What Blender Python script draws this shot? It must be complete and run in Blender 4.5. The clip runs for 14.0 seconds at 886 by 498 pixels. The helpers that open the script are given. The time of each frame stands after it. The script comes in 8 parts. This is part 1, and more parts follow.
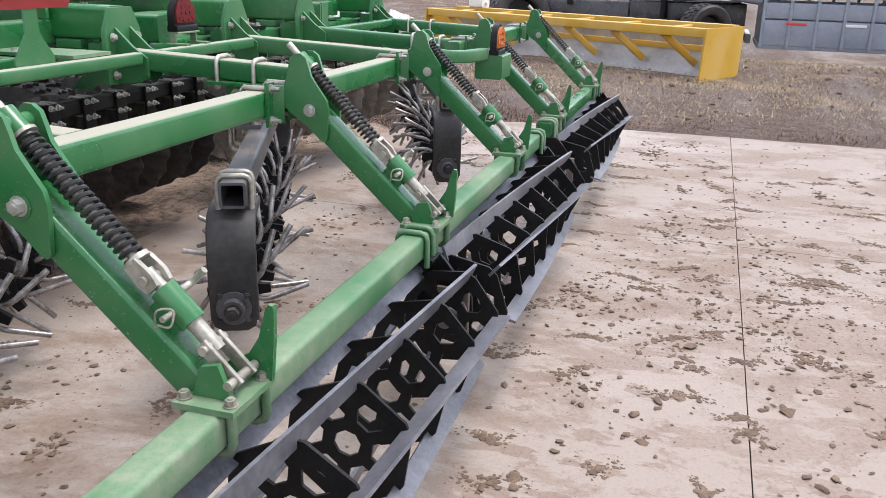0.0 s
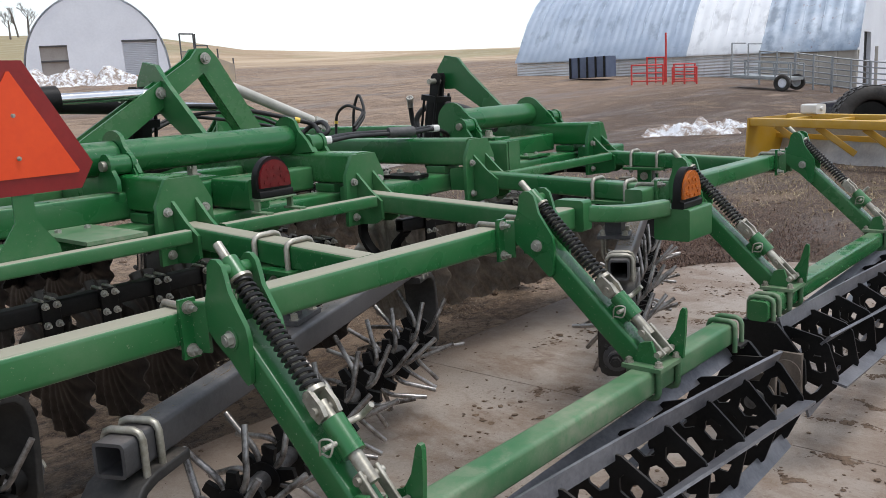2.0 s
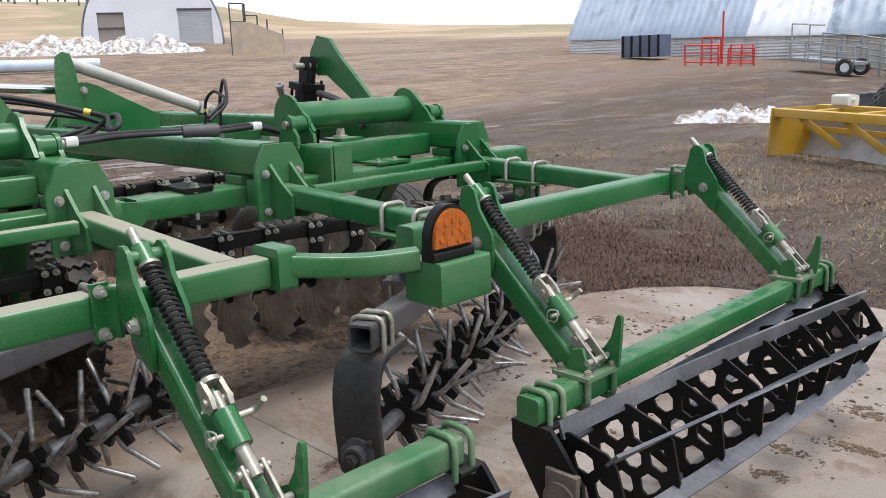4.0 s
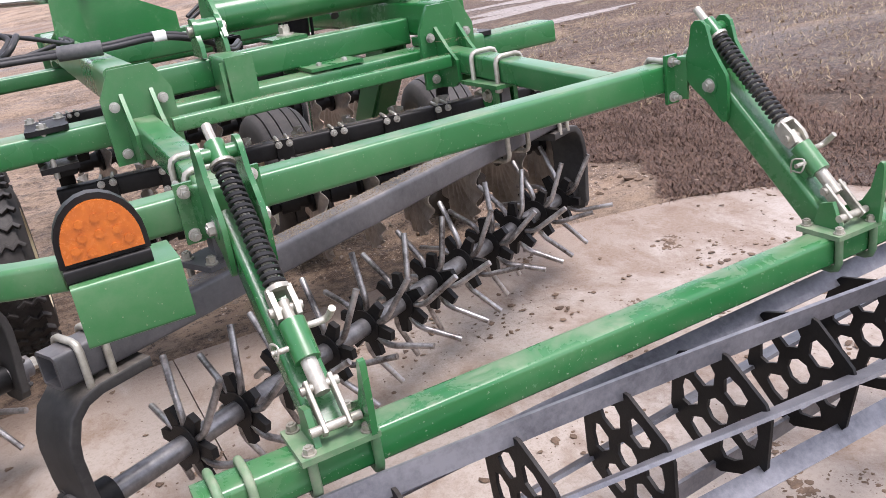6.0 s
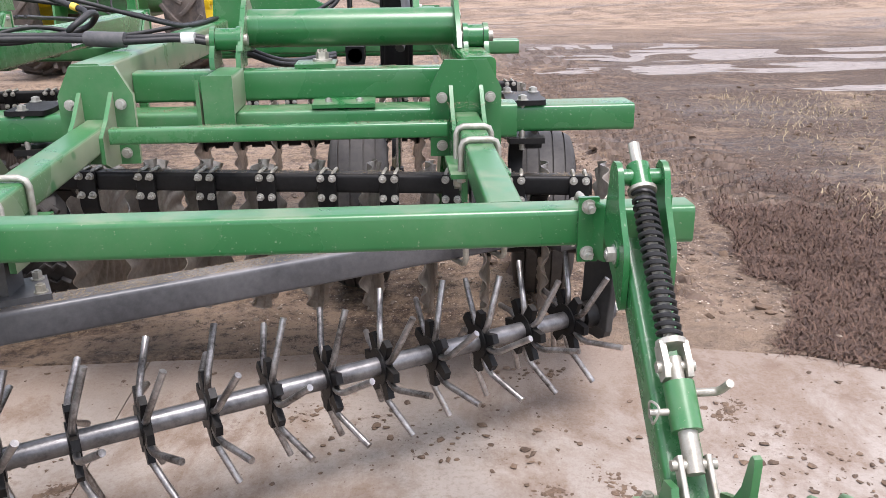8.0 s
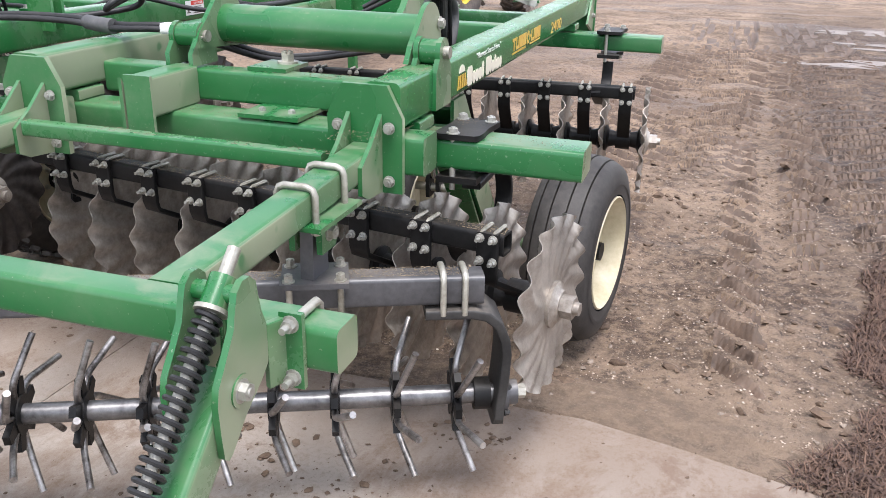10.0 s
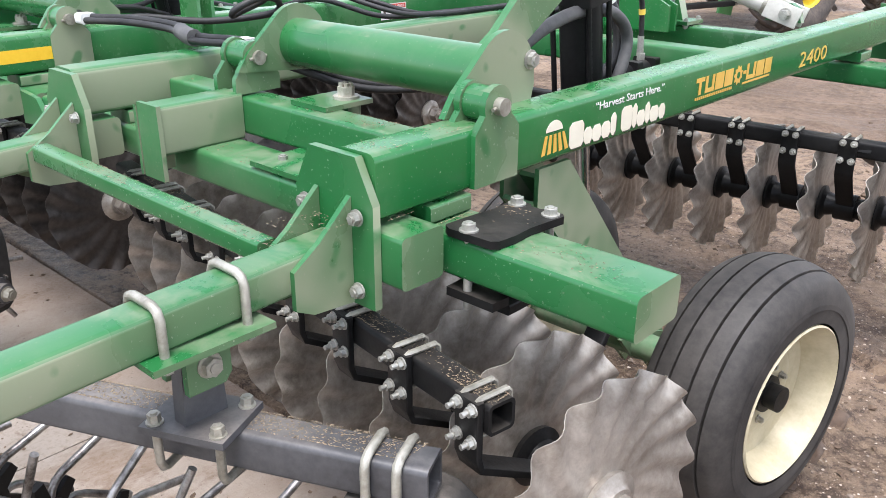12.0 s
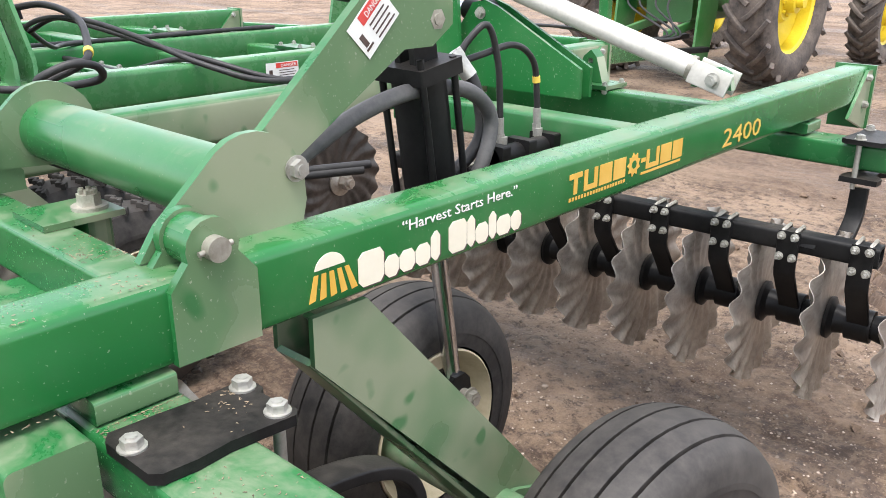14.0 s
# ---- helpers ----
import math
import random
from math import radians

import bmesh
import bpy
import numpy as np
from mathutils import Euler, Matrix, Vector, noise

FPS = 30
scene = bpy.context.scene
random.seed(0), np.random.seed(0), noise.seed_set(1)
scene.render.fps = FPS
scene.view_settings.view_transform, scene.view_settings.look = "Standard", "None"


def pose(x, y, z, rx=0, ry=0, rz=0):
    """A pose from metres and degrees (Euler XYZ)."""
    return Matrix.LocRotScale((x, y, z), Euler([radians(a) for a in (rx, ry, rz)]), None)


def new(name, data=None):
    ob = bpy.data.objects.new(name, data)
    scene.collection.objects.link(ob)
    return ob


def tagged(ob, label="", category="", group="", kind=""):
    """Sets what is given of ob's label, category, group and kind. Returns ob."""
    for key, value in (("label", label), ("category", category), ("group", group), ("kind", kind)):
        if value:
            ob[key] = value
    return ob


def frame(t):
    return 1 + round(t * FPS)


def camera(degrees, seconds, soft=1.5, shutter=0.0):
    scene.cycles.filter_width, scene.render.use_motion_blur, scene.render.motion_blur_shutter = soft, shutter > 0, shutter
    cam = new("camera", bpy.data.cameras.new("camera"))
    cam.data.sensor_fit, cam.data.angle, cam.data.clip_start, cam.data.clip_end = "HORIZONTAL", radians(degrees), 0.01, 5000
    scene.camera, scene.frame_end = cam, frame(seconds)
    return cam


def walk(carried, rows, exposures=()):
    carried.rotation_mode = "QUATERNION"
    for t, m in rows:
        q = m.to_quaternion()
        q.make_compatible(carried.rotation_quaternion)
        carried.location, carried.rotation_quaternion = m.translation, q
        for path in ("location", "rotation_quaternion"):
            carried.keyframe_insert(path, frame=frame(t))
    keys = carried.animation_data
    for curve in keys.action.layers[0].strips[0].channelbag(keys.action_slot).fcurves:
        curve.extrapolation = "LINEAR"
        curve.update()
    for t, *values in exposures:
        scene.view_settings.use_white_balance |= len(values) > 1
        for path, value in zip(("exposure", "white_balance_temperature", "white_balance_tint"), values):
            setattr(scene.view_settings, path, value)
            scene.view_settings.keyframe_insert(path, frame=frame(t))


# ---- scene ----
cam = camera(55.69, 14.0, 0.5)
PATH = [
    (0.0, pose(-2.269, -1.153, 1.331, 71.51, -1.31, -72.55)),
    (0.5, pose(-1.943, -1.308, 1.347, 75.01, 1.40, -65.30)),
    (1.0, pose(-1.629, -1.400, 1.353, 76.32, 2.61, -59.87)),
    (1.5, pose(-1.266, -1.507, 1.389, 77.98, 3.21, -52.83)),
    (2.0, pose(-0.950, -1.487, 1.408, 79.13, 3.22, -48.90)),
    (2.5, pose(-0.575, -1.543, 1.410, 79.29, 3.01, -48.18)),
    (3.0, pose(-0.253, -1.626, 1.416, 78.60, 2.71, -47.19)),
    (3.5, pose(0.081, -1.644, 1.422, 78.20, 2.34, -46.87)),
    (4.0, pose(0.409, -1.692, 1.432, 77.64, 1.91, -44.48)),
    (4.2, pose(0.527, -1.723, 1.446, 77.30, 1.16, -42.98)),
    (6.3, pose(2.087, -1.640, 1.403, 68.83, 8.56, -25.85)),
    (6.5, pose(2.211, -1.606, 1.410, 69.50, 7.75, -23.76)),
    (7.0, pose(2.527, -1.616, 1.417, 71.40, 4.33, -12.87)),
    (7.5, pose(2.809, -1.589, 1.427, 71.63, 2.76, -6.67)),
    (7.7, pose(2.917, -1.542, 1.425, 71.54, 1.59, -5.75)),
    (9.8, pose(4.063, -1.029, 1.571, 68.23, -0.61, 15.95)),
    (10.0, pose(4.185, -0.953, 1.576, 68.22, -1.04, 18.36)),
    (10.5, pose(4.354, -0.709, 1.569, 67.87, -1.56, 22.10)),
    (11.0, pose(4.399, -0.394, 1.575, 67.96, -2.35, 25.67)),
    (11.5, pose(4.448, -0.125, 1.575, 67.73, -0.58, 35.66)),
    (12.0, pose(4.452, 0.113, 1.580, 67.44, -0.32, 42.56)),
    (12.5, pose(4.360, 0.308, 1.596, 67.96, 0.27, 43.19)),
    (13.0, pose(4.337, 0.538, 1.591, 68.81, 0.16, 44.66)),
    (13.5, pose(4.362, 0.750, 1.600, 69.61, -0.26, 44.26)),
    (14.0, pose(4.381, 0.826, 1.596, 69.96, -0.23, 42.54)),
]
walk(cam, PATH, exposures=(
    (0, 1.58, 6450, 15), (0.5, 1.50, 6400, 13), (1.0, 1.22, 6450, 12), (1.5, .92, 6450, 10), (2.5, .64, 6600, 10), (3.5, .84, 6600, 9), (4.0, 1.05, 6600, 10),
    (6.5, 1.74, 6550, 21), (7.5, 1.68, 6550, 19), (10.0, 1.72, 6450, 14), (11.5, 1.80, 6400, 14), (12.5, 1.92, 6500, 12), (13.5, 1.94, 6700, 12)))

# ---------------------------------------------------------------- light
world = bpy.data.worlds.new("overcast")
scene.world = world
world.use_nodes = True
wn, wl = world.node_tree.nodes, world.node_tree.links
sky = wn.new("ShaderNodeTexSky")
sky.sky_type = "NISHITA"
sky.sun_disc = False
sky.sun_elevation, sky.sun_rotation = radians(73), radians(150)
sky.air_density, sky.dust_density, sky.ozone_density = 1.0, 0.8, 1.2
grey = wn.new("ShaderNodeHueSaturation")
grey.inputs["Saturation"].default_value = 0.42
wl.new(sky.outputs[0], grey.inputs["Color"])
wl.new(grey.outputs[0], wn["Background"].inputs["Color"])
wn["Background"].inputs["Strength"].default_value = 0.130
sun_data = bpy.data.lights.new("sun", "SUN")
sun_data.energy, sun_data.angle, sun_data.color = 1.5, radians(24), (1.0, 0.985, 0.97)
sun = new("sun", sun_data)
sun.rotation_euler = (radians(17), 0, radians(30))

# ---------------------------------------------------------------- materials


def shader(name, rough=0.6, metal=0.0, spec=0.5):
    m = bpy.data.materials.new(name)
    m.use_nodes = True
    n, l = m.node_tree.nodes, m.node_tree.links
    b = n["Principled BSDF"]
    b.inputs["Roughness"].default_value = rough
    b.inputs["Metallic"].default_value = metal
    b.inputs["Specular IOR Level"].default_value = spec
    return m, n, l, b


def noise_at(n, l, scale, detail=4.0, rough=0.55, dist=0.0, stretch=None):
    c = n.new("ShaderNodeTexCoord")
    t = n.new("ShaderNodeTexNoise")
    t.inputs["Scale"].default_value, t.inputs["Detail"].default_value = scale, detail
    t.inputs["Roughness"].default_value, t.inputs["Distortion"].default_value = rough, dist
    g = n.new("ShaderNodeNewGeometry")
    if stretch:
        mp = n.new("ShaderNodeMapping")
        mp.inputs["Scale"].default_value = stretch
        l.new(g.outputs["Position"], mp.inputs["Vector"])
        l.new(mp.outputs[0], t.inputs["Vector"])
    else:
        l.new(g.outputs["Position"], t.inputs["Vector"])
    n.remove(c)
    return t.outputs["Fac"]


def ramp(n, l, src, stops):
    r = n.new("ShaderNodeValToRGB")
    e = r.color_ramp.elements
    while len(e) < len(stops):
        e.new(0.5)
    for k, (p, c) in enumerate(stops):
        e[k].position = p
        e[k].color = (c, c, c, 1) if isinstance(c, float) else (*c, 1)
    l.new(src, r.inputs[0])
    return r.outputs[0]


def blend(n, l, fac, a, b):
    m = n.new("ShaderNodeMix")
    m.data_type = "RGBA"
    for s, v in ((m.inputs[0], fac), (m.inputs[6], a), (m.inputs[7], b)):
        if isinstance(v, tuple):
            s.default_value = (*v, 1)
        elif isinstance(v, float):
            s.default_value = v
        else:
            l.new(v, s)
    return m.outputs[2]


def calc(n, l, op, a, b=0.5):
    m = n.new("ShaderNodeMath")
    m.operation = op
    m.use_clamp = True
    for s, v in ((m.inputs[0], a), (m.inputs[1], b)):
        if isinstance(v, float):
            s.default_value = v
        else:
            l.new(v, s)
    return m.outputs[0]


def bump(n, l, b, src, dist=0.002, strength=0.5):
    k = n.new("ShaderNodeBump")
    k.inputs["Strength"].default_value, k.inputs["Distance"].default_value = strength, dist
    l.new(src, k.inputs["Height"])
    l.new(k.outputs[0], b.inputs["Normal"])


DUST = (0.315, 0.29, 0.225)


def paint(name, col, rough=0.32, dust=0.5, side=0.0, cover=0.0, settle=0.36):
    """Gloss paint with road dust: a film in patches, more on faces turned outward by `side`."""
    m, n, l, b = shader(name, rough, 0.0, 0.55)
    big = noise_at(n, l, 2.3, 3.0)
    fine = noise_at(n, l, 26.0, 6.0, 0.7)
    tone = blend(n, l, ramp(n, l, big, [(0.3, 0.0), (0.7, 1.0)]), tuple(c * 0.86 for c in col), tuple(min(1, c * 1.12) for c in col))
    film = calc(n, l, "MULTIPLY", ramp(n, l, big, [(0.42 - cover, 0.0), (0.72 - cover, 1.0)]), ramp(n, l, fine, [(0.3, 0.25), (0.75, 1.0)]))
    film = calc(n, l, "MULTIPLY", film, dust)
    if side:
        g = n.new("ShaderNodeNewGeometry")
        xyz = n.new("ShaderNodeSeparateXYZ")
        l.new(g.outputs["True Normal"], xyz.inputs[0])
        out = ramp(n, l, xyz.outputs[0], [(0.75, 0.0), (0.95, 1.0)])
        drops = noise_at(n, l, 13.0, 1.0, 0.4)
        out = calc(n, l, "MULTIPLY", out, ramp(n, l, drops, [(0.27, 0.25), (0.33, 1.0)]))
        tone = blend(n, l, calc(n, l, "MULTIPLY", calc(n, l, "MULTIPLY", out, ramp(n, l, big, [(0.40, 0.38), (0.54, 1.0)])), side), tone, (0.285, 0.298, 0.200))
    up, lie = n.new("ShaderNodeNewGeometry"), n.new("ShaderNodeSeparateXYZ")
    l.new(up.outputs["True Normal"], lie.inputs[0])
    settled = calc(n, l, "MULTIPLY", ramp(n, l, lie.outputs[2], [(0.6, 0.0), (0.9, 1.0)]), ramp(n, l, noise_at(n, l, 7.0, 6.0, 0.7, 0.6), [(0.62 - 0.5 * settle, 0.0), (0.80 - 0.5 * settle, settle)]))
    film = calc(n, l, "MAXIMUM", film, settled)
    specks = ramp(n, l, noise_at(n, l, 140.0, 2.0), [(0.68, 0.0), (0.74, 1.0)])
    film = calc(n, l, "MAXIMUM", film, calc(n, l, "MULTIPLY", specks, 0.45))
    l.new(blend(n, l, film, tone, DUST), b.inputs["Base Color"])
    l.new(calc(n, l, "ADD", calc(n, l, "MULTIPLY", film, 0.5), rough), b.inputs["Roughness"])
    bump(n, l, b, fine, 0.0006, 0.35)
    return m


def worn(name, a, c, rough=0.6, metal=0.0, scale=6.0, fine=60.0, depth=0.001, spec=0.5, top=0.0):
    m, n, l, b = shader(name, rough, metal, spec)
    s1, s2 = noise_at(n, l, scale, 4.0), noise_at(n, l, fine, 5.0, 0.7)
    f = calc(n, l, "ADD", calc(n, l, "MULTIPLY", s1, 0.6), calc(n, l, "MULTIPLY", s2, 0.4))
    col = blend(n, l, ramp(n, l, f, [(0.36, 0.0), (0.64, 1.0)]), a, c)
    if top:
        g, xyz = n.new("ShaderNodeNewGeometry"), n.new("ShaderNodeSeparateXYZ")
        l.new(g.outputs["Normal"], xyz.inputs[0])
        lie = calc(n, l, "MULTIPLY", ramp(n, l, xyz.outputs[2], [(0.75, 0.0), (0.95, 1.0)]), ramp(n, l, s2, [(0.32, 0.35), (0.68, 1.0)]))
        lie = calc(n, l, "MULTIPLY", lie, ramp(n, l, s1, [(0.42, 0.05), (0.62, 1.0)]))
        col = blend(n, l, calc(n, l, "MULTIPLY", lie, top), col, (0.32, 0.27, 0.22))
    l.new(col, b.inputs["Base Color"])
    l.new(calc(n, l, "ADD", calc(n, l, "MULTIPLY", s2, 0.25), rough - 0.12), b.inputs["Roughness"])
    bump(n, l, b, s2, depth, 0.5)
    return m


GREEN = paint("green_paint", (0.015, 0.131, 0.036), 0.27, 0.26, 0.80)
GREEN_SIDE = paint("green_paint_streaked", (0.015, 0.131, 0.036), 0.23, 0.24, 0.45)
GREEN_CLEAN = paint("green_paint_wiped", (0.012, 0.140, 0.033), 0.23, 0.28)
GREEN_DUSTY = paint("green_paint_dusty", (0.016, 0.140, 0.042), 0.40, 0.75, 0.0, 0.14)
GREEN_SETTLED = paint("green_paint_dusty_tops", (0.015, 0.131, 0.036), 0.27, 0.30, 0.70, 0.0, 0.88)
BLACK_TUBE = worn("grey_black_tube", (0.034, 0.034, 0.037), (0.092, 0.090, 0.094), 0.42, 0.0, 4.0, 50.0, spec=0.6, top=0.40)
BLACK = worn("black_paint", (0.003, 0.003, 0.0035), (0.015, 0.0145, 0.014), 0.45, 0.0, 5.0, 70.0, spec=0.2, top=0.10)
BLADE_STEEL = worn("blade_steel", (0.205, 0.176, 0.148), (0.50, 0.452, 0.395), 0.34, 0.45, 7.0, 45.0)
# centre gang blades: rust and mud, plus the shade under the frame painted in
BLADE_SHADED_RUSTY = worn("blade_shaded_rusty", (0.030, 0.026, 0.024), (0.105, 0.090, 0.080), 0.40, 0.4, 7.0, 45.0)
BAR_STEEL = worn("bar_steel", (0.075, 0.077, 0.090), (0.21, 0.21, 0.225), 0.42, 0.4, 5.0, 60.0)
SHAFT_STEEL = worn("shaft_steel", (0.07, 0.068, 0.069), (0.26, 0.255, 0.255), 0.36, 0.7, 9.0, 40.0)
TINE_STEEL = worn("tine_steel", (0.060, 0.048, 0.040), (0.50, 0.475, 0.455), 0.34, 0.8, 11.0, 60.0)
PIN_STEEL = worn("plain_cast_steel", (0.22, 0.205, 0.165), (0.50, 0.475, 0.41), 0.42, 0.55, 11.0, 60.0)
BOLT_STEEL = worn("zinc_bolt", (0.30, 0.29, 0.255), (0.52, 0.51, 0.47), 0.38, 0.6, 15.0, 90.0)
CHROME = worn("chrome_rod", (0.62, 0.63, 0.65), (0.74, 0.75, 0.77), 0.18, 1.0, 4.0, 30.0)
SPRING_STEEL = worn("spring_black", (0.006, 0.006, 0.0065), (0.026, 0.026, 0.026), 0.42, spec=0.32)
RUBBER = worn("tyre_rubber", (0.014, 0.0135, 0.0135), (0.070, 0.063, 0.057), 0.6, 0.0, 3.0, 35.0, spec=0.3)
HOSE = worn("hose_rubber", (0.010, 0.010, 0.011), (0.035, 0.034, 0.033), 0.5, spec=0.35)
CREAM = worn("cream_rim", (0.38, 0.325, 0.205), (0.54, 0.475, 0.33), 0.42, 0.0, 7.0, 40.0)
YELLOW = worn("rim_yellow", (0.62, 0.46, 0.02), (0.75, 0.58, 0.04), 0.4, 0.0, 4.0, 40.0)
ORANGE = worn("sign_orange", (0.78, 0.062, 0.012), (0.88, 0.085, 0.014), 0.45, 0.0, 3.0, 30.0)
RED_RIM = worn("sign_red", (0.20, 0.012, 0.014), (0.30, 0.02, 0.02), 0.35, 0.0, 3.0, 30.0)
RED_LENS = worn("red_lens", (0.10, 0.008, 0.010), (0.16, 0.012, 0.014), 0.2, 0.0, 40.0, 120.0)
AMBER_LENS = worn("amber_lens", (0.36, 0.085, 0.012), (0.50, 0.13, 0.016), 0.25, 0.0, 40.0, 120.0)
WHITE = worn("white_vinyl", (0.66, 0.65, 0.62), (0.74, 0.73, 0.70), 0.4, 0.0, 5.0, 60.0)
DECAL_GOLD = worn("gold_vinyl", (0.62, 0.36, 0.05), (0.70, 0.44, 0.10), 0.4, 0.0, 8.0, 60.0)
DECAL_CREAM = worn("cream_vinyl", (0.72, 0.66, 0.52), (0.78, 0.72, 0.58), 0.4, 0.0, 8.0, 60.0)
DECAL_RED = worn("red_vinyl", (0.50, 0.03, 0.02), (0.58, 0.05, 0.04), 0.4, 0.0, 8.0, 60.0)
DECAL_DARK = worn("dark_vinyl", (0.05, 0.03, 0.03), (0.08, 0.05, 0.04), 0.4, 0.0, 8.0, 60.0)

# ---------------------------------------------------------------- mesh helpers
V = Vector


def rounded(w, h, r=0.012, k=5):
    """Outline of a rounded rectangle."""
    pts = []
    for cx, cy, a0 in ((w / 2 - r, h / 2 - r, 0), (-w / 2 + r, h / 2 - r, 90), (-w / 2 + r, -h / 2 + r, 180), (w / 2 - r, -h / 2 + r, 270)):
        for i in range(k):
            a = radians(a0 + 90 * i / (k - 1))
            pts.append((cx + r * math.cos(a), cy + r * math.sin(a)))
    return pts


def ring(r, k=16, turn=0.0):
    return [(r * math.cos(2 * math.pi * i / k + turn), r * math.sin(2 * math.pi * i / k + turn)) for i in range(k)]


def axes(d, up=(0, 0, 1)):
    d = V(d).normalized()
    up = V(up)
    if abs(d.dot(up.normalized())) > 0.98:
        up = V((0, 1, 0)) if abs(d.y) < 0.9 else V((1, 0, 0))
    s = d.cross(up).normalized()
    return d, s, s.cross(d).normalized()


def prism(bm, outline, a, b, up=(0, 0, 1), scale_b=1.0, smooth=False):
    """Extrudes an outline (side, up) from a to b."""
    a, b = V(a), V(b)
    d, s, u = axes(b - a, up)
    ra = [bm.verts.new(a + s * x + u * y) for x, y in outline]
    rb = [bm.verts.new(b + s * x * scale_b + u * y * scale_b) for x, y in outline]
    k = len(outline)
    for i in range(k):
        f = bm.faces.new((ra[i], ra[(i + 1) % k], rb[(i + 1) % k], rb[i]))
        f.smooth = smooth
    bm.faces.new(ra[::-1])
    bm.faces.new(rb)
    return bm


def tube(bm, a, b, w, h, r=0.012, up=(0, 0, 1)):
    return prism(bm, rounded(w, h, min(r, w * 0.3, h * 0.3)), a, b, up)


def hollow(bm, a, b, w, h, wall=0.008, up=(0, 0, 1)):
    """Square tube, open at both ends."""
    a, b = V(a), V(b)
    d, s, u = axes(b - a, up)
    o, q = rounded(w, h, 0.012), rounded(w - 2 * wall, h - 2 * wall, 0.006)
    loops = [[bm.verts.new(p + s * x + u * y) for x, y in line] for p in (a, b) for line in (o, q)]
    k = len(o)
    for i in range(k):
        j = (i + 1) % k
        oa, qa, ob, qb = (lp for lp in loops)
        bm.faces.new((oa[i], oa[j], ob[j], ob[i]))
        bm.faces.new((qa[j], qa[i], qb[i], qb[j]))
        bm.faces.new((oa[j], oa[i], qa[i], qa[j]))
        bm.faces.new((ob[i], ob[j], qb[j], qb[i]))
    return bm


def rod(bm, a, b, r, k=12, r2=None):
    return prism(bm, ring(r, k), a, b, (0, 0, 1), (r2 / r) if r2 else 1.0, smooth=k > 8)


def sweep(bm, pts, r, k=8, cap=True):
    pts = [V(p) for p in pts]
    rings, last = [], None
    for i, p in enumerate(pts):
        d = (pts[min(i + 1, len(pts) - 1)] - pts[max(i - 1, 0)]).normalized()
        if last is None:
            _, s, u = axes(d)
        else:
            s = (last - d * last.dot(d)).normalized()
            u = s.cross(d).normalized()
        last = s
        rings.append([bm.verts.new(p + s * x + u * y) for x, y in ring(r, k)])
    for ra, rb in zip(rings, rings[1:]):
        for i in range(k):
            f = bm.faces.new((ra[i], ra[(i + 1) % k], rb[(i + 1) % k], rb[i]))
            f.smooth = True
    if cap:
        bm.faces.new(rings[0][::-1])
        bm.faces.new(rings[-1])
    return bm


def spline(ctrl, k=6):
    """Catmull-Rom points through ctrl."""
    c = [V(p) for p in ctrl]
    c = [c[0] * 2 - c[1]] + c + [c[-1] * 2 - c[-2]]
    out = []
    for i in range(1, len(c) - 2):
        for j in range(k):
            t = j / k
            out.append(0.5 * (2 * c[i] + (c[i + 1] - c[i - 1]) * t + (2 * c[i - 1] - 5 * c[i] + 4 * c[i + 1] - c[i + 2]) * t * t + (3 * c[i] - c[i - 1] - 3 * c[i + 1] + c[i + 2]) * t ** 3))
    out.append(c[-2])
    return out


def lathe(bm, prof, centre, axis, k=32, smooth=True):
    """Turns a closed profile of (along, radius) about the axis."""
    d, s, u = axes(axis)
    c = V(centre)
    rows = []
    for i in range(k):
        a = 2 * math.pi * i / k
        e = s * math.cos(a) + u * math.sin(a)
        rows.append([bm.verts.new(c + d * x + e * y) for x, y in prof])
    m = len(prof)
    for i in range(k):
        ra, rb = rows[i], rows[(i + 1) % k]
        for j in range(m):
            f = bm.faces.new((ra[j], ra[(j + 1) % m], rb[(j + 1) % m], rb[j]))
            f.smooth = smooth
    return bm


def plate(bm, outline, origin, ex, ey, thick, holes=()):
    """A flat plate with holes: outline in (ex, ey) about origin, thickened both ways along the normal."""
    o, ex, ey = V(origin), V(ex).normalized(), V(ey).normalized()
    nz = ex.cross(ey).normalized()
    tmp = bmesh.new()
    edges = []
    for loop in (outline, *holes):
        vs = [tmp.verts.new(o + ex * x + ey * y - nz * thick / 2) for x, y in loop]
        edges += [tmp.edges.new((vs[i], vs[(i + 1) % len(vs)])) for i in range(len(vs))]
    if holes:
        bmesh.ops.triangle_fill(tmp, edges=edges, use_beauty=True, normal=nz)
    else:
        tmp.faces.new(list(tmp.verts))
    ext = bmesh.ops.extrude_face_region(tmp, geom=list(tmp.faces))
    bmesh.ops.translate(tmp, verts=[g for g in ext["geom"] if isinstance(g, bmesh.types.BMVert)], vec=nz * thick)
    bmesh.ops.recalc_face_normals(tmp, faces=list(tmp.faces))
    me = bpy.data.meshes.new("tmp")
    tmp.to_mesh(me)
    tmp.free()
    bm.from_mesh(me)
    bpy.data.meshes.remove(me)
    return bm


def mesh_of(bm, name, mat):
    bmesh.ops.recalc_face_normals(bm, faces=list(bm.faces))
    for f in bm.faces:
        f.smooth = True
    for e in bm.edges:
        e.smooth = len(e.link_faces) == 2 and e.calc_face_angle(9.0) < 0.80
    me = bpy.data.meshes.new(name)
    bm.to_mesh(me)
    bm.free()
    me.materials.append(mat)
    return me


def part(name, bm, mat, parent=None, label=""):
    ob = new(name, mesh_of(bm, name, mat))
    if parent is not None:
        ob.parent = parent
    if label:
        ob["label"] = label
    return ob


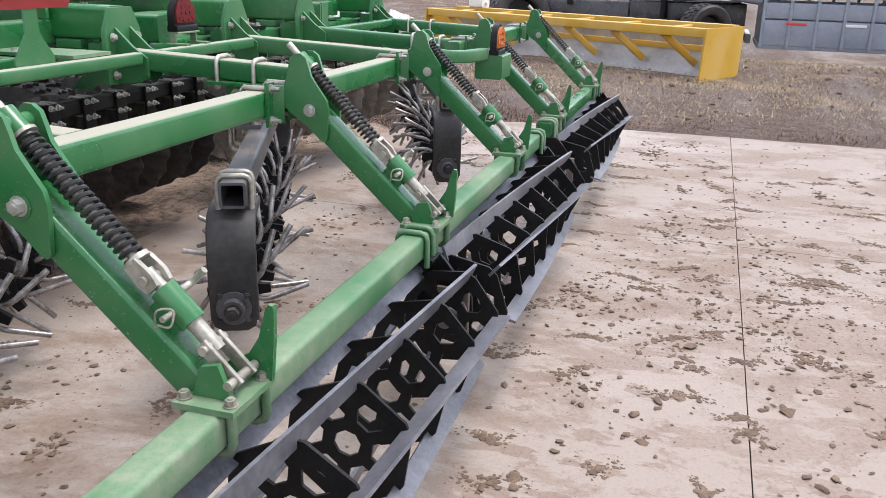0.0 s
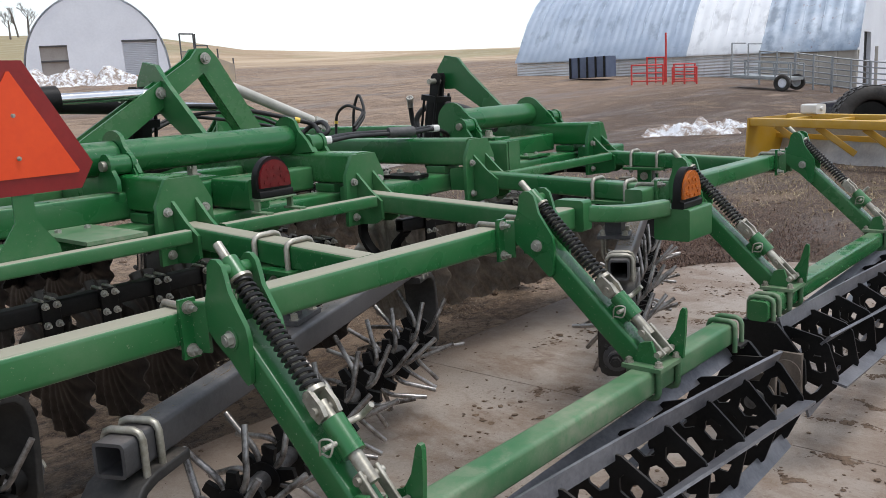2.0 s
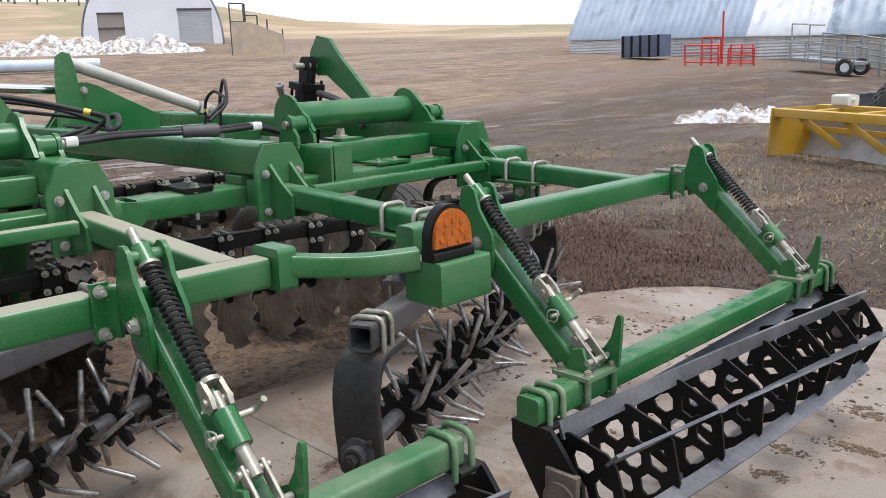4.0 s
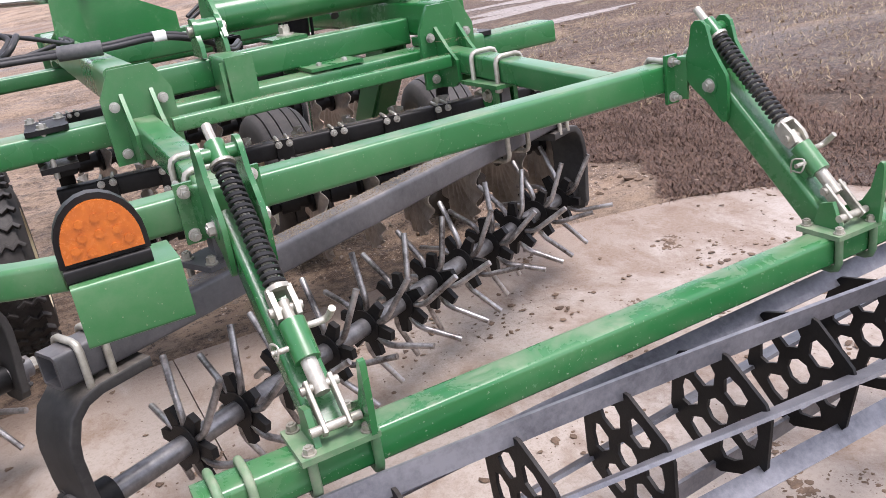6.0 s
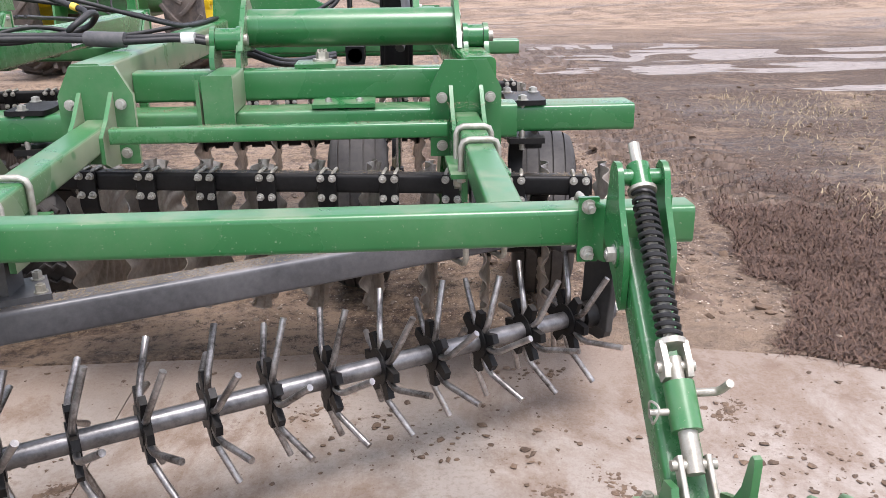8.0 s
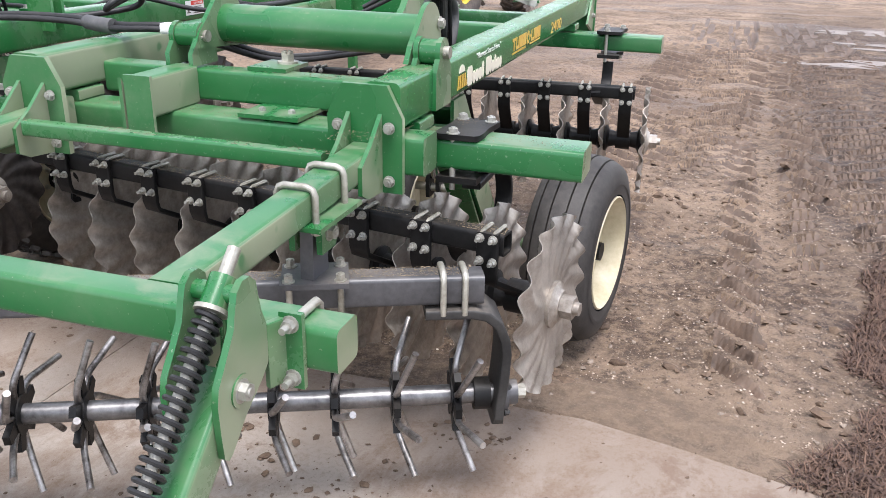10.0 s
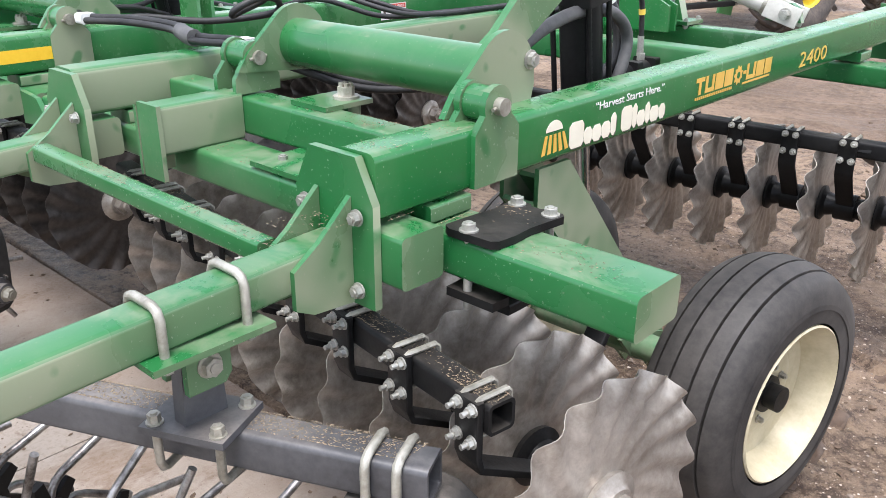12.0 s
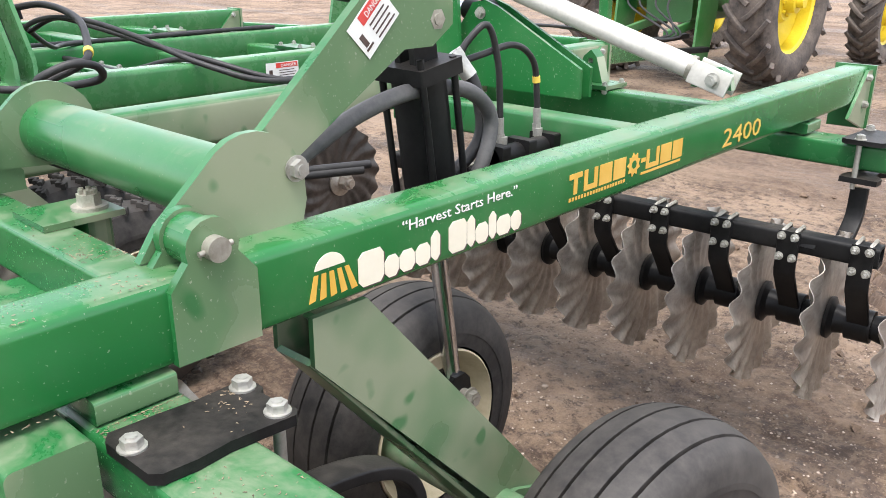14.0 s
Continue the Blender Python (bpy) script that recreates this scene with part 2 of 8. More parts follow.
def shared(name, me, parent, m=None):
    ob = new(name, me)
    ob.parent = parent
    if m is not None:
        ob.matrix_basis = m
    return ob


def thing(name, label, category, group="", kind="", at=None):
    ob = new(name)
    ob.empty_display_size = 0.1
    if at is not None:
        ob.matrix_basis = at
    return tagged(ob, label, category, group, kind)


def bolt(bm, p, axis, r=0.014, h=0.012, shank=0.0):
    """Hexagon head with a washer, standing out along axis from p."""
    p, d = V(p), V(axis).normalized()
    r, h = r * 0.84, h * 0.85
    rod(bm, p, p + d * 0.003, r * 1.32, 14)
    prism(bm, ring(r, 6), p + d * 0.003, p + d * (0.003 + h))
    rod(bm, p + d * h, p + d * (h + 0.006 + shank), r * 0.55, 8)
    return bm


BOLTS = {}


def bolts(parent, spots, r=0.014, h=0.012, mat=None, shank=0.0, name="bolt"):
    """One bolt object at each (place, axis)."""
    mat = mat or BOLT_STEEL
    key = (r, h, shank, mat.name)
    if key not in BOLTS:
        bm = bmesh.new()
        bolt(bm, (0, 0, 0), (0, 0, 1), r, h, shank)
        BOLTS[key] = mesh_of(bm, name, mat)
    for p, axis in spots:
        q = V((0, 0, 1)).rotation_difference(V(axis).normalized())
        shared(name, BOLTS[key], parent, Matrix.LocRotScale(V(p), q, None))


def ubolt(bm, c, across, up, w, h, r=0.0085, drop=0.05):
    """U-bolt over the top of a tube at c, of width w along across, legs of length h below the top."""
    c, s, u = V(c), V(across).normalized(), V(up).normalized()
    q = 0.02
    top = [c - s * (w / 2 + r) - u * (h + drop), c - s * (w / 2 + r) - u * q, c - s * (w / 2 + r - q * 0.3) - u * q * 0.3, c - s * (w / 2 - q + r), c + s * (w / 2 - q + r), c + s * (w / 2 + r - q * 0.3) - u * q * 0.3, c + s * (w / 2 + r) - u * q, c + s * (w / 2 + r) - u * (h + drop)]
    return sweep(bm, [p + u * r for p in top], r, 8)


def strip(name, ends, w, mat, parent, label=""):
    bm = bmesh.new()
    tube(bm, *ends, *w)
    return part(name, bm, mat, parent, label)


def bent(bm, pts, w, h, side=None, r=0.010):
    """One bent bar of rectangular section along pts; side fixes the direction of its width."""
    pts = [V(p) for p in pts]
    rings = []
    for i, p in enumerate(pts):
        d = (pts[min(i + 1, len(pts) - 1)] - pts[max(i - 1, 0)]).normalized()
        if side:
            s = V(side)
            s = (s - d * s.dot(d)).normalized()
            u = s.cross(d).normalized()
        else:
            _, s, u = axes(d)
        rings.append([bm.verts.new(p + s * x + u * y) for x, y in rounded(w, h, min(r, w * 0.3, h * 0.3))])
    k = len(rings[0])
    for ra, rb in zip(rings, rings[1:]):
        for i in range(k):
            bm.faces.new((ra[i], ra[(i + 1) % k], rb[(i + 1) % k], rb[i]))
    bm.faces.new(rings[0][::-1])
    bm.faces.new(rings[-1])
    return bm


# ---------------------------------------------------------------- ground


def mask_x(n, l, lo, hi, axis=0):
    """Ramp from 0 at lo to 1 at hi along a world axis."""
    g = n.new("ShaderNodeNewGeometry")
    xyz = n.new("ShaderNodeSeparateXYZ")
    l.new(g.outputs["Position"], xyz.inputs[0])
    r = n.new("ShaderNodeMapRange")
    r.inputs[1].default_value, r.inputs[2].default_value = lo, hi
    l.new(xyz.outputs[axis], r.inputs[0])
    return r.outputs[0]


def ground_material():
    m, n, l, b = shader("farmyard_soil", 0.85)
    big, mid, fine = noise_at(n, l, 0.16, 5.0, 0.6, 0.6), noise_at(n, l, 1.3, 7.0, 0.7, 0.4), noise_at(n, l, 17.0, 8.0, 0.8)
    streak = noise_at(n, l, 0.55, 6.0, 0.68, 0.3, (0.30, 1.5, 1.0))
    grit = noise_at(n, l, 85.0, 4.0, 0.75)
    mud = blend(n, l, ramp(n, l, mid, [(0.41, 0.0), (0.58, 1.0)]), (0.095, 0.058, 0.036), (0.300, 0.210, 0.145))
    mud = blend(n, l, ramp(n, l, fine, [(0.49, 0.0), (0.60, 0.62)]), mud, (0.39, 0.275, 0.180))
    mud = blend(n, l, ramp(n, l, fine, [(0.41, 0.85), (0.475, 0.0)]), mud, (0.052, 0.032, 0.022))
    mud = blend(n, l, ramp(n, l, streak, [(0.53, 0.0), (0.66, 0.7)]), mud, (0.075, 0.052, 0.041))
    bands = noise_at(n, l, 0.13, 5.0, 0.65, 0.4, (0.35, 1.3, 1.0))
    mud = blend(n, l, ramp(n, l, bands, [(0.50, 0.0), (0.58, 0.6)]), mud, (0.16, 0.105, 0.072))
    mud = blend(n, l, ramp(n, l, bands, [(0.40, 0.55), (0.46, 0.0)]), mud, (0.285, 0.205, 0.142))
    pale = ramp(n, l, streak, [(0.34, 0.65), (0.45, 0.0)])
    mud = blend(n, l, pale, mud, (0.33, 0.240, 0.170))
    straw = blend(n, l, ramp(n, l, fine, [(0.36, 0.0), (0.62, 1.0)]), (0.075, 0.045, 0.028), (0.29, 0.195, 0.112))
    straw = blend(n, l, ramp(n, l, noise_at(n, l, 0.62, 8.0, 0.72, 0.9, (0.8, 0.5, 1.0)), [(0.46, 0.0), (0.56, 0.88)]), straw, (0.085, 0.055, 0.040))
    straw = blend(n, l, ramp(n, l, noise_at(n, l, 0.7, 3.0), [(0.56, 0.0), (0.68, 0.45)]), straw, (0.13, 0.14, 0.06))
    grass = calc(n, l, "ADD", calc(n, l, "MULTIPLY", big, 0.6), calc(n, l, "MULTIPLY", mid, 0.4))
    grass = ramp(n, l, grass, [(0.44, 0.0), (0.54, 1.0)])
    grass = calc(n, l, "MULTIPLY", grass, mask_x(n, l, 5.6, 8.6))
    grass = calc(n, l, "MULTIPLY", grass, mask_x(n, l, 15.0, 10.0, 1))
    col = blend(n, l, grass, mud, straw)
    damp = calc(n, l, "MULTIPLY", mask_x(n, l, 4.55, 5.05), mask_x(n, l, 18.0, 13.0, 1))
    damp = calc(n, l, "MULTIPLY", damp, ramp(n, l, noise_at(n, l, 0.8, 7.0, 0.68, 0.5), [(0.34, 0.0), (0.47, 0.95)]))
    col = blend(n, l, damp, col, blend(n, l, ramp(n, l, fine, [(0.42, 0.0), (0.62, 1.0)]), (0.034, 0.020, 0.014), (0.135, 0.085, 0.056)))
    col = blend(n, l, ramp(n, l, grit, [(0.58, 0.0), (0.64, 0.7)]), col, (0.34, 0.250, 0.172))
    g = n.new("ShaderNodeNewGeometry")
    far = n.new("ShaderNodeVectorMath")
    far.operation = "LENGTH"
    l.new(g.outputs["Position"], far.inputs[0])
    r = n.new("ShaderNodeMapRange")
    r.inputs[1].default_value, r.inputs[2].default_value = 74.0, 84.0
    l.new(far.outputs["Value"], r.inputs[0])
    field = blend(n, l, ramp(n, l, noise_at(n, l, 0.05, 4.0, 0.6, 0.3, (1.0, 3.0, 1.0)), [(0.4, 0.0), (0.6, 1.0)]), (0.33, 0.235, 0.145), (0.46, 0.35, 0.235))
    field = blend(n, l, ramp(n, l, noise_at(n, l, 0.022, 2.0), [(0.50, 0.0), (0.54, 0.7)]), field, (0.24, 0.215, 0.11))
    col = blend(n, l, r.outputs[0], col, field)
    l.new(col, b.inputs["Base Color"])
    l.new(ramp(n, l, streak, [(0.45, 0.9), (0.62, 0.5)]), b.inputs["Roughness"])
    bump(n, l, b, calc(n, l, "ADD", calc(n, l, "MULTIPLY", fine, 0.7), calc(n, l, "MULTIPLY", grit, 0.3)), 0.045, 1.0)
    return m


SOIL = ground_material()


def slab_material():
    m, n, l, b = shader("concrete", 0.7)
    big, mid, fine = noise_at(n, l, 0.55, 4.0, 0.6, 0.5), noise_at(n, l, 3.4, 8.0, 0.72, 0.15), noise_at(n, l, 60.0, 6.0, 0.75)
    smear = noise_at(n, l, 1.9, 10.0, 0.76, 0.25, (1.25, 0.75, 1.0))
    conc = blend(n, l, ramp(n, l, big, [(0.35, 0.0), (0.65, 1.0)]), (0.255, 0.216, 0.182), (0.352, 0.305, 0.262))
    conc = blend(n, l, ramp(n, l, fine, [(0.40, 0.6), (0.50, 0.0)]), conc, (0.22, 0.175, 0.14))
    dirt = ramp(n, l, smear, [(0.46, 0.0), (0.58, 0.95)])
    near = calc(n, l, "MULTIPLY", mask_x(n, l, 0.3, -1.0, 1), ramp(n, l, smear, [(0.45, 0.0), (0.53, 0.95)]))
    film = calc(n, l, "MULTIPLY", mask_x(n, l, 0.4, -1.4, 1), ramp(n, l, big, [(0.34, 0.10), (0.58, 0.55)]))
    dirt = calc(n, l, "MAXIMUM", dirt, calc(n, l, "MAXIMUM", near, film))
    rim = calc(n, l, "MULTIPLY", mask_x(n, l, 0.95, 1.45, 1), ramp(n, l, smear, [(0.34, 0.15), (0.50, 0.95)]))
    dirt = calc(n, l, "MAXIMUM", dirt, rim)
    trail = calc(n, l, "MULTIPLY", calc(n, l, "MULTIPLY", mask_x(n, l, 0.92, 1.12), mask_x(n, l, 1.38, 1.18)), mask_x(n, l, 0.0, -0.5, 1))
    dirt = calc(n, l, "MAXIMUM", dirt, calc(n, l, "MULTIPLY", trail, ramp(n, l, mid, [(0.42, 0.0), (0.52, 0.85)])))
    patch = calc(n, l, "MULTIPLY", mask_x(n, l, 1.0, 0.7), mask_x(n, l, -0.3, -0.7, 1))
    dirt = calc(n, l, "MAXIMUM", dirt, calc(n, l, "MULTIPLY", patch, ramp(n, l, noise_at(n, l, 4.5, 7.0, 0.66, 0.4, (1.6, 0.8, 1.0)), [(0.53, 0.0), (0.57, 0.95)])))
    dirt = calc(n, l, "MULTIPLY", dirt, ramp(n, l, fine, [(0.30, 0.35), (0.6, 1.0)]))
    conc = blend(n, l, dirt, conc, (0.165, 0.110, 0.074))
    conc = blend(n, l, ramp(n, l, mid, [(0.585, 0.0), (0.65, 0.75)]), conc, (0.15, 0.098, 0.068))
    conc = blend(n, l, ramp(n, l, noise_at(n, l, 11.0, 5.0, 0.7), [(0.66, 0.0), (0.70, 0.8)]), conc, (0.12, 0.082, 0.06))
    l.new(conc, b.inputs["Base Color"])
    l.new(ramp(n, l, big, [(0.35, 0.82), (0.7, 0.45)]), b.inputs["Roughness"])
    bump(n, l, b, calc(n, l, "ADD", calc(n, l, "MULTIPLY", mid, 0.6), calc(n, l, "MULTIPLY", fine, 0.4)), 0.008, 0.8)
    return m


CONCRETE = slab_material()


# tyre prints: centre, half width, slant, spacing, depth, first y
LANES = ((4.37, 0.12, 1.05, 0.215, 0.120, 1.70), (4.74, 0.09, -0.5, 0.20, 0.090, 2.80), (3.78, 0.14, 0.5, 0.21, 0.050, 2.3),
         (4.12, 0.24, -0.8, 0.21, 0.10, 4.9), (4.72, 0.20, 0.9, 0.22, 0.10, 4.3), (5.18, 0.26, -0.6, 0.23, 0.10, 3.4), (3.45, 0.26, 0.8, 0.21, 0.08, 4.6), (5.60, 0.20, 0.8, 0.22, 0.09, 4.4))


def tyre_print(x, y):
    """Height change where tractor lugs pressed into the soft yard."""
    h = 0.0
    if not (2.9 < x < 5.9 and 1.75 < y < 14.0):
        return h
    for k, (cx, w, slant, gap, deep, y0) in enumerate(LANES):
        d = x - cx - 0.03 * (y - 3.0) - 0.04 * math.sin(y * 0.8 + k)
        if abs(d) < w and y > y0:
            u = (y + slant * d + 0.03 * noise.noise(V((x * 3.0, y * 3.0, 7.0 + k)))) / gap
            print_no = math.floor(u)
            q = u - print_no
            strength = 0.62 + 1.5 * noise.noise(V((print_no * 0.77 + 3.1, k * 5.3, 1.5))) + 0.5 * noise.noise(V((x * 9.0, y * 9.0, 3.0)))
            ends = min(1.0, (w - abs(d)) / 0.035)
            if q < 0.36:
                h -= deep * max(0.0, min(1.0, strength)) * ends * math.sin(math.pi * q / 0.36) ** 0.6
            elif q < 0.62:
                h += 0.022 * max(0.0, strength) * ends
    return h


def packed_lanes(x, y):
    """The smooth tracks of ribbed tyres that cover this place: rib height, offset and how deep inside."""
    found = []
    if 3.4 < x < 5.4 and 1.6 < y < 6.2:
        for cx, slope, half, rib in ((4.06, 0.13, 0.16, 0.002), (4.57, 0.02, 0.10, 0.009)):
            d = x - cx - slope * (y - 3.2) - 0.02 * math.sin(y * 0.8)
            if abs(d) < half:
                found.append((rib, d, min(1.0, (half - abs(d)) / 0.05)))
    return found


def rough_height(x, y):
    """Height of the yard: worn wheel tracks beside the implement, lumps, a rising field far off."""
    p = V((x, y, 0))
    h = 0.036 * noise.fractal(V((x * 1.7, y * 0.9, 0.0)), 1.0, 2.0, 4) + 0.014 * noise.noise(V((x * 4.0, y * 9.0, 2.0))) + 0.005 * noise.noise(p * 17.0)
    h += 0.004 * noise.noise(p * 34.0) + 0.015 * abs(noise.noise(p * 11.0))
    if 2.9 < x < 5.9 and 1.75 < y < 14.0:
        h += tyre_print(x, y)
        for rib, d, e in packed_lanes(x, y):
            h = h * (1 - 0.75 * e) - 0.018 * e + (rib if int((d + 1.0) / 0.045) % 2 else 0.0) * e
    far = math.hypot(x, y)
    h *= max(0.0, 1 - far / 40.0)
    a = math.degrees(math.atan2(y, x))
    rise = float(np.interp(a, (-40, 0, 8, 14, 18, 22, 32, 45, 60, 75, 110, 180), (0.0, 0.004, 0.006, 0.011, 0.034, 0.048, 0.062, 0.070, 0.080, 0.080, 0.03, 0.0)))
    h += rise * min(max(0.0, far - 22.0), 63.0)
    dip = min(1.0, max(0.0, (far - 12.5) / 6.0)) * min(1.0, max(0.0, (60.0 - far) / 25.0))
    h -= 0.5 * dip * dip * (3 - 2 * dip) * float(np.interp(a, (-75, -50, 9, 16), (0, 1, 1, 0)))
    ridge = float(np.interp(a, (-60, -20, 5, 18, 24, 52, 60, 80, 100), (3, 6, 8, 7, 3.5, 4.5, 8.5, 9.0, 5.0)))
    u = min(1.0, max(0.0, (far - 85.0) / 75.0))
    h += ridge * u * u * (3 - 2 * u)
    return h


def spaced(lo, hi, near_lo, near_hi, step, growth=1.28):
    v = list(np.arange(near_lo, near_hi, step))
    s, p = step, near_lo
    while p > lo:
        s *= growth
        p -= s
        v.insert(0, p)
    s, p = step, near_hi
    while p < hi:
        v.append(p)
        s *= growth
        p += s
    v.append(p)
    return v


SLAB_X, SLAB_Y = 5.35, 1.50
EDGE = ((3.9, 1.50), (4.2, 1.44), (4.63, 1.33), (4.95, 1.15), (5.2, 0.85), (5.33, 0.45), (5.35, 0.0))


def on_slab(x, y):
    return x < SLAB_X and y < float(np.interp(x, [p[0] for p in EDGE], [p[1] for p in EDGE]))


gx, gy = spaced(-400, 400, 2.6, 6.0, 0.021), spaced(-300, 400, 1.3, 10.5, 0.022)
verts, quads = [], []
for y in gy:
    for x in gx:
        z = rough_height(x, y)
        edge = min(SLAB_X - x, SLAB_Y - y)
        if on_slab(x, y):
            z = -0.06 if edge > 0.1 else -0.03
        elif edge > -0.35 and x < SLAB_X + 0.3 and y < SLAB_Y + 0.3:
            z = z * 0.6 + 0.006
        verts.append((x, y, z - 0.012))
W = len(gx)
for j in range(len(gy) - 1):
    for i in range(W - 1):
        k = j * W + i
        quads.append((k, k + 1, k + 1 + W, k + W))
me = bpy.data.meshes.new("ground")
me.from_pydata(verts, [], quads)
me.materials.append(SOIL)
# soil of the tyre print hollows: damp, with the hollows' shade in its colour
me.materials.append(worn("shaded_damp_soil", (0.060, 0.039, 0.027), (0.155, 0.103, 0.072), 0.6, 0.0, 6.0, 40.0, 0.01))
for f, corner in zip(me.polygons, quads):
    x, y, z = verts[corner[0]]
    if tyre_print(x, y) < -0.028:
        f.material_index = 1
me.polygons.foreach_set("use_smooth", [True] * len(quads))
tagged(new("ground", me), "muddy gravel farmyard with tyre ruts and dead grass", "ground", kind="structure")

# the concrete apron, cast in bays with open joints
apron = thing("pavement", "worn concrete apron smeared with dried mud", "concrete slab", kind="structure")


def bay(x0, x1, y0, y1):
    bm = bmesh.new()
    g = 0.002
    pts = [(x0 + g, y0 + g), (x1 - g, y0 + g)]
    if x1 == SLAB_X and y1 == SLAB_Y:
        pts += [(x, y) for x, y in EDGE[::-1]]
        pts += [(x0 + g + (3.9 - x0) * k / 14, y1 + 0.022 * noise.noise(V((k * 0.9, 3.0, 0)))) for k in range(13, -1, -1)]
    else:
        pts += [(x1 - g, y1 - g), (x0 + g, y1 - g)]
    top = [bm.verts.new((x, y, 0)) for x, y in pts]
    low = [bm.verts.new((x, y, -0.10)) for x, y in pts]
    bm.faces.new(top)
    for i in range(len(pts)):
        j = (i + 1) % len(pts)
        bm.faces.new((top[j], top[i], low[i], low[j]))
    part("slab", bm, CONCRETE, apron)


for x0, x1 in ((-9.0, -3.0), (-3.0, 2.13), (2.13, SLAB_X)):
    for y0, y1 in ((-9.0, -5.0), (-5.0, -1.40), (-1.40, SLAB_Y)):
        bay(x0, x1, y0, y1)

# ---------------------------------------------------------------- tillage implement: frames
REAR_Y, REAR_Z = 0.135, 0.932      # centre line of the rear tubes


def draft_z(y):
    """Height of a draft tube's centre: it falls towards the rear tube."""
    return 0.931 + 0.041 * (y - 0.175)


def frame_section(name, label, rear, shorts, beams, main, front_y=4.28):
    """Rear tube, short tubes, brackets, long beams and cross tubes of one section."""
    t = thing(name, label, "tillage frame", "frame sections")
    bm = bmesh.new()
    tube(bm, (rear[0], REAR_Y, REAR_Z), (rear[1], REAR_Y, REAR_Z), 0.078, 0.078)
    part("rear_tube", bm, GREEN_SETTLED if rear[0] < 0 else GREEN, t)
    for x in shorts:
        bm = bmesh.new()
        tube(bm, (x, REAR_Y + 0.041, draft_z(REAR_Y + 0.041)), (x, 1.06, draft_z(1.06)), 0.078, 0.076)
        part("draft_tube", bm, GREEN_SETTLED if rear[0] < 0 else GREEN, t)
        # clevis bracket that bolts the short tube to the long beam
        for s in (-1, 1):
            bm = bmesh.new()
            plate(bm, [(0.925, 0.900), (0.965, 0.880), (1.062, 0.872), (1.062, 1.085), (0.985, 1.015), (0.925, 0.975)], (x + s * 0.0455, 0, 0), (0, 1, 0), (0, 0, 1), 0.012)
            part("cheek", bm, GREEN, t)
        bm = bmesh.new()
        plate(bm, [(-0.108, 0.87), (0.108, 0.87), (0.108, 1.075), (0.064, 1.160), (-0.064, 1.160), (-0.108, 1.075)], (x, 1.072, 0), (1, 0, 0), (0, 0, 1), 0.018)
        part("bracket", bm, GREEN, t)
        bolts(t, [((x + s * 0.073, 1.056, z), (0, -1, 0)) for s in (-1, 1) for z in (0.905, 1.05)], 0.015, 0.014)
    for x in beams:
        bm = bmesh.new()
        tube(bm, (x, 1.084, 1.10), (x, front_y, 1.10), 0.10, 0.13, 0.018)
        part("beam", bm, GREEN_CLEAN if x == beams[-1] or rear[0] < 1 else GREEN, t)
        for yy in (1.283, 3.76):
            bm = bmesh.new()
            tube(bm, (x, yy - 0.06, 1.014), (x, yy + 0.06, 1.014), 0.11, 0.036, 0.006)
            part("spacer", bm, GREEN, t)
        bm = bmesh.new()
        plate(bm, [(-0.075, 0.93), (0.075, 0.93), (0.075, 1.17), (-0.075, 1.17)], (x, front_y + 0.008, 0), (1, 0, 0), (0, 0, 1), 0.016)
        plate(bm, [(front_y - 0.20, 0.995), (front_y, 0.93), (front_y, 1.155), (front_y - 0.05, 1.155)], (x + 0.058, 0, 0), (0, 1, 0), (0, 0, 1), 0.012)
        part("end_plate", bm, GREEN, t)
        bolts(t, [((x + 0.064, front_y - 0.05, z), (1, 0, 0)) for z in (1.03, 1.13)], 0.015, 0.014)
    # main cross tubes
    for y, z, w, h, x0, x1 in ((1.283, 0.952, 0.145, 0.086, *main), (3.76, 0.948, 0.13, 0.084, *main)):
        bm = bmesh.new()
        tube(bm, (x0, y, z), (x1, y, z), w, h, 0.014)
        part("cross_tube", bm, GREEN, t)
    bl, br = beams[0], beams[-1]
    for y, z, w, h in ((1.405, 1.055, 0.09, 0.10), (2.95, 1.055, 0.10, 0.10)):
        bm = bmesh.new()
        tube(bm, (bl + 0.052, y, z), (br - 0.052, y, z), w, h)
        part("cross_tube", bm, GREEN, t)
    for a, b in zip(shorts, shorts[1:]):
        bm = bmesh.new()
        tube(bm, (a + 0.066, 0.955, 0.975), (b - 0.066, 0.955, 0.975), 0.045, 0.045, 0.008)
        part("tie_bar", bm, GREEN_SETTLED if rear[0] < 0 else GREEN_SIDE, t)
    for x in beams:
        bm = bmesh.new()
        tube(bm, (x - 0.05, 1.138, 0.970), (x + (0.116 if x == br else 0.06), 1.138, 0.970), 0.110, 0.105)
        part("stub", bm, GREEN, t)
    return t


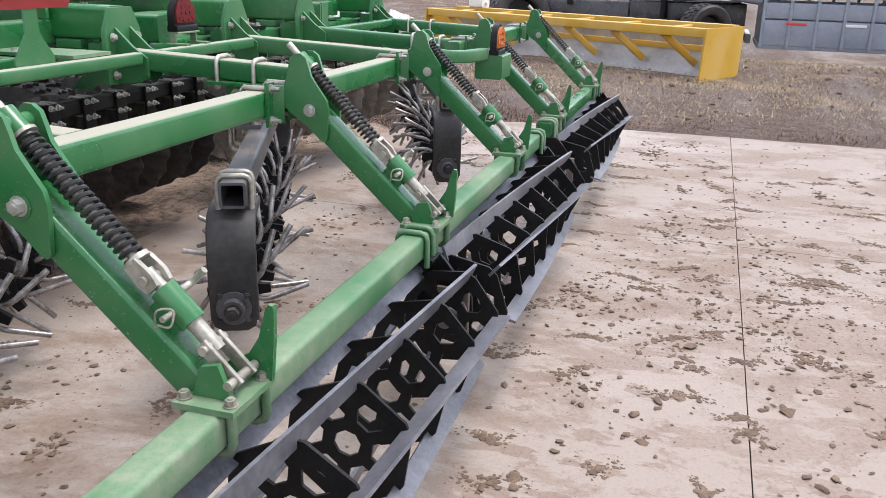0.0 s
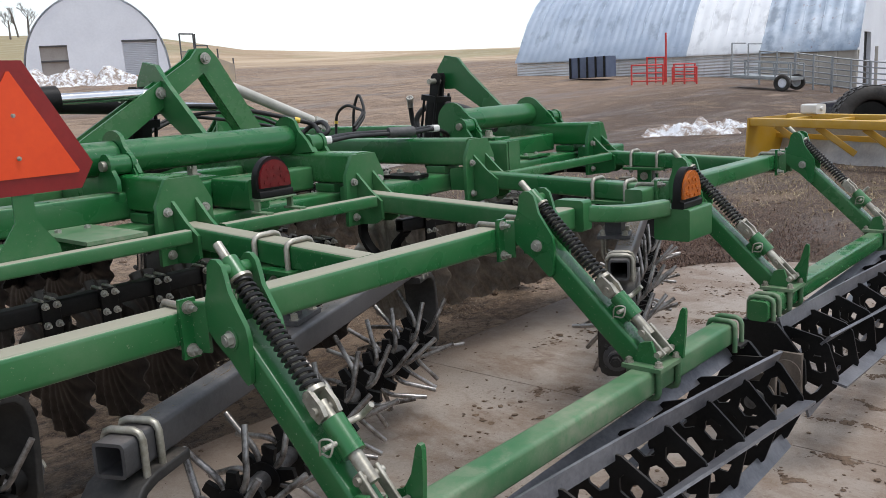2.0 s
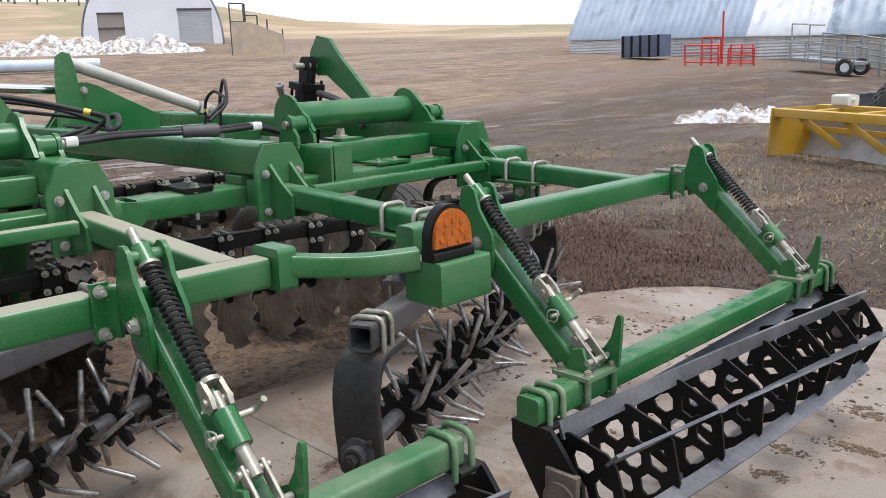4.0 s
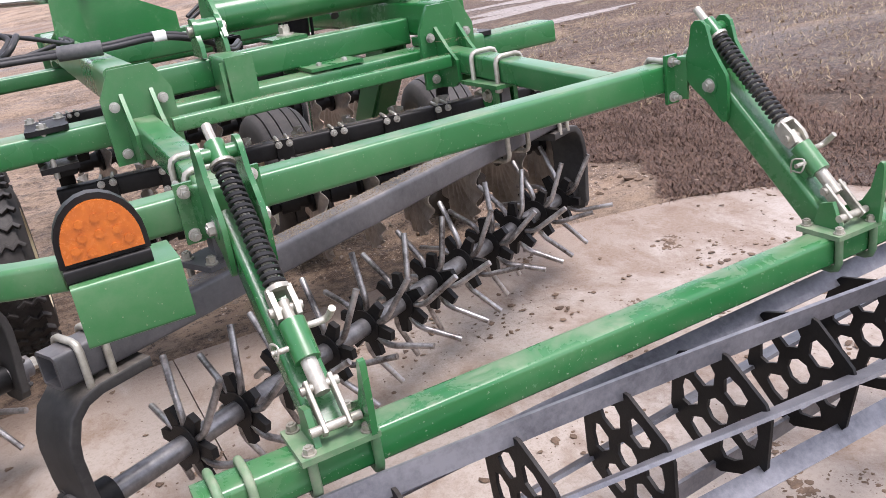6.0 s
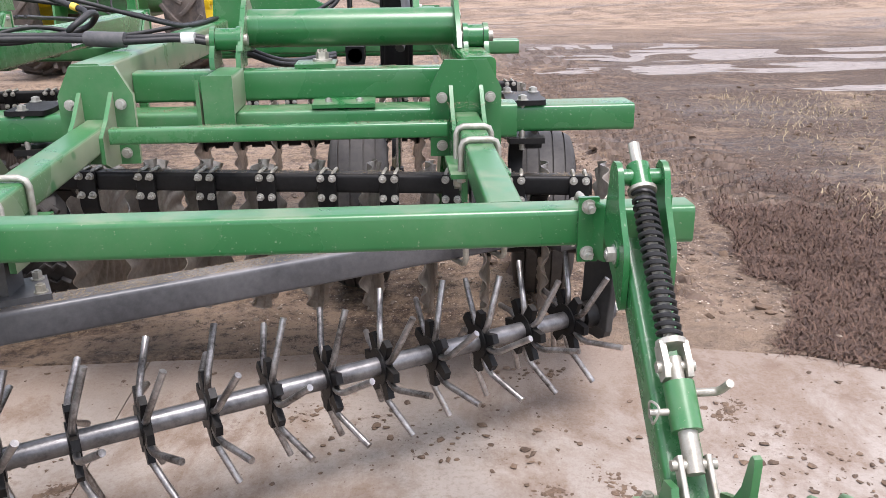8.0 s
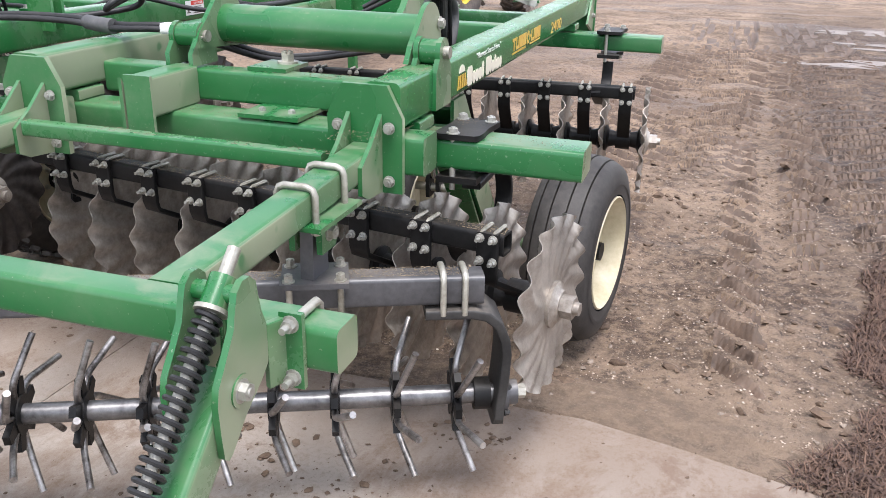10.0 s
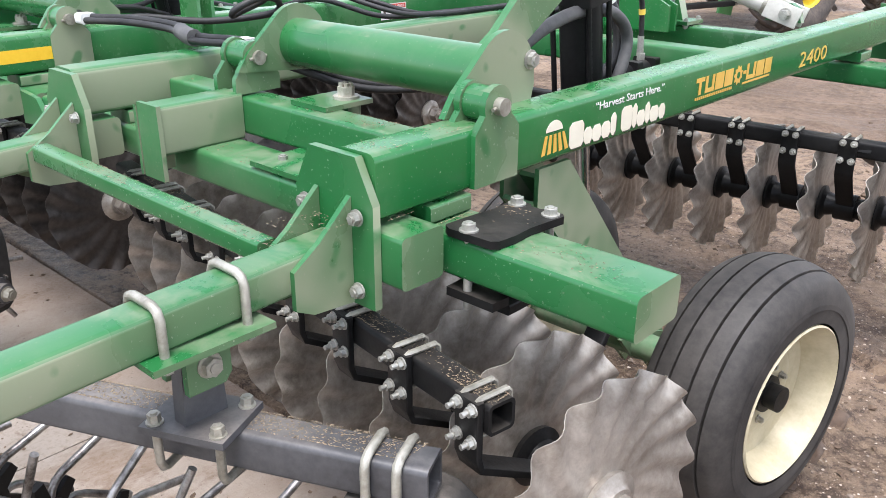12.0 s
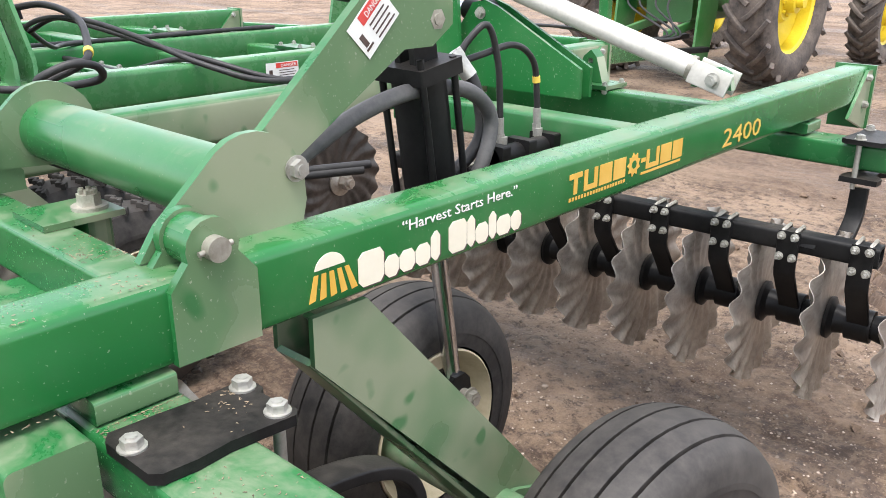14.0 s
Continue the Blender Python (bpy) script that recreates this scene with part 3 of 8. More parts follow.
def rockshaft(t, x0, x1, y=1.58, z=1.235):
    """Lift shaft on lugs with rounded end plates."""
    bm = bmesh.new()
    rod(bm, (x0, y, z), (x1, y, z), 0.064, 28)
    part("rockshaft", bm, GREEN, t, "round lift shaft tube")
    for x, s in ((x0, -1), (x1, 1)):
        bm = bmesh.new()
        out = [(1.351, 1.168), (1.638, 1.145), (1.652, 1.20)] + [(y + 0.100 * math.cos(radians(a)), z + 0.002 + 0.100 * math.sin(radians(a))) for a in range(8, 130, 15)] + [(1.44, 1.262), (1.385, 1.215)]
        plate(bm, out, (x + s * 0.008, 0, 0), (0, 1, 0), (0, 0, 1), 0.016)
        part("end_plate", bm, GREEN, t)
        inner, outer = (x - 0.015, x - 0.10) if s < 0 else (x + 0.03, x + 0.098)
        for c in (inner, outer):
            bm = bmesh.new()
            low = 1.11 if c != outer or s < 0 else 1.04
            lug = [(1.345, low), (1.485, low), (1.485, 1.15)] + [(1.415 + 0.043 * math.cos(radians(a)), 1.20 + 0.043 * math.sin(radians(a))) for a in range(-20, 201, 22)] + [(1.345, 1.15)]
            plate(bm, lug, (c, 0, 0), (0, 1, 0), (0, 0, 1), 0.016)
            part("lug", bm, GREEN, t)
        bm = bmesh.new()
        lo, hi = min(inner, outer), max(inner, outer)
        rod(bm, (lo + 0.009, 1.415, 1.20), (hi - 0.009, 1.415, 1.20), 0.037, 20)
        part("boss", bm, GREEN, t)
        bm = bmesh.new()
        rod(bm, (lo - 0.024, 1.415, 1.20), (hi + 0.026, 1.415, 1.20), 0.0185, 18)
        rod(bm, (hi + 0.015, 1.388, 1.197), (hi + 0.015, 1.442, 1.203), 0.0045, 8)
        part("pin", bm, PIN_STEEL, t, "bare steel pivot pin")
    xm, ym = (x0 + x1) / 2 - 0.105, 1.50
    bm = bmesh.new()
    plate(bm, [(-0.085, -0.11), (0.05, -0.11), (0.05, 0.045), (-0.085, 0.045)], (xm, ym, 1.112), (1, 0, 0), (0, 1, 0), 0.012)
    rod(bm, (xm, ym, 0.98), (xm, ym, 1.107), 0.036, 20)
    part("nut_seat", bm, GREEN, t, "green pad over a vertical sleeve")
    bm = bmesh.new()
    rod(bm, (xm, ym, 1.118), (xm, ym, 1.125), 0.034, 20)
    prism(bm, ring(0.022, 6), (xm, ym, 1.125), (xm, ym, 1.148))
    for k in range(6):
        a = radians(60 * k + 30)
        tube(bm, (xm + 0.014 * math.cos(a), ym + 0.014 * math.sin(a), 1.147), (xm + 0.014 * math.cos(a), ym + 0.014 * math.sin(a), 1.157), 0.008, 0.008, 0.001)
    rod(bm, (xm, ym, 1.14), (xm, ym, 1.153), 0.011, 10)
    part("castle_nut", bm, PIN_STEEL, t, "large castellated steel nut")


centre = frame_section("centre_frame", "green steel centre frame of a tillage implement, dusty", (-2.3, 1.53), (-0.75, 0.60, 1.45), (-0.75, 0.60, 1.47), (-2.4, 1.66))
wing = frame_section("wing_frame", "green steel wing frame of a tillage implement, folded down", (2.02, 3.675), (2.216, 3.306), (2.19, 3.35), (1.70, 3.87))
rockshaft(centre, 0.62, 1.42, 1.52, 1.22)
bm = bmesh.new()
rod(bm, (-0.75, 1.52, 1.22), (0.60, 1.52, 1.22), 0.064, 28)
part("rockshaft", bm, GREEN, centre, "round lift shaft tube")
rockshaft(wing, 2.605, 3.305, 1.55, 1.225)
bolts(wing, [((3.322, 1.633, 1.255), (1, 0, 0))], 0.020, 0.014)

# wing details: post, step plate and clamp plates
bm = bmesh.new()
tube(bm, (2.56, 1.124, 1.055), (2.56, 1.358, 1.055), 0.085, 0.125)
plate(bm, [(-0.046, 0.93), (0.046, 0.93), (0.046, 1.12), (-0.046, 1.12)], (2.56, 1.116, 0), (1, 0, 0), (0, 0, 1), 0.012)
plate(bm, [(1.11, 0.93), (1.20, 0.93), (1.205, 0.99), (1.14, 1.06), (1.11, 1.11)], (2.50, 0, 0), (0, 1, 0), (0, 0, 1), 0.012)
part("post", bm, GREEN, wing)
bm = bmesh.new()
tube(bm, (0.95, 1.12, 1.055), (0.95, 1.358, 1.055), 0.09, 0.115)
part("post", bm, GREEN, centre)
for t, x in ((wing, 2.93), (centre, 0.30)):
    bm = bmesh.new()
    back = 1.21 if t is wing else 0.97
    plate(bm, [(-0.10, back), (0.10, back), (0.10, 1.43), (-0.10, 1.43)], (x, 0, 1.006), (1, 0, 0), (0, 1, 0), 0.012)
    part("step_plate", bm, GREEN if t is wing else GREEN_DUSTY, t)
    bolts(t, [((x + dx, 1.27, 1.008), (0, 0, 1)) for dx in (-0.05, 0.05)], 0.014, 0.012)
for t, x in ((wing, 3.520), (wing, 1.95), (wing, 3.60), (centre, -1.0)):
    y = 1.312 if x != 3.60 else 3.76
    bm = bmesh.new()
    plate(bm, [(-0.070, -0.096), (-0.052, -0.108), (0.048, -0.106), (0.060, -0.094), (0.064, -0.05), (0.060, 0.0), (0.065, 0.05), (0.070, 0.094), (0.060, 0.104), (0.020, 0.106), (0.010, 0.098), (-0.012, 0.098), (-0.022, 0.108), (-0.050, 0.110), (-0.062, 0.098), (-0.060, 0.03), (-0.066, -0.03)], (x, y, 1.004), (1, 0.0, 0), (0.0, 1, 0), 0.016)
    part("clamp_plate", bm, BLACK, t, "chipped black gang clamp plate")
    bm = bmesh.new()
    plate(bm, [(-0.058, -0.105), (0.058, -0.105), (0.060, -0.06), (0.030, -0.02), (0.030, 0.02), (0.060, 0.06), (0.058, 0.105), (-0.058, 0.105), (-0.060, 0.06), (-0.034, 0.0), (-0.060, -0.06)], (x, y, 0.880), (1, 0, 0), (0, 1, 0), 0.018)
    part("lower_clamp_plate", bm, BLACK, t)
    for dx, dy in ((-0.016, -0.091), (0.046, 0.082), (-0.042, 0.088)):
        bolts(t, [((x + dx, y + dy, 1.012), (0, 0, 1))], 0.017, 0.014)
        bm = bmesh.new()
        rod(bm, (x + dx, y + dy, 0.996), (x + dx, y + dy, 0.85), 0.009, 8)
        part("bolt_shank", bm, BOLT_STEEL, t)
# hinge ears between the sections
for y in (1.22, 1.35, 3.70, 3.82):
    bm = bmesh.new()
    plate(bm, [(1.58, 0.89), (1.70, 0.90), (1.74, 0.945), (1.70, 0.99), (1.58, 1.0)], (0, y - 0.02, 0), (1, 0, 0), (0, 0, 1), 0.016)
    part("hinge_ear", bm, GREEN, centre)

# rear tube tail and curved lamp bracket
bm = bmesh.new()
tube(bm, (1.535, 0.125, 0.940), (1.59, 0.125, 0.940), 0.12, 0.11)
part("end_bracket", bm, GREEN, centre)
bm = bmesh.new()
pts = spline([(1.58, 0.09, 0.945), (1.68, 0.05, 0.93), (1.77, -0.01, 0.925), (1.88, -0.075, 0.93)], 6)
bent(bm, pts, 0.055, 0.060)
part("lamp_arm", bm, GREEN, centre, "curved square tube arm")
bm = bmesh.new()
tube(bm, (1.872, -0.100, 0.868), (2.062, -0.100, 0.868), 0.14, 0.118, 0.008)
part("lamp_box", bm, GREEN, centre)


def lamp(name, label, lens_mat, x, y, z, lens_label):
    t = thing(name, label, "lamp")
    bm = bmesh.new()
    tube(bm, (x - 0.075, y, z + 0.013), (x + 0.075, y, z + 0.013), 0.05, 0.026, 0.006)
    half = [(0.078 * math.cos(radians(a)), 0.030 + 0.092 * math.sin(radians(a))) for a in range(0, 181, 15)] + [(-0.078, 0.0), (0.078, 0.0)]
    plate(bm, half, (x, y + 0.004, z + 0.026), (1, 0, 0), (0, 0, 1), 0.03)
    part("housing", bm, BLACK, t)
    bm = bmesh.new()
    half = [(0.068 * math.cos(radians(a)), 0.030 + 0.080 * math.sin(radians(a))) for a in range(0, 181, 12)] + [(-0.068, 0.010), (0.068, 0.010)]
    plate(bm, half, (x, y - 0.016, z + 0.026), (1, 0, 0), (0, 0, 1), 0.014)
    for dx, dz in ((0, 0.05), (-0.03, 0.05), (0.03, 0.05), (-0.045, 0.03), (0.045, 0.03), (0, 0.08), (-0.02, 0.02), (0.02, 0.02), (-0.028, 0.075), (0.028, 0.075)):
        rod(bm, (x + dx, y - 0.022, z + 0.026 + dz), (x + dx, y - 0.026, z + 0.026 + dz), 0.008, 10)
    part("lens", bm, lens_mat, t, lens_label)
    return t


lamp("marker_lamp", "amber marker lamp on a green steel box", AMBER_LENS, 1.945, -0.125, 0.927, "amber ribbed lens")
bm = bmesh.new()
for dx in (-0.075, 0.075):
    tube(bm, (0.94 + dx, 0.945, 1.002), (0.94 + dx, 1.04, 1.002), 0.03, 0.008, 0.002)
    tube(bm, (0.94 + dx, 1.02, 1.003), (0.94 + dx, 1.02, 1.045), 0.03, 0.01, 0.002, (1, 0, 0))
tube(bm, (0.86, 1.02, 1.047), (1.02, 1.02, 1.047), 0.06, 0.008, 0.003)
part("lamp_bracket", bm, GREEN_DUSTY, centre)
lamp("tail_lamp", "dark red tail lamp on a green bracket", RED_LENS, 0.94, 1.02, 1.052, "dark red ribbed lens")

# slow-moving-vehicle triangle on its post
smv = thing("warning_triangle", "orange slow vehicle triangle with dark red border", "sign")


def tri_out(r, cut):
    pts = []
    for k in range(3):
        a = radians(90 + 120 * k)
        c = V((math.cos(a), math.sin(a))) * r
        s = V((-math.sin(a), math.cos(a))) * cut
        pts += [tuple(c - s), tuple(c + s)]
    return pts


bm = bmesh.new()
plate(bm, tri_out(0.225, 0.042), (0.04, 0.975, 1.325), (1, 0, 0), (0, -0.05, 1), 0.003)
part("border", bm, RED_RIM, smv)
bm = bmesh.new()
plate(bm, tri_out(0.195, 0.004), (0.04, 0.9705, 1.325), (1, 0, 0), (0, -0.05, 1), 0.003)
part("face", bm, ORANGE, smv, "fluorescent orange face")
bm = bmesh.new()
plate(bm, [(-0.09, 0.99), (0.09, 0.99), (0.085, 1.02), (0.03, 1.10), (0.025, 1.40), (-0.025, 1.40), (-0.03, 1.10), (-0.085, 1.02)], (0.04, 0.987, 0), (1, 0, 0), (0, 0, 1), 0.008)
part("post", bm, GREEN, smv)
bolts(smv, [((0.04, 0.968, z), (0, -1, 0)) for z in (1.28, 1.40)], 0.006, 0.004)

# ---------------------------------------------------------------- spring arms
MOUNT_Y, MOUNT_Z = -0.390, 0.560      # centre line of the basket tubes


def spring_arm(X):
    t = thing("spring_arm", "green basket arm with black coil spring and steel turnbuckle", "basket arm", "basket arms")
    side = [(0.036, 1.048), (0.032, 1.071), (0.016, 1.085), (-0.004, 1.085), (-0.020, 1.073), (-0.028, 1.050), (-0.036, 1.020), (-0.060, 0.985), (-0.084, 0.952),
            (-0.090, 0.925), (-0.088, 0.88), (-0.084, 0.835), (-0.074, 0.826), (-0.062, 0.832), (-0.020, 0.872), (0.030, 0.905), (0.052, 0.925), (0.056, 0.955), (0.054, 0.990), (0.042, 1.020)]
    for s in (-1, 1):
        bm = bmesh.new()
        plate(bm, side, (X + s * 0.0425, 0, 0), (0, 1, 0), (0, 0, 1), 0.011)
        part("side_plate", bm, GREEN, t)
        bm = bmesh.new()
        plate(bm, [(-0.020, REAR_Z - 0.066), (0.020, REAR_Z - 0.066), (0.020, REAR_Z + 0.066), (-0.020, REAR_Z + 0.066)], (X + s * 0.072, REAR_Y - 0.046, 0), (1, 0, 0), (0, 0, 1), 0.011)
        part("flange", bm, GREEN_SIDE, t)
        bm = bmesh.new()
        tube(bm, (X + s * 0.043, 0.056, REAR_Z), (X + s * 0.058, REAR_Y - 0.048, REAR_Z), 0.012, 0.115, 0.003)
        part("web", bm, GREEN_SIDE, t)
        bm = bmesh.new()
        x, lo, hi, back = X + s * 0.0725, REAR_Z - 0.0475, REAR_Z + 0.0475, REAR_Y + 0.048
        sweep(bm, [(x, 0.07, lo), (x, back - 0.009, lo), (x, back, lo + 0.009), (x, back, hi - 0.009), (x, back - 0.009, hi), (x, 0.07, hi)], 0.0080, 8)
        part("u_bolt", bm, PIN_STEEL, t)
    bolts(t, [((X + s * 0.0725, REAR_Y - 0.0515, REAR_Z + z), (0, -1, 0)) for s in (-1, 1) for z in (-0.0475, 0.0475)], 0.0135, 0.013, shank=0.012)
    bolts(t, [((X + s * 0.048, -0.030, 0.920), (s, 0, 0)) for s in (-1, 1)], 0.0175, 0.015)
    for s in (-1, 1):
        bm = bmesh.new()
        rod(bm, (X + s * 0.047, -0.030, 0.920), (X + s * 0.0505, -0.030, 0.920), 0.026, 18)
        part("washer", bm, GREEN, t)
    # arm tube
    bm = bmesh.new()
    tube(bm, (X, -0.005, 0.925), (X, -0.372, 0.587), 0.070, 0.070, 0.010)
    part("arm", bm, GREEN_SIDE, t)
    # spring, rod and turnbuckle along one line
    a, d = V((X, 0.006, 1.056)), V((0, -0.41, -0.40)).normalized()
    bm = bmesh.new()
    rod(bm, a - d * 0.072, a + d * 0.33, 0.0105, 12)
    part("spring_rod", bm, PIN_STEEL, t)
    bm = bmesh.new()
    rod(bm, a - V((0.040, 0, 0)), a + V((0.040, 0, 0)), 0.0155, 14)
    rod(bm, a - d * 0.024, a + d * 0.026, 0.0215, 16)
    part("spring_boss", bm, GREEN, t)
    bm = bmesh.new()
    _, s, u = axes(d)
    turns, q = 20, []
    for i in range(turns * 10 + 1):
        w = 2 * math.pi * i / 10
        q.append(a + d * (0.036 + 0.284 * i / (turns * 10)) + s * (0.0190 * math.cos(w)) + u * (0.0190 * math.sin(w)))
    sweep(bm, q, 0.0044, 6)
    part("coil_spring", bm, SPRING_STEEL, t, "black coil spring")
    bm = bmesh.new()
    rod(bm, a + d * 0.026, a + d * 0.033, 0.0265, 18)
    part("spring_cup", bm, PIN_STEEL, t)
    bm = bmesh.new()
    rod(bm, a + d * 0.320, a + d * 0.330, 0.0255, 16)
    for e in (-1, 1):
        plate(bm, [(-0.016, -0.01), (0.016, -0.01), (0.020, 0.03), (0.014, 0.052), (-0.014, 0.052), (-0.020, 0.03)], a + d * 0.335 + s * e * 0.019, u, d, 0.010)
    rod(bm, a + d * 0.365 - s * 0.032, a + d * 0.365 + s * 0.032, 0.0095, 12)
    rod(bm, a + d * 0.35, a + d * 0.40, 0.0125, 12)
    part("clevis", bm, PIN_STEEL, t, "cast steel clevis")
    bm = bmesh.new()
    rod(bm, a + d * 0.393, a + d * 0.473, 0.0255, 20)
    tube(bm, a + d * 0.40 - u * 0.025, a + d * 0.466 - u * 0.025, 0.024, 0.040, 0.004, u)
    part("sleeve", bm, GREEN, t, "green painted sleeve")
    bm = bmesh.new()
    rod(bm, a + d * 0.47, a + d * 0.54, 0.0155, 14)
    hk = a + d * 0.41
    sweep(bm, spline([hk - s * 0.024, hk - s * 0.052, hk - s * 0.064 + u * 0.010, hk - s * 0.068 + u * 0.042], 5), 0.0072, 8)
    sweep(bm, [hk + s * 0.022 + d * 0.03, hk + s * 0.056 + d * 0.03], 0.006, 8)
    sweep(bm, spline([hk + s * 0.048 + d * 0.03 - u * 0.022, hk + s * 0.052 + d * 0.048, hk + s * 0.046 + d * 0.03 + u * 0.022, hk + s * 0.052 + d * 0.012, hk + s * 0.048 + d * 0.03 - u * 0.03], 5), 0.0022, 6)
    part("rod_end", bm, PIN_STEEL, t)
    for e in (-1, 1):
        bm = bmesh.new()
        tube(bm, a + d * 0.512 + s * e * 0.023, a + d * 0.612 + s * e * 0.023, 0.009, 0.026, 0.003, u)
        part("link", bm, PIN_STEEL, t)
    for e, reach in ((0.525, 0.036), (0.600, 0.048)):
        bm = bmesh.new()
        rod(bm, a + d * e - s * reach, a + d * e + s * reach, 0.009, 10)
        part("link_pin", bm, PIN_STEEL, t)
    # clamp on the basket tube
    bm = bmesh.new()
    plate(bm, [(-0.080, -0.062), (0.068, -0.062), (0.078, 0.060), (-0.080, 0.060)], (X, MOUNT_Y, 0.602), (1, 0, 0), (0, 1, 0), 0.012)
    part("clamp", bm, GREEN_DUSTY, t)
    horn = [(-0.455, 0.606), (-0.36, 0.606), (-0.365, 0.632), (-0.410, 0.655), (-0.432, 0.69), (-0.448, 0.748), (-0.454, 0.757), (-0.462, 0.755), (-0.465, 0.745), (-0.462, 0.68)]
    for e in (-0.040, 0.056):
        bm = bmesh.new()
        plate(bm, [(-0.43, 0.606), (-0.35, 0.606), (-0.37, 0.665), (-0.405, 0.674)] if e < 0 else horn, (X + e, 0, 0), (0, 1, 0), (0, 0, 1), 0.012)
        part("lug" if e < 0 else "horn", bm, GREEN, t)
    for e in (-0.060, 0.060):
        bm = bmesh.new()
        ubolt(bm, (X + e, MOUNT_Y, 0.522), (0, 1, 0), (0, 0, -1), 0.072, 0.072, 0.0095, 0.015)
        part("u_bolt", bm, GREEN_DUSTY, t)
    bolts(t, [((X + e, MOUNT_Y + yy, 0.608), (0, 0, 1)) for e in (-0.060, 0.05) for yy in (-0.046, 0.046)], 0.012, 0.013, PIN_STEEL)
    return t


for X in (-1.09, 0.055, 1.165, 2.207, 3.530):
    spring_arm(X)

# ---------------------------------------------------------------- rolling baskets
BY, BZ, BR = -0.500, 0.352, 0.185


def basket_plate_mesh():
    bm = bmesh.new()
    out = []
    for k in range(6):
        a = radians(60 * k)
        e, s = V((math.cos(a), math.sin(a))), V((-math.sin(a), math.cos(a)))
        out += [tuple(e * 0.152 - s * 0.018), tuple(e * 0.152 + s * 0.018)]
    holes = [[(0.032 * math.cos(-radians(a)), 0.032 * math.sin(-radians(a))) for a in range(0, 360, 45)]]
    for k in range(6):
        a = radians(60 * k + 30)
        e, s = V((math.cos(a), math.sin(a))), V((-math.sin(a), math.cos(a)))
        holes.append([tuple(e * r + s * w) for r, w in ((0.058, -0.016), (0.058, 0.016), (0.085, 0.034), (0.106, 0.030), (0.112, 0.0), (0.106, -0.030), (0.085, -0.034))][::-1])
    plate(bm, out, (0, 0, 0), (0, 1, 0), (0, 0, 1), 0.008, holes)
    return mesh_of(bm, "spider_plate", BLACK)


PLATE = basket_plate_mesh()


HOUSING = worn("rusty_casting", (0.085, 0.068, 0.055), (0.20, 0.165, 0.135), 0.7, 0.2, 9.0, 60.0)


def basket(x0, x1, tube_x0, tube_x1, hang, twist=42.0):
    mount = thing("basket_mount", "green square tube with black hanger plates for a rolling basket", "basket mount", "basket mounts")
    bm = bmesh.new()
    tube(bm, (tube_x0, MOUNT_Y, MOUNT_Z), (tube_x1, MOUNT_Y, MOUNT_Z), 0.072, 0.072)
    part("cross_tube", bm, GREEN_SIDE if tube_x0 > 1.9 else GREEN_DUSTY, mount)
    for hx, s in hang:
        bm = bmesh.new()
        plate(bm, [(-0.455, 0.522), (-0.330, 0.522), (-0.330, 0.46), (-0.425, 0.315), (-0.455, 0.285), (-0.53, 0.285), (-0.56, 0.315), (-0.555, 0.40), (-0.475, 0.50)], (hx, 0, 0), (0, 1, 0), (0, 0, 1), 0.014)
        tube(bm, (hx - s * 0.07, MOUNT_Y, 0.5175), (hx + s * 0.01, MOUNT_Y, 0.5175), 0.12, 0.012, 0.003)
        part("hanger", bm, BLACK, mount, "black hanger plate")
        bm = bmesh.new()
        rod(bm, (hx - 0.03, BY, BZ), (hx + 0.03, BY, BZ), 0.05, 18)
        tube(bm, (hx - 0.012, BY, BZ - 0.075), (hx - 0.012, BY, BZ + 0.075), 0.10, 0.02, 0.004, (1, 0, 0))
        rod(bm, (hx + 0.03, BY, BZ), (hx + 0.05, BY, BZ), 0.028, 12)
        part("bearing", bm, HOUSING, mount, "rusty cast bearing housing")
        for e in (0.02, 0.075):
            bm = bmesh.new()
            ubolt(bm, (hx - s * e, MOUNT_Y, 0.597), (0, 1, 0), (0, 0, 1), 0.073, 0.073, 0.0085, 0.03)
            part("u_bolt", bm, GREEN_DUSTY, mount)
    t = thing("rolling_basket", "steel bar rolling basket with black cut-out plates", "rolling basket", "rolling baskets")
    k = max(2, int(round((x1 - x0) / 0.235)))
    for i in range(k + 1):
        x = x0 + (x1 - x0) * i / k
        shared("spider_plate", PLATE, t, Matrix.Translation((x, BY, BZ)) @ Matrix.Rotation(radians(twist * i / k + 12), 4, "X"))
    for j in range(6):
        bm = bmesh.new()
        n = 16
        rings = []
        for i in range(n + 1):
            w = radians(60 * j + 12 + twist * i / n)
            e, s = V((0, math.cos(w), math.sin(w))), V((0, -math.sin(w), math.cos(w)))
            c = V((x0 - 0.012 + (x1 - x0 + 0.024) * i / n, BY, BZ))
            rings.append([bm.verts.new(c + e * r + s * h) for r, h in ((0.136, -0.0045), (BR, -0.0045), (BR, 0.0045), (0.136, 0.0045))])
        for ra, rb in zip(rings, rings[1:]):
            for i in range(4):
                bm.faces.new((ra[i], ra[(i + 1) % 4], rb[(i + 1) % 4], rb[i]))
        bm.faces.new(rings[0])
        bm.faces.new(rings[-1][::-1])
        part("bar", bm, BAR_STEEL, t)
    for x in (x0, x1):
        bm = bmesh.new()
        rod(bm, (x - 0.05, BY, BZ), (x + 0.05, BY, BZ), 0.022, 12)
        part("stub_axle", bm, SHAFT_STEEL, t)


basket(-2.05, -0.06, -2.15, 1.68, ((-0.005, 1), (-2.11, -1)))
basket(0.06, 1.66, 1.6795, 1.6805, ((1.715, 1),))
basket(2.02, 3.76, 1.95, 3.83, ((1.965, -1), (3.815, 1)))

# ---------------------------------------------------------------- tine reels


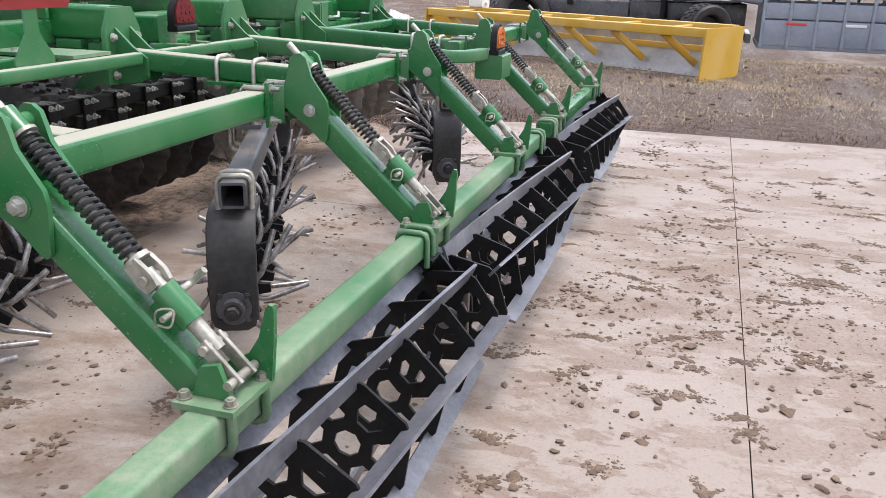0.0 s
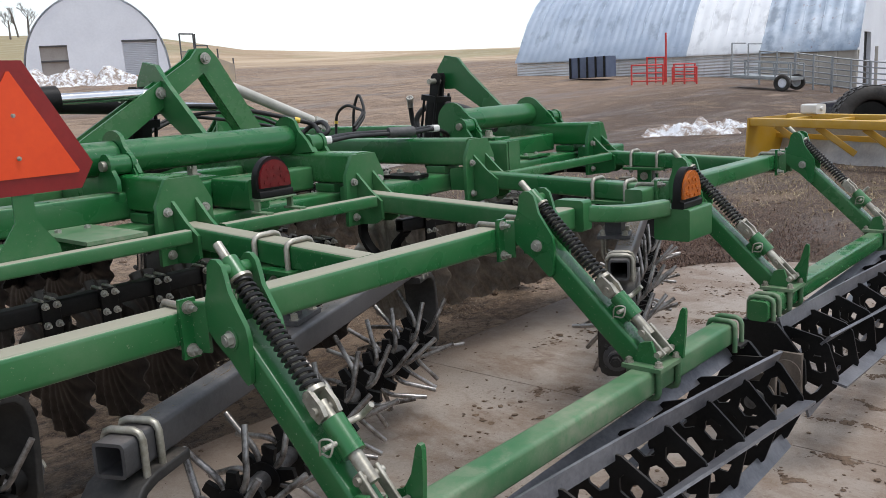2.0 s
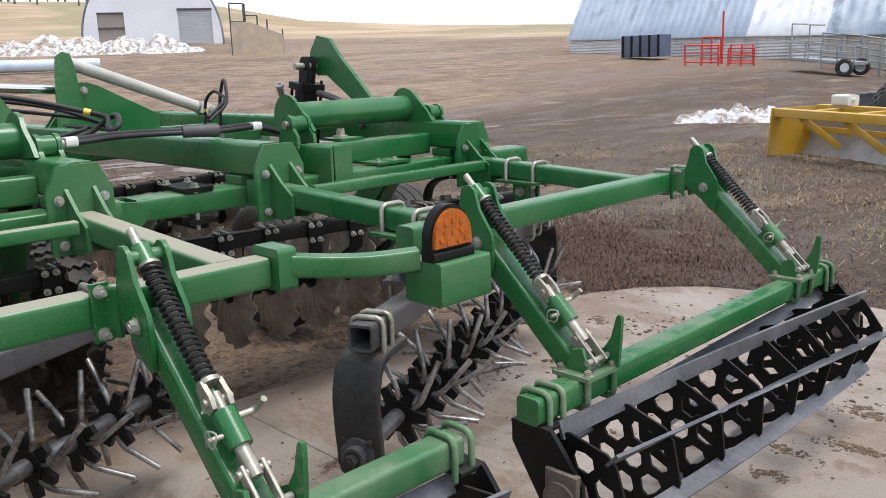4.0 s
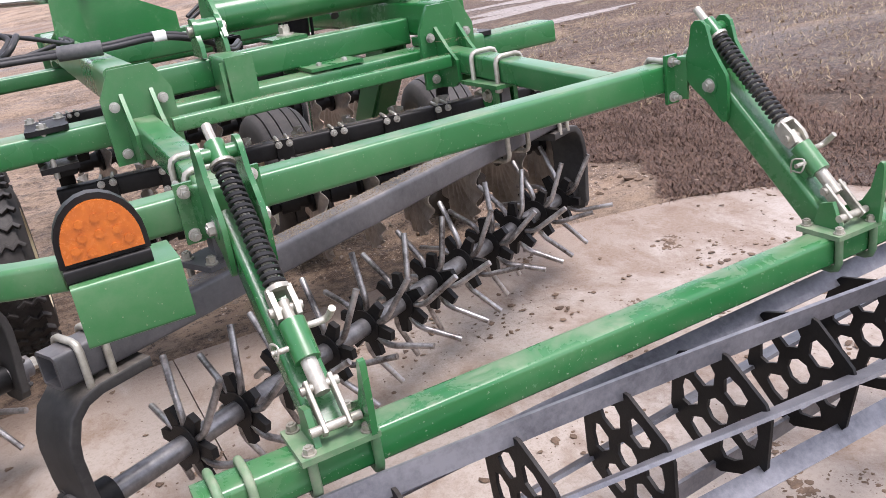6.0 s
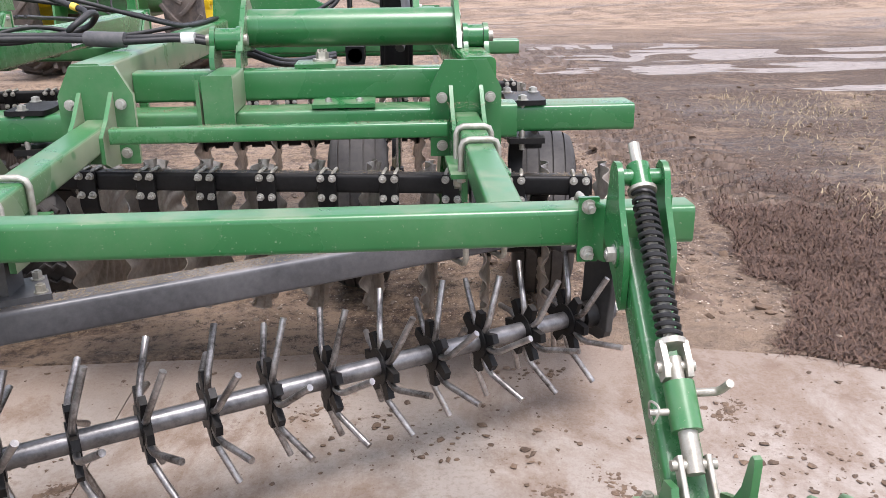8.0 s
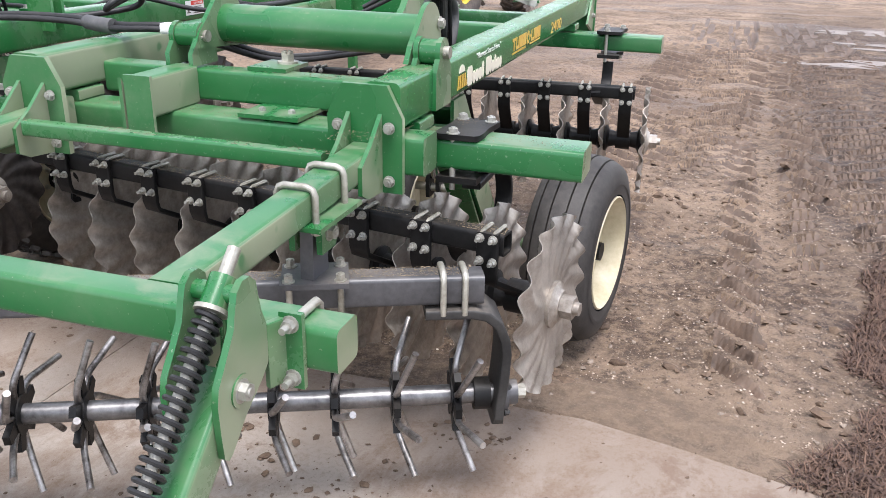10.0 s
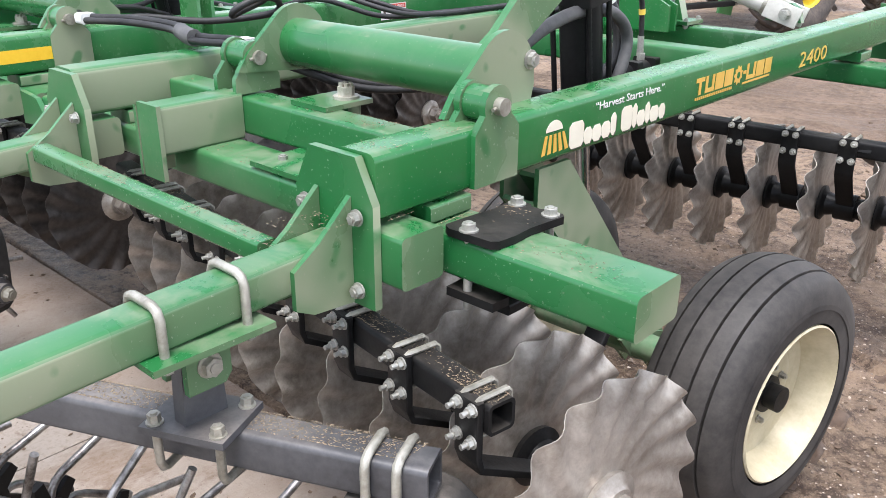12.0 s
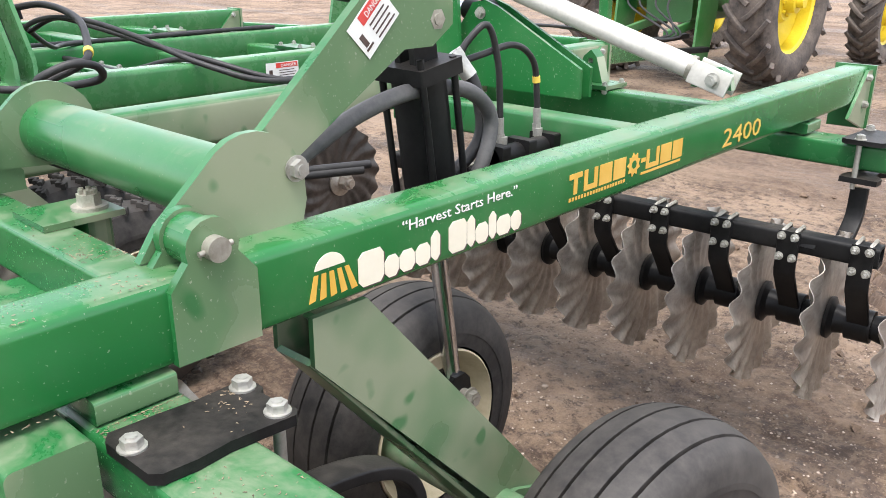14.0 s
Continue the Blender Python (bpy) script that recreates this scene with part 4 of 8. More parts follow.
def spider_hub_mesh():
    bm = bmesh.new()
    out = []
    for k in range(12):
        a = radians(30 * k)
        if k % 2:
            out.append((0.042 * math.cos(a), 0.042 * math.sin(a)))
        else:
            for w in (-0.14, 0.14):
                out.append((0.098 * math.cos(a + w), 0.098 * math.sin(a + w)))
    plate(bm, out, (0, 0, 0), (0, 1, 0), (0, 0, 1), 0.018)
    rod(bm, (-0.013, 0, 0), (0.013, 0, 0), 0.052, 20)
    return mesh_of(bm, "hub", BLACK)


def tine_mesh():
    bm = bmesh.new()
    sweep(bm, [(0, 0, 0.030), (0, 0.001, 0.068), (0.002, 0.006, 0.086), (0.007, 0.017, 0.104), (0.016, 0.035, 0.124), (0.046, 0.092, 0.190)], 0.0092, 8)
    return mesh_of(bm, "tine", TINE_STEEL)


HUB, TINE = spider_hub_mesh(), tine_mesh()


REEL_Z = 0.697
CAST_BLACK = worn("cast_black", (0.016, 0.0155, 0.015), (0.052, 0.049, 0.046), 0.55, 0.0, 6.0, 55.0, spec=0.3, top=0.4)


def reel(a, b, n, seed, ext=0.0):
    """A shaft between two points with n six-tined spiders, each turned on from the last."""
    rnd = random.Random(seed)
    a, b = V(a), V(b)
    d = (b - a).normalized()
    first, a = a, a - d * ext
    t = thing("tine_reel", "rotary tine reel with black hubs and bent steel tines", "tine reel", "tine reels")
    bm = bmesh.new()
    rod(bm, a - d * 0.03, b + d * 0.05, 0.027, 20)
    prism(bm, ring(0.030, 6), b + d * 0.05, b + d * 0.085)
    part("shaft", bm, SHAFT_STEEL, t, "bare steel shaft")
    base = Matrix.Rotation(math.atan2(d.y, d.x), 4, "Z")
    for i in range(n):
        c = first + (b - first) * ((i + 0.55) / n)
        m = Matrix.Translation(c) @ base @ Matrix.Rotation(radians(17 * i + rnd.uniform(-6, 6)), 4, "X")
        h = shared("hub", HUB, t, m)
        for k in range(6):
            shared("tine", TINE, h, Matrix.Rotation(radians(60 * k), 4, "X"))
    # beam that carries it
    m = thing("reel_beam", "dark grey square beam with cast end arms above a reel", "reel beam", "reel beams")
    z = REEL_Z
    p, q = V((a.x + 0.0, a.y - 0.01, z)), V((b.x - 0.02, b.y - 0.03, z))
    bm = bmesh.new()
    hollow(bm, p - d * 0.02, q + d * 0.02, 0.078, 0.078)
    part("beam", bm, BLACK_TUBE, m)
    for e, c, s in ((p, a, -1), (q, b, 1)):
        bm = bmesh.new()
        n2 = V((-d.y, d.x, 0))
        o, w = V((c.x, c.y, 0)), d * s
        # heavy plate that lies under the beam and curves down outside the shaft's end
        bend = [(-0.16, 0.637), (-0.04, 0.636), (0.0, 0.626), (0.030, 0.600), (0.048, 0.553), (0.053, 0.515), (0.050, 0.44), (0.043, 0.37), (0.040, 0.322)]
        bent(bm, [o + w * x + V((0, 0, h)) for x, h in bend], 0.142, 0.026, n2, 0.006)
        plate(bm, [(-0.0665, 0.326), (0.0665, 0.326), (0.060, 0.302), (0.036, 0.288), (-0.036, 0.288), (-0.060, 0.302)], o + w * 0.040, n2, (0, 0, 1), 0.026)
        part("end_arm", bm, CAST_BLACK, m, "black plate end arm curved down to the bearing")
        bm = bmesh.new()
        flange = [(0.052 * math.cos(radians(k)), c.z + 0.052 * math.sin(radians(k))) for k in range(0, 360, 20)]
        plate(bm, flange, o + w * 0.061, n2, (0, 0, 1), 0.016)
        rod(bm, o + V((0, 0, c.z)) + w * 0.07, o + V((0, 0, c.z)) + w * 0.098, 0.034, 18)
        part("bearing_flange", bm, BLACK_TUBE, m)
        bolts(m, [(o + V((0, 0, c.z + 0.056 * math.sin(radians(k)))) + n2 * (0.056 * math.cos(radians(k))) + w * 0.061, w) for k in (45, 135, 225, 315)], 0.010, 0.010, CAST_BLACK)
        bolts(m, [(o + V((0, 0, c.z)) + w * 0.096, w)], 0.024, 0.026, PIN_STEEL if s > 0 else CAST_BLACK)
        bm = bmesh.new()
        rod(bm, V((c.x, c.y, c.z)) - d * 0.022, V((c.x, c.y, c.z)) + d * 0.022, 0.044, 18)
        part("bearing", bm, BLACK, m)
        for w in (0.03, 0.085):
            bm = bmesh.new()
            ubolt(bm, e - d * s * w + V((0, 0, 0.0395)), n2, (0, 0, 1), 0.079, 0.079, 0.0085, 0.03)
            part("u_bolt", bm, PIN_STEEL, m)
    return m


def hanger(m, x, y, z_beam, ang):
    """Saddle that hangs a reel beam from a draft tube: a pinned web between two ears."""
    along, across = V((math.cos(ang), math.sin(ang), 0)), V((-math.sin(ang), math.cos(ang), 0))
    zt, zd = z_beam + 0.039, draft_z(y) - 0.038
    bm = bmesh.new()
    plate(bm, [(-0.082, -0.068), (0.082, -0.068), (0.082, 0.068), (-0.082, 0.068)], (x, y, zt + 0.008), along, across, 0.014)
    plate(bm, [(-0.042, zt + 0.014), (0.042, zt + 0.014), (0.036, zd - 0.022), (-0.036, zd - 0.022)], (x, y, 0), (0, 1, 0), (0, 0, 1), 0.034)
    part("saddle", bm, BLACK_TUBE, m, "dusty dark saddle plate with an upright web")
    bm = bmesh.new()
    plate(bm, [(-0.078, -0.115), (0.078, -0.115), (0.078, 0.115), (-0.078, 0.115)], (x, y, zd - 0.007), (1, 0, 0), (0, 1, 0), 0.012)
    part("top_plate", bm, GREEN, m)
    for s in (-1, 1):
        bm = bmesh.new()
        plate(bm, [(-0.042, zd - 0.095), (0.028, zd - 0.095), (0.042, zd - 0.078), (0.042, zd - 0.012), (-0.042, zd - 0.012)], (x + s * 0.036, y, 0), (0, 1, 0), (0, 0, 1), 0.015)
        part("ear", bm, GREEN, m, "green ear with a heavy pivot bolt")
    for e in (-0.078, 0.078):
        bm = bmesh.new()
        ubolt(bm, (x, y + e, draft_z(y + e) + 0.039), (1, 0, 0), (0, 0, 1), 0.080, 0.078, 0.0085, 0.035)
        part("u_bolt", bm, PIN_STEEL, m)
        bolts(m, [((x + s * 0.0485, y + e, zd - 0.014), (0, 0, -1)) for s in (-1, 1)], 0.015, 0.014)
    for s in (-0.062, 0.062):
        c = V((x, y, z_beam - 0.039)) + along * s
        bm = bmesh.new()
        ubolt(bm, c, across, (0, 0, -1), 0.079, 0.080, 0.0085, 0.032)
        part("u_bolt", bm, PIN_STEEL, m)
        bolts(m, [(V((c.x, c.y, zt + 0.015)) + across * e, (0, 0, 1)) for e in (-0.048, 0.048)], 0.014, 0.018, PIN_STEEL)
    bolts(m, [((x + s * 0.0435, y, zd - 0.050), (s, 0, 0)) for s in (-1, 1)], 0.021, 0.016, PIN_STEEL)


for k, (a, b) in enumerate((((-2.0, 0.14, 0.365), (-0.12, 0.97, 0.365)), ((-0.20, 0.13, 0.365), (1.60, 0.95, 0.365)), ((1.93, 0.15, 0.365), (3.68, 0.965, 0.365)))):
    m = reel(a, b, 12, k + 3, 0.14 if k == 2 else 0.0)
    ang = math.atan2(b[1] - a[1], b[0] - a[0])
    for X in ((-0.75,), (0.60, 1.45), (2.216, 3.306))[k]:
        u = (X - a[0]) / (b[0] - a[0])
        y = a[1] + u * (b[1] - a[1]) + (0.050 if X < 3 else -0.045)
        if y < 0.93:
            hanger(m, X, y, REEL_Z, ang)

# ---------------------------------------------------------------- disc gangs


def blade_mesh():
    """Fluted blade: waves that run out in a swirl to the rim."""
    bm = bmesh.new()
    radii, k, waves = (0.0, 0.055, 0.085, 0.125, 0.165, 0.205, 0.242, 0.272), 153, 17
    rows = {}
    for side in (-1, 1):
        rows[side] = []
        for r in radii[1:]:
            line = []
            for i in range(k):
                a = 2 * math.pi * i / k
                g = max(0.0, (r - 0.095) / 0.177)
                w = math.sin(waves * a + 7.0 * g)
                rr = r * (1 + 0.005 * g * math.sin(waves * a + 7.0 + 1.2))
                line.append(bm.verts.new((side * 0.0028 * (1.0 if r < 0.26 else 0.35) + 0.0135 * g * w, rr * math.cos(a), rr * math.sin(a))))
            rows[side].append(line)
        c = bm.verts.new((side * 0.0028, 0, 0))
        for i in range(k):
            bm.faces.new((c, rows[side][0][i], rows[side][0][(i + 1) % k]))
        for ra, rb in zip(rows[side], rows[side][1:]):
            for i in range(k):
                f = bm.faces.new((ra[i], ra[(i + 1) % k], rb[(i + 1) % k], rb[i]))
                f.smooth = True
    for i in range(k):
        bm.faces.new((rows[-1][-1][i], rows[-1][-1][(i + 1) % k], rows[1][-1][(i + 1) % k], rows[1][-1][i]))
    return mesh_of(bm, "blade", BLADE_STEEL)


def spool_mesh():
    bm = bmesh.new()
    lathe(bm, [(-0.094, 0.012), (-0.094, 0.066), (-0.082, 0.068), (-0.070, 0.046), (-0.03, 0.036), (0.03, 0.036), (0.070, 0.046), (0.082, 0.068), (0.094, 0.066), (0.094, 0.012)], (0, 0, 0), (1, 0, 0), 24)
    return mesh_of(bm, "spool", BLACK)


def nut_mesh():
    bm = bmesh.new()
    lathe(bm, [(0.0, 0.01), (0.0, 0.07), (0.012, 0.072), (0.022, 0.05), (0.03, 0.045), (0.03, 0.01)], (0, 0, 0), (1, 0, 0), 24)
    prism(bm, ring(0.036, 6), (0.03, 0, 0), (0.068, 0, 0))
    rod(bm, (0.068, 0, 0), (0.085, 0, 0), 0.02, 12)
    return mesh_of(bm, "axle_nut", BLADE_STEEL)


BLADE, SPOOL, NUT = blade_mesh(), spool_mesh(), nut_mesh()
# the same blade in the steel darkened for shade and rust
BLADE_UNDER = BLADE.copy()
BLADE_UNDER.materials[0] = BLADE_SHADED_RUSTY


def shank_mesh(dy, dz):
    """Flat bar behind the beam that runs down and forward to the bearing."""
    bm = bmesh.new()
    pts = [V((0, -0.040, 0.037)), V((0, -0.040, -0.080)), V((0, -0.032, -0.105)), V((0, dy - 0.055, -dz + 0.040)), V((0, dy - 0.010, -dz - 0.020))]
    bent(bm, pts, 0.062, 0.015, (1, 0, 0), 0.003)
    rod(bm, (-0.036, dy, -dz), (0.036, dy, -dz), 0.052, 16)
    return mesh_of(bm, "shank", BLACK)


def shank_bolt_mesh():
    bm = bmesh.new()
    bolt(bm, (0, 0, 0), (0, -1, 0), 0.0115, 0.012, 0.010)
    return mesh_of(bm, "nut", BOLT_STEEL)


def gang_ubolt_mesh():
    bm = bmesh.new()
    sweep(bm, [(0, -0.046, 0.022), (0, -0.042, 0.032), (0, -0.032, 0.037), (0, 0.030, 0.037), (0, 0.037, 0.030), (0, 0.037, -0.030), (0, 0.030, -0.037), (0, -0.044, -0.037)], 0.006, 6)
    return mesh_of(bm, "u_bolt", PIN_STEEL)


GANG_UBOLT = gang_ubolt_mesh()
SHANK_BOLT = shank_bolt_mesh()


def gang(x0, n, spacing, yb, zb, ya, za, slope, shank=None, mat=None):
    """n blades from x0 on; beam at (yb, zb) and axle at (ya, za); slope: sideways run per metre."""
    t = thing("disc_gang", "gang of fluted steel disc blades on a black beam", "disc gang", "disc gangs")
    ang = math.atan(slope)
    base = Matrix.Translation((x0, ya, za)) @ Matrix.Rotation(ang, 4, "Z")
    L = spacing * (n - 1)
    t.matrix_basis = base
    dy, dz = ya - yb, zb - za
    bm = bmesh.new()
    hollow(bm, (-0.06, -dy, dz), (L - 0.06, -dy, dz), 0.062, 0.062, 0.007)
    part("beam", bm, BLACK, t)
    bm = bmesh.new()
    rod(bm, (-0.08, 0, 0), (L + 0.01, 0, 0), 0.02, 10)
    part("axle", bm, BLACK, t)
    for i in range(n):
        shared("blade", mat or BLADE, t, Matrix.Translation((i * spacing, 0, 0)) @ Matrix.Rotation(radians(37 * i), 4, "X"))
        if i < n - 1:
            shared("spool", SPOOL, t, Matrix.Translation((i * spacing + spacing / 2, 0, 0)) @ Matrix.Diagonal((spacing * 0.94 / 0.188, 1, 1, 1)))
        if i < n - 1:
            s = shared("shank", shank, t, Matrix.Translation((i * spacing + spacing * 0.5, -dy, dz)))
            for dx in (-0.019, 0.019):
                for z in (0.022, -0.042):
                    shared("nut", SHANK_BOLT, s, Matrix.Translation((dx, -0.048, z)))
                shared("u_bolt", GANG_UBOLT, s, Matrix.Translation((dx, 0, 0)))
    shared("axle_nut", NUT, t, Matrix.Translation((L + 0.003, 0, 0)))
    return t


REAR_SHANK, FRONT_SHANK = shank_mesh(0.225, 0.256), shank_mesh(0.12, 0.265)
gang(2.015, 10, 0.2005, 1.337, 0.763, 1.562, 0.507, -0.15, shank=REAR_SHANK)
gang(2.02, 10, 0.2035, 3.18, 0.765, 3.30, 0.50, 0.07, shank=FRONT_SHANK)
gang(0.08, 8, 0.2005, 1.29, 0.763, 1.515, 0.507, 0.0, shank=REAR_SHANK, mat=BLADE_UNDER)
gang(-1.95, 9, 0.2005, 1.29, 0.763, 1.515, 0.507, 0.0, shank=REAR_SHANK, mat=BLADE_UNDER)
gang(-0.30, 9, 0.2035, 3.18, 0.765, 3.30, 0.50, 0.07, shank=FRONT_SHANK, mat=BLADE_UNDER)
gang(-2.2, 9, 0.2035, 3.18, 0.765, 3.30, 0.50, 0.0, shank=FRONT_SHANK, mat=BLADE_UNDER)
for x, y, yb in ((3.55, 1.36, 1.105), (1.97, 1.36, 1.33), (3.60, 3.70, 3.26)):
    bm = bmesh.new()
    pts = spline([(x, y - 0.10, 0.855), (x, y + 0.12, 0.85), (x, y + 0.26, 0.80), (x, y + 0.30, 0.70), (x, y + 0.22, 0.60), (x, y + 0.05, 0.575), (x, yb + 0.10, 0.65), (x, yb + 0.02, 0.728)], 5) if y < 2 else spline([(x, y, 0.85), (x, y - 0.02, 0.74), (x, y - 0.15, 0.66), (x, yb + 0.15, 0.70), (x, yb, 0.77)], 5)
    bent(bm, pts, 0.055, 0.022, (1, 0, 0), 0.004)
    part("c_spring", bm, BLACK, wing, "black flat C-spring")

# ---------------------------------------------------------------- wheels


def tyre_wheel(x, y, r=0.372, w=0.265, toe=0.0, lugs=False, label="ribbed implement tyre on a cream steel rim", group="gauge wheels", rim_mat=None):
    t = thing("gauge_wheel", label, "wheel", group, at=Matrix.Translation((x, y, 0)) @ Matrix.Rotation(radians(toe), 4, "Z") @ Matrix.Translation((-x, -y, 0)))
    h = w / 2
    rr = 0.205
    crown = lambda c: r - 0.004 - 0.030 * c * c - 0.020 * c ** 4
    prof = [(-h * 0.72, rr - 0.004), (-h * 0.98, rr + 0.045), (-h, r - 0.105), (-h * 0.95, r - 0.070)]
    if not lugs:
        grooves = (-0.60, -0.22, 0.22, 0.60)
        edges = [-0.86] + [g + e for g in grooves for e in (-0.026, 0.026)] + [0.86]
        for k in range(0, len(edges), 2):
            c0, c1 = edges[k], edges[k + 1]
            prof += [(h * (c0 + (c1 - c0) * q / 3), crown(c0 + (c1 - c0) * q / 3)) for q in range(4)]
            if k + 2 < len(edges):
                prof += [(h * (c1 + 0.004), crown(c1) - 0.016), (h * (edges[k + 2] - 0.004), crown(c1) - 0.016)]
    else:
        prof += [(-h * 0.72, r - 0.02), (-h * 0.4, r - 0.01), (h * 0.4, r - 0.01), (h * 0.72, r - 0.02)]
    prof += [(h * 0.95, r - 0.070), (h, r - 0.105), (h * 0.99, rr + 0.075), (h * 0.985, rr + 0.070), (h * 0.975, rr + 0.040), (h * 0.968, rr + 0.024), (h * 0.90, rr + 0.030)]
    bm = bmesh.new()
    lathe(bm, prof, (x, y, r), (1, 0, 0), 56)
    tyre = part("tyre", bm, RUBBER, t)
    if lugs:
        bm = bmesh.new()
        pts = [V((h * (0.08 + 0.2 * q), (r - 0.006) * math.sin(0.055 * (q % 2)), (r - 0.006) * math.cos(0.055 * (q % 2)))) for q in range(5)]
        bent(bm, pts, 0.018, 0.022, None, 0.003)
        lug = mesh_of(bm, "lug", RUBBER)
        for i in range(30):
            for s in (-1, 1):
                m = Matrix.Translation((x, y, r)) @ Matrix.Rotation(2 * math.pi * (i + (0.5 if s > 0 else 0)) / 30, 4, "X") @ Matrix.Diagonal((s, 1, 1, 1))
                shared("lug", lug, tyre, m)
    bm = bmesh.new()
    lathe(bm, [(-h * 0.7, rr), (-h * 0.72, rr + 0.012), (-h * 0.6, rr - 0.02), (-0.02, rr - 0.045), (0.03, rr - 0.05), (h * 0.35, 0.10), (h * 0.30, 0.04), (h * 0.24, 0.04), (h * 0.28, 0.11), (0.04, rr - 0.02), (h * 0.72, rr - 0.006), (h * 0.985, rr + 0.013), (h * 0.955, rr + 0.018)], (x, y, r), (1, 0, 0), 56)
    part("rim", bm, rim_mat or CREAM, t, "cream painted steel rim")
    bm = bmesh.new()
    rod(bm, (x - 0.10, y, r), (x + h * 0.44, y, r), 0.052, 20)
    rod(bm, (x + h * 0.44, y, r), (x + h * 0.72, y, r), 0.036, 18)
    part("hub", bm, BLACK, t)
    bolts(t, [((x + h * 0.34, y + 0.078 * math.cos(radians(60 * i + 20)), r + 0.078 * math.sin(radians(60 * i + 20))), (1, 0, 0)) for i in range(6)], 0.011, 0.014, PIN_STEEL, name="wheel_nut")
    return t


tyre_wheel(3.745, 2.12, toe=-8.0)
tyre_wheel(2.93, 2.26)
for x in (1.66, 1.20):
    tyre_wheel(x, 2.13, w=0.235, lugs=True, label="zigzag tread implement tyre on a cream rim", group="transport wheels")


def wheel_leg(t, x, axle0, axle1, y=2.12):
    bm = bmesh.new()
    out = [(1.60, 1.02), (1.72, 1.02), (2.33, 0.31), (2.33, 0.25), (2.27, 0.205), (1.60, 0.93)]
    for s in (-0.05, 0.05):
        plate(bm, out, (x + s, 0, 0), (0, 1, 0), (0, 0, 1), 0.012)
    tube(bm, (x, 1.66, 0.98), (x, 2.20, 0.385), 0.09, 0.012, 0.003, (0, 1, 1))
    tube(bm, (x, 1.60, 0.935), (x, 2.09, 0.36), 0.09, 0.012, 0.003, (0, 1, 1))
    part("wheel_leg", bm, GREEN, t, "green box-section wheel leg")
    bm = bmesh.new()
    rod(bm, (axle0, y, 0.372), (axle1, y, 0.372), 0.04, 16)
    part("axle", bm, GREEN_DUSTY, t)
    bm = bmesh.new()
    plate(bm, [(2.02, 0.42), (2.16, 0.40), (2.40, 0.30), (2.42, 0.24), (2.30, 0.22), (2.10, 0.33)], (x + 0.065, 0, 0), (0, 1, 0), (0, 0, 1), 0.012)
    part("leg_gusset", bm, GREEN_DUSTY, t)


wheel_leg(wing, 3.33, 2.95, 3.72)
wheel_leg(centre, 1.43, 1.20, 1.66, 2.13)

# lift arm and cylinder


def lift(t, base, top, bottom, label):
    bm = bmesh.new()
    base, top, bottom = V(base), V(top), V(bottom)
    out = [(-0.01, -0.06), (0.14, 0.0), (0.41, 0.165), (0.49, 0.165), (0.55, 0.205), (0.55, 0.29), (0.48, 0.375), (0.38, 0.355), (0.296, 0.264), (0.066, 0.06), (-0.02, 0.01)]
    plate(bm, out, base + V((0.043, 0, 0)), (0, 1, 0), (0, 0, 1), 0.022)
    part("lift_arm", bm, GREEN, t, "inclined lift arm plate")
    c = thing("hydraulic_cylinder", label, "cylinder", "lift cylinders")
    q = (bottom - top).normalized()
    bm = bmesh.new()
    rod(bm, top + q * 0.10, top + q * 0.47, 0.060, 28)
    for k in (0.09, 0.45):
        tube(bm, top + q * k, top + q * (k + 0.035), 0.15, 0.13, 0.006, (0, 1, 0))
    part("barrel", bm, BLACK, c, "black cylinder barrel")
    for sx in (-0.06, 0.06):
        for sy in (-0.05, 0.05):
            bm = bmesh.new()
            rod(bm, top + q * 0.08 + V((sx, sy, 0)), top + q * 0.49 + V((sx, sy, 0)), 0.008, 8)
            part("tie_rod", bm, BLACK, c)
    bm = bmesh.new()
    rod(bm, top + q * 0.46, bottom - q * 0.05, 0.022, 16)
    part("piston_rod", bm, CHROME, c, "chromed piston rod")
    for p, z0, z1 in ((bottom - q * 0.02, -0.04, 0.06), (top, -0.05, 0.10)):
        for s in (-0.022, 0.022):
            bm = bmesh.new()
            plate(bm, [(-0.035, z0 + 0.02), (-0.02, z0), (0.02, z0), (0.035, z0 + 0.02), (0.035, z1), (-0.035, z1)], p + V((s, 0, 0)), (0, 1, 0), q, 0.016)
            part("clevis_ear", bm, BLACK, c)
    for p in (top, bottom):
        bm = bmesh.new()
        rod(bm, p - V((0.085, 0, 0)), p + V((0.07, 0, 0)), 0.018, 12)
        bolt(bm, p + V((0.055, 0, 0)), (1, 0, 0), 0.026, 0.02)
        part("pin", bm, PIN_STEEL, c)


lift(wing, (3.14, 1.60, 1.235), (3.12, 2.105, 1.452), (3.10, 2.27, 0.50), "black hydraulic lift cylinder on the wing")
lift(centre, (1.02, 1.54, 1.22), (1.02, 2.045, 1.44), (1.02, 2.22, 0.50), "black hydraulic lift cylinder on the centre frame")

# ---------------------------------------------------------------- decals on the wing's outer beam
FACE = 3.4012


def flat(name, outline, y, z, mat, parent, label="", x=FACE, thick=0.0012):
    """Vinyl cut to an outline in (y, z) on a face that looks along +x."""
    bm = bmesh.new()
    plate(bm, [(y + a, z + b) for a, b in outline], (x, 0, 0), (0, 1, 0), (0, 0, 1), thick)
    return part(name, bm, mat, parent, label)


def box_out(w, h):
    return [(0, 0), (w, 0), (w, h), (0, h)]


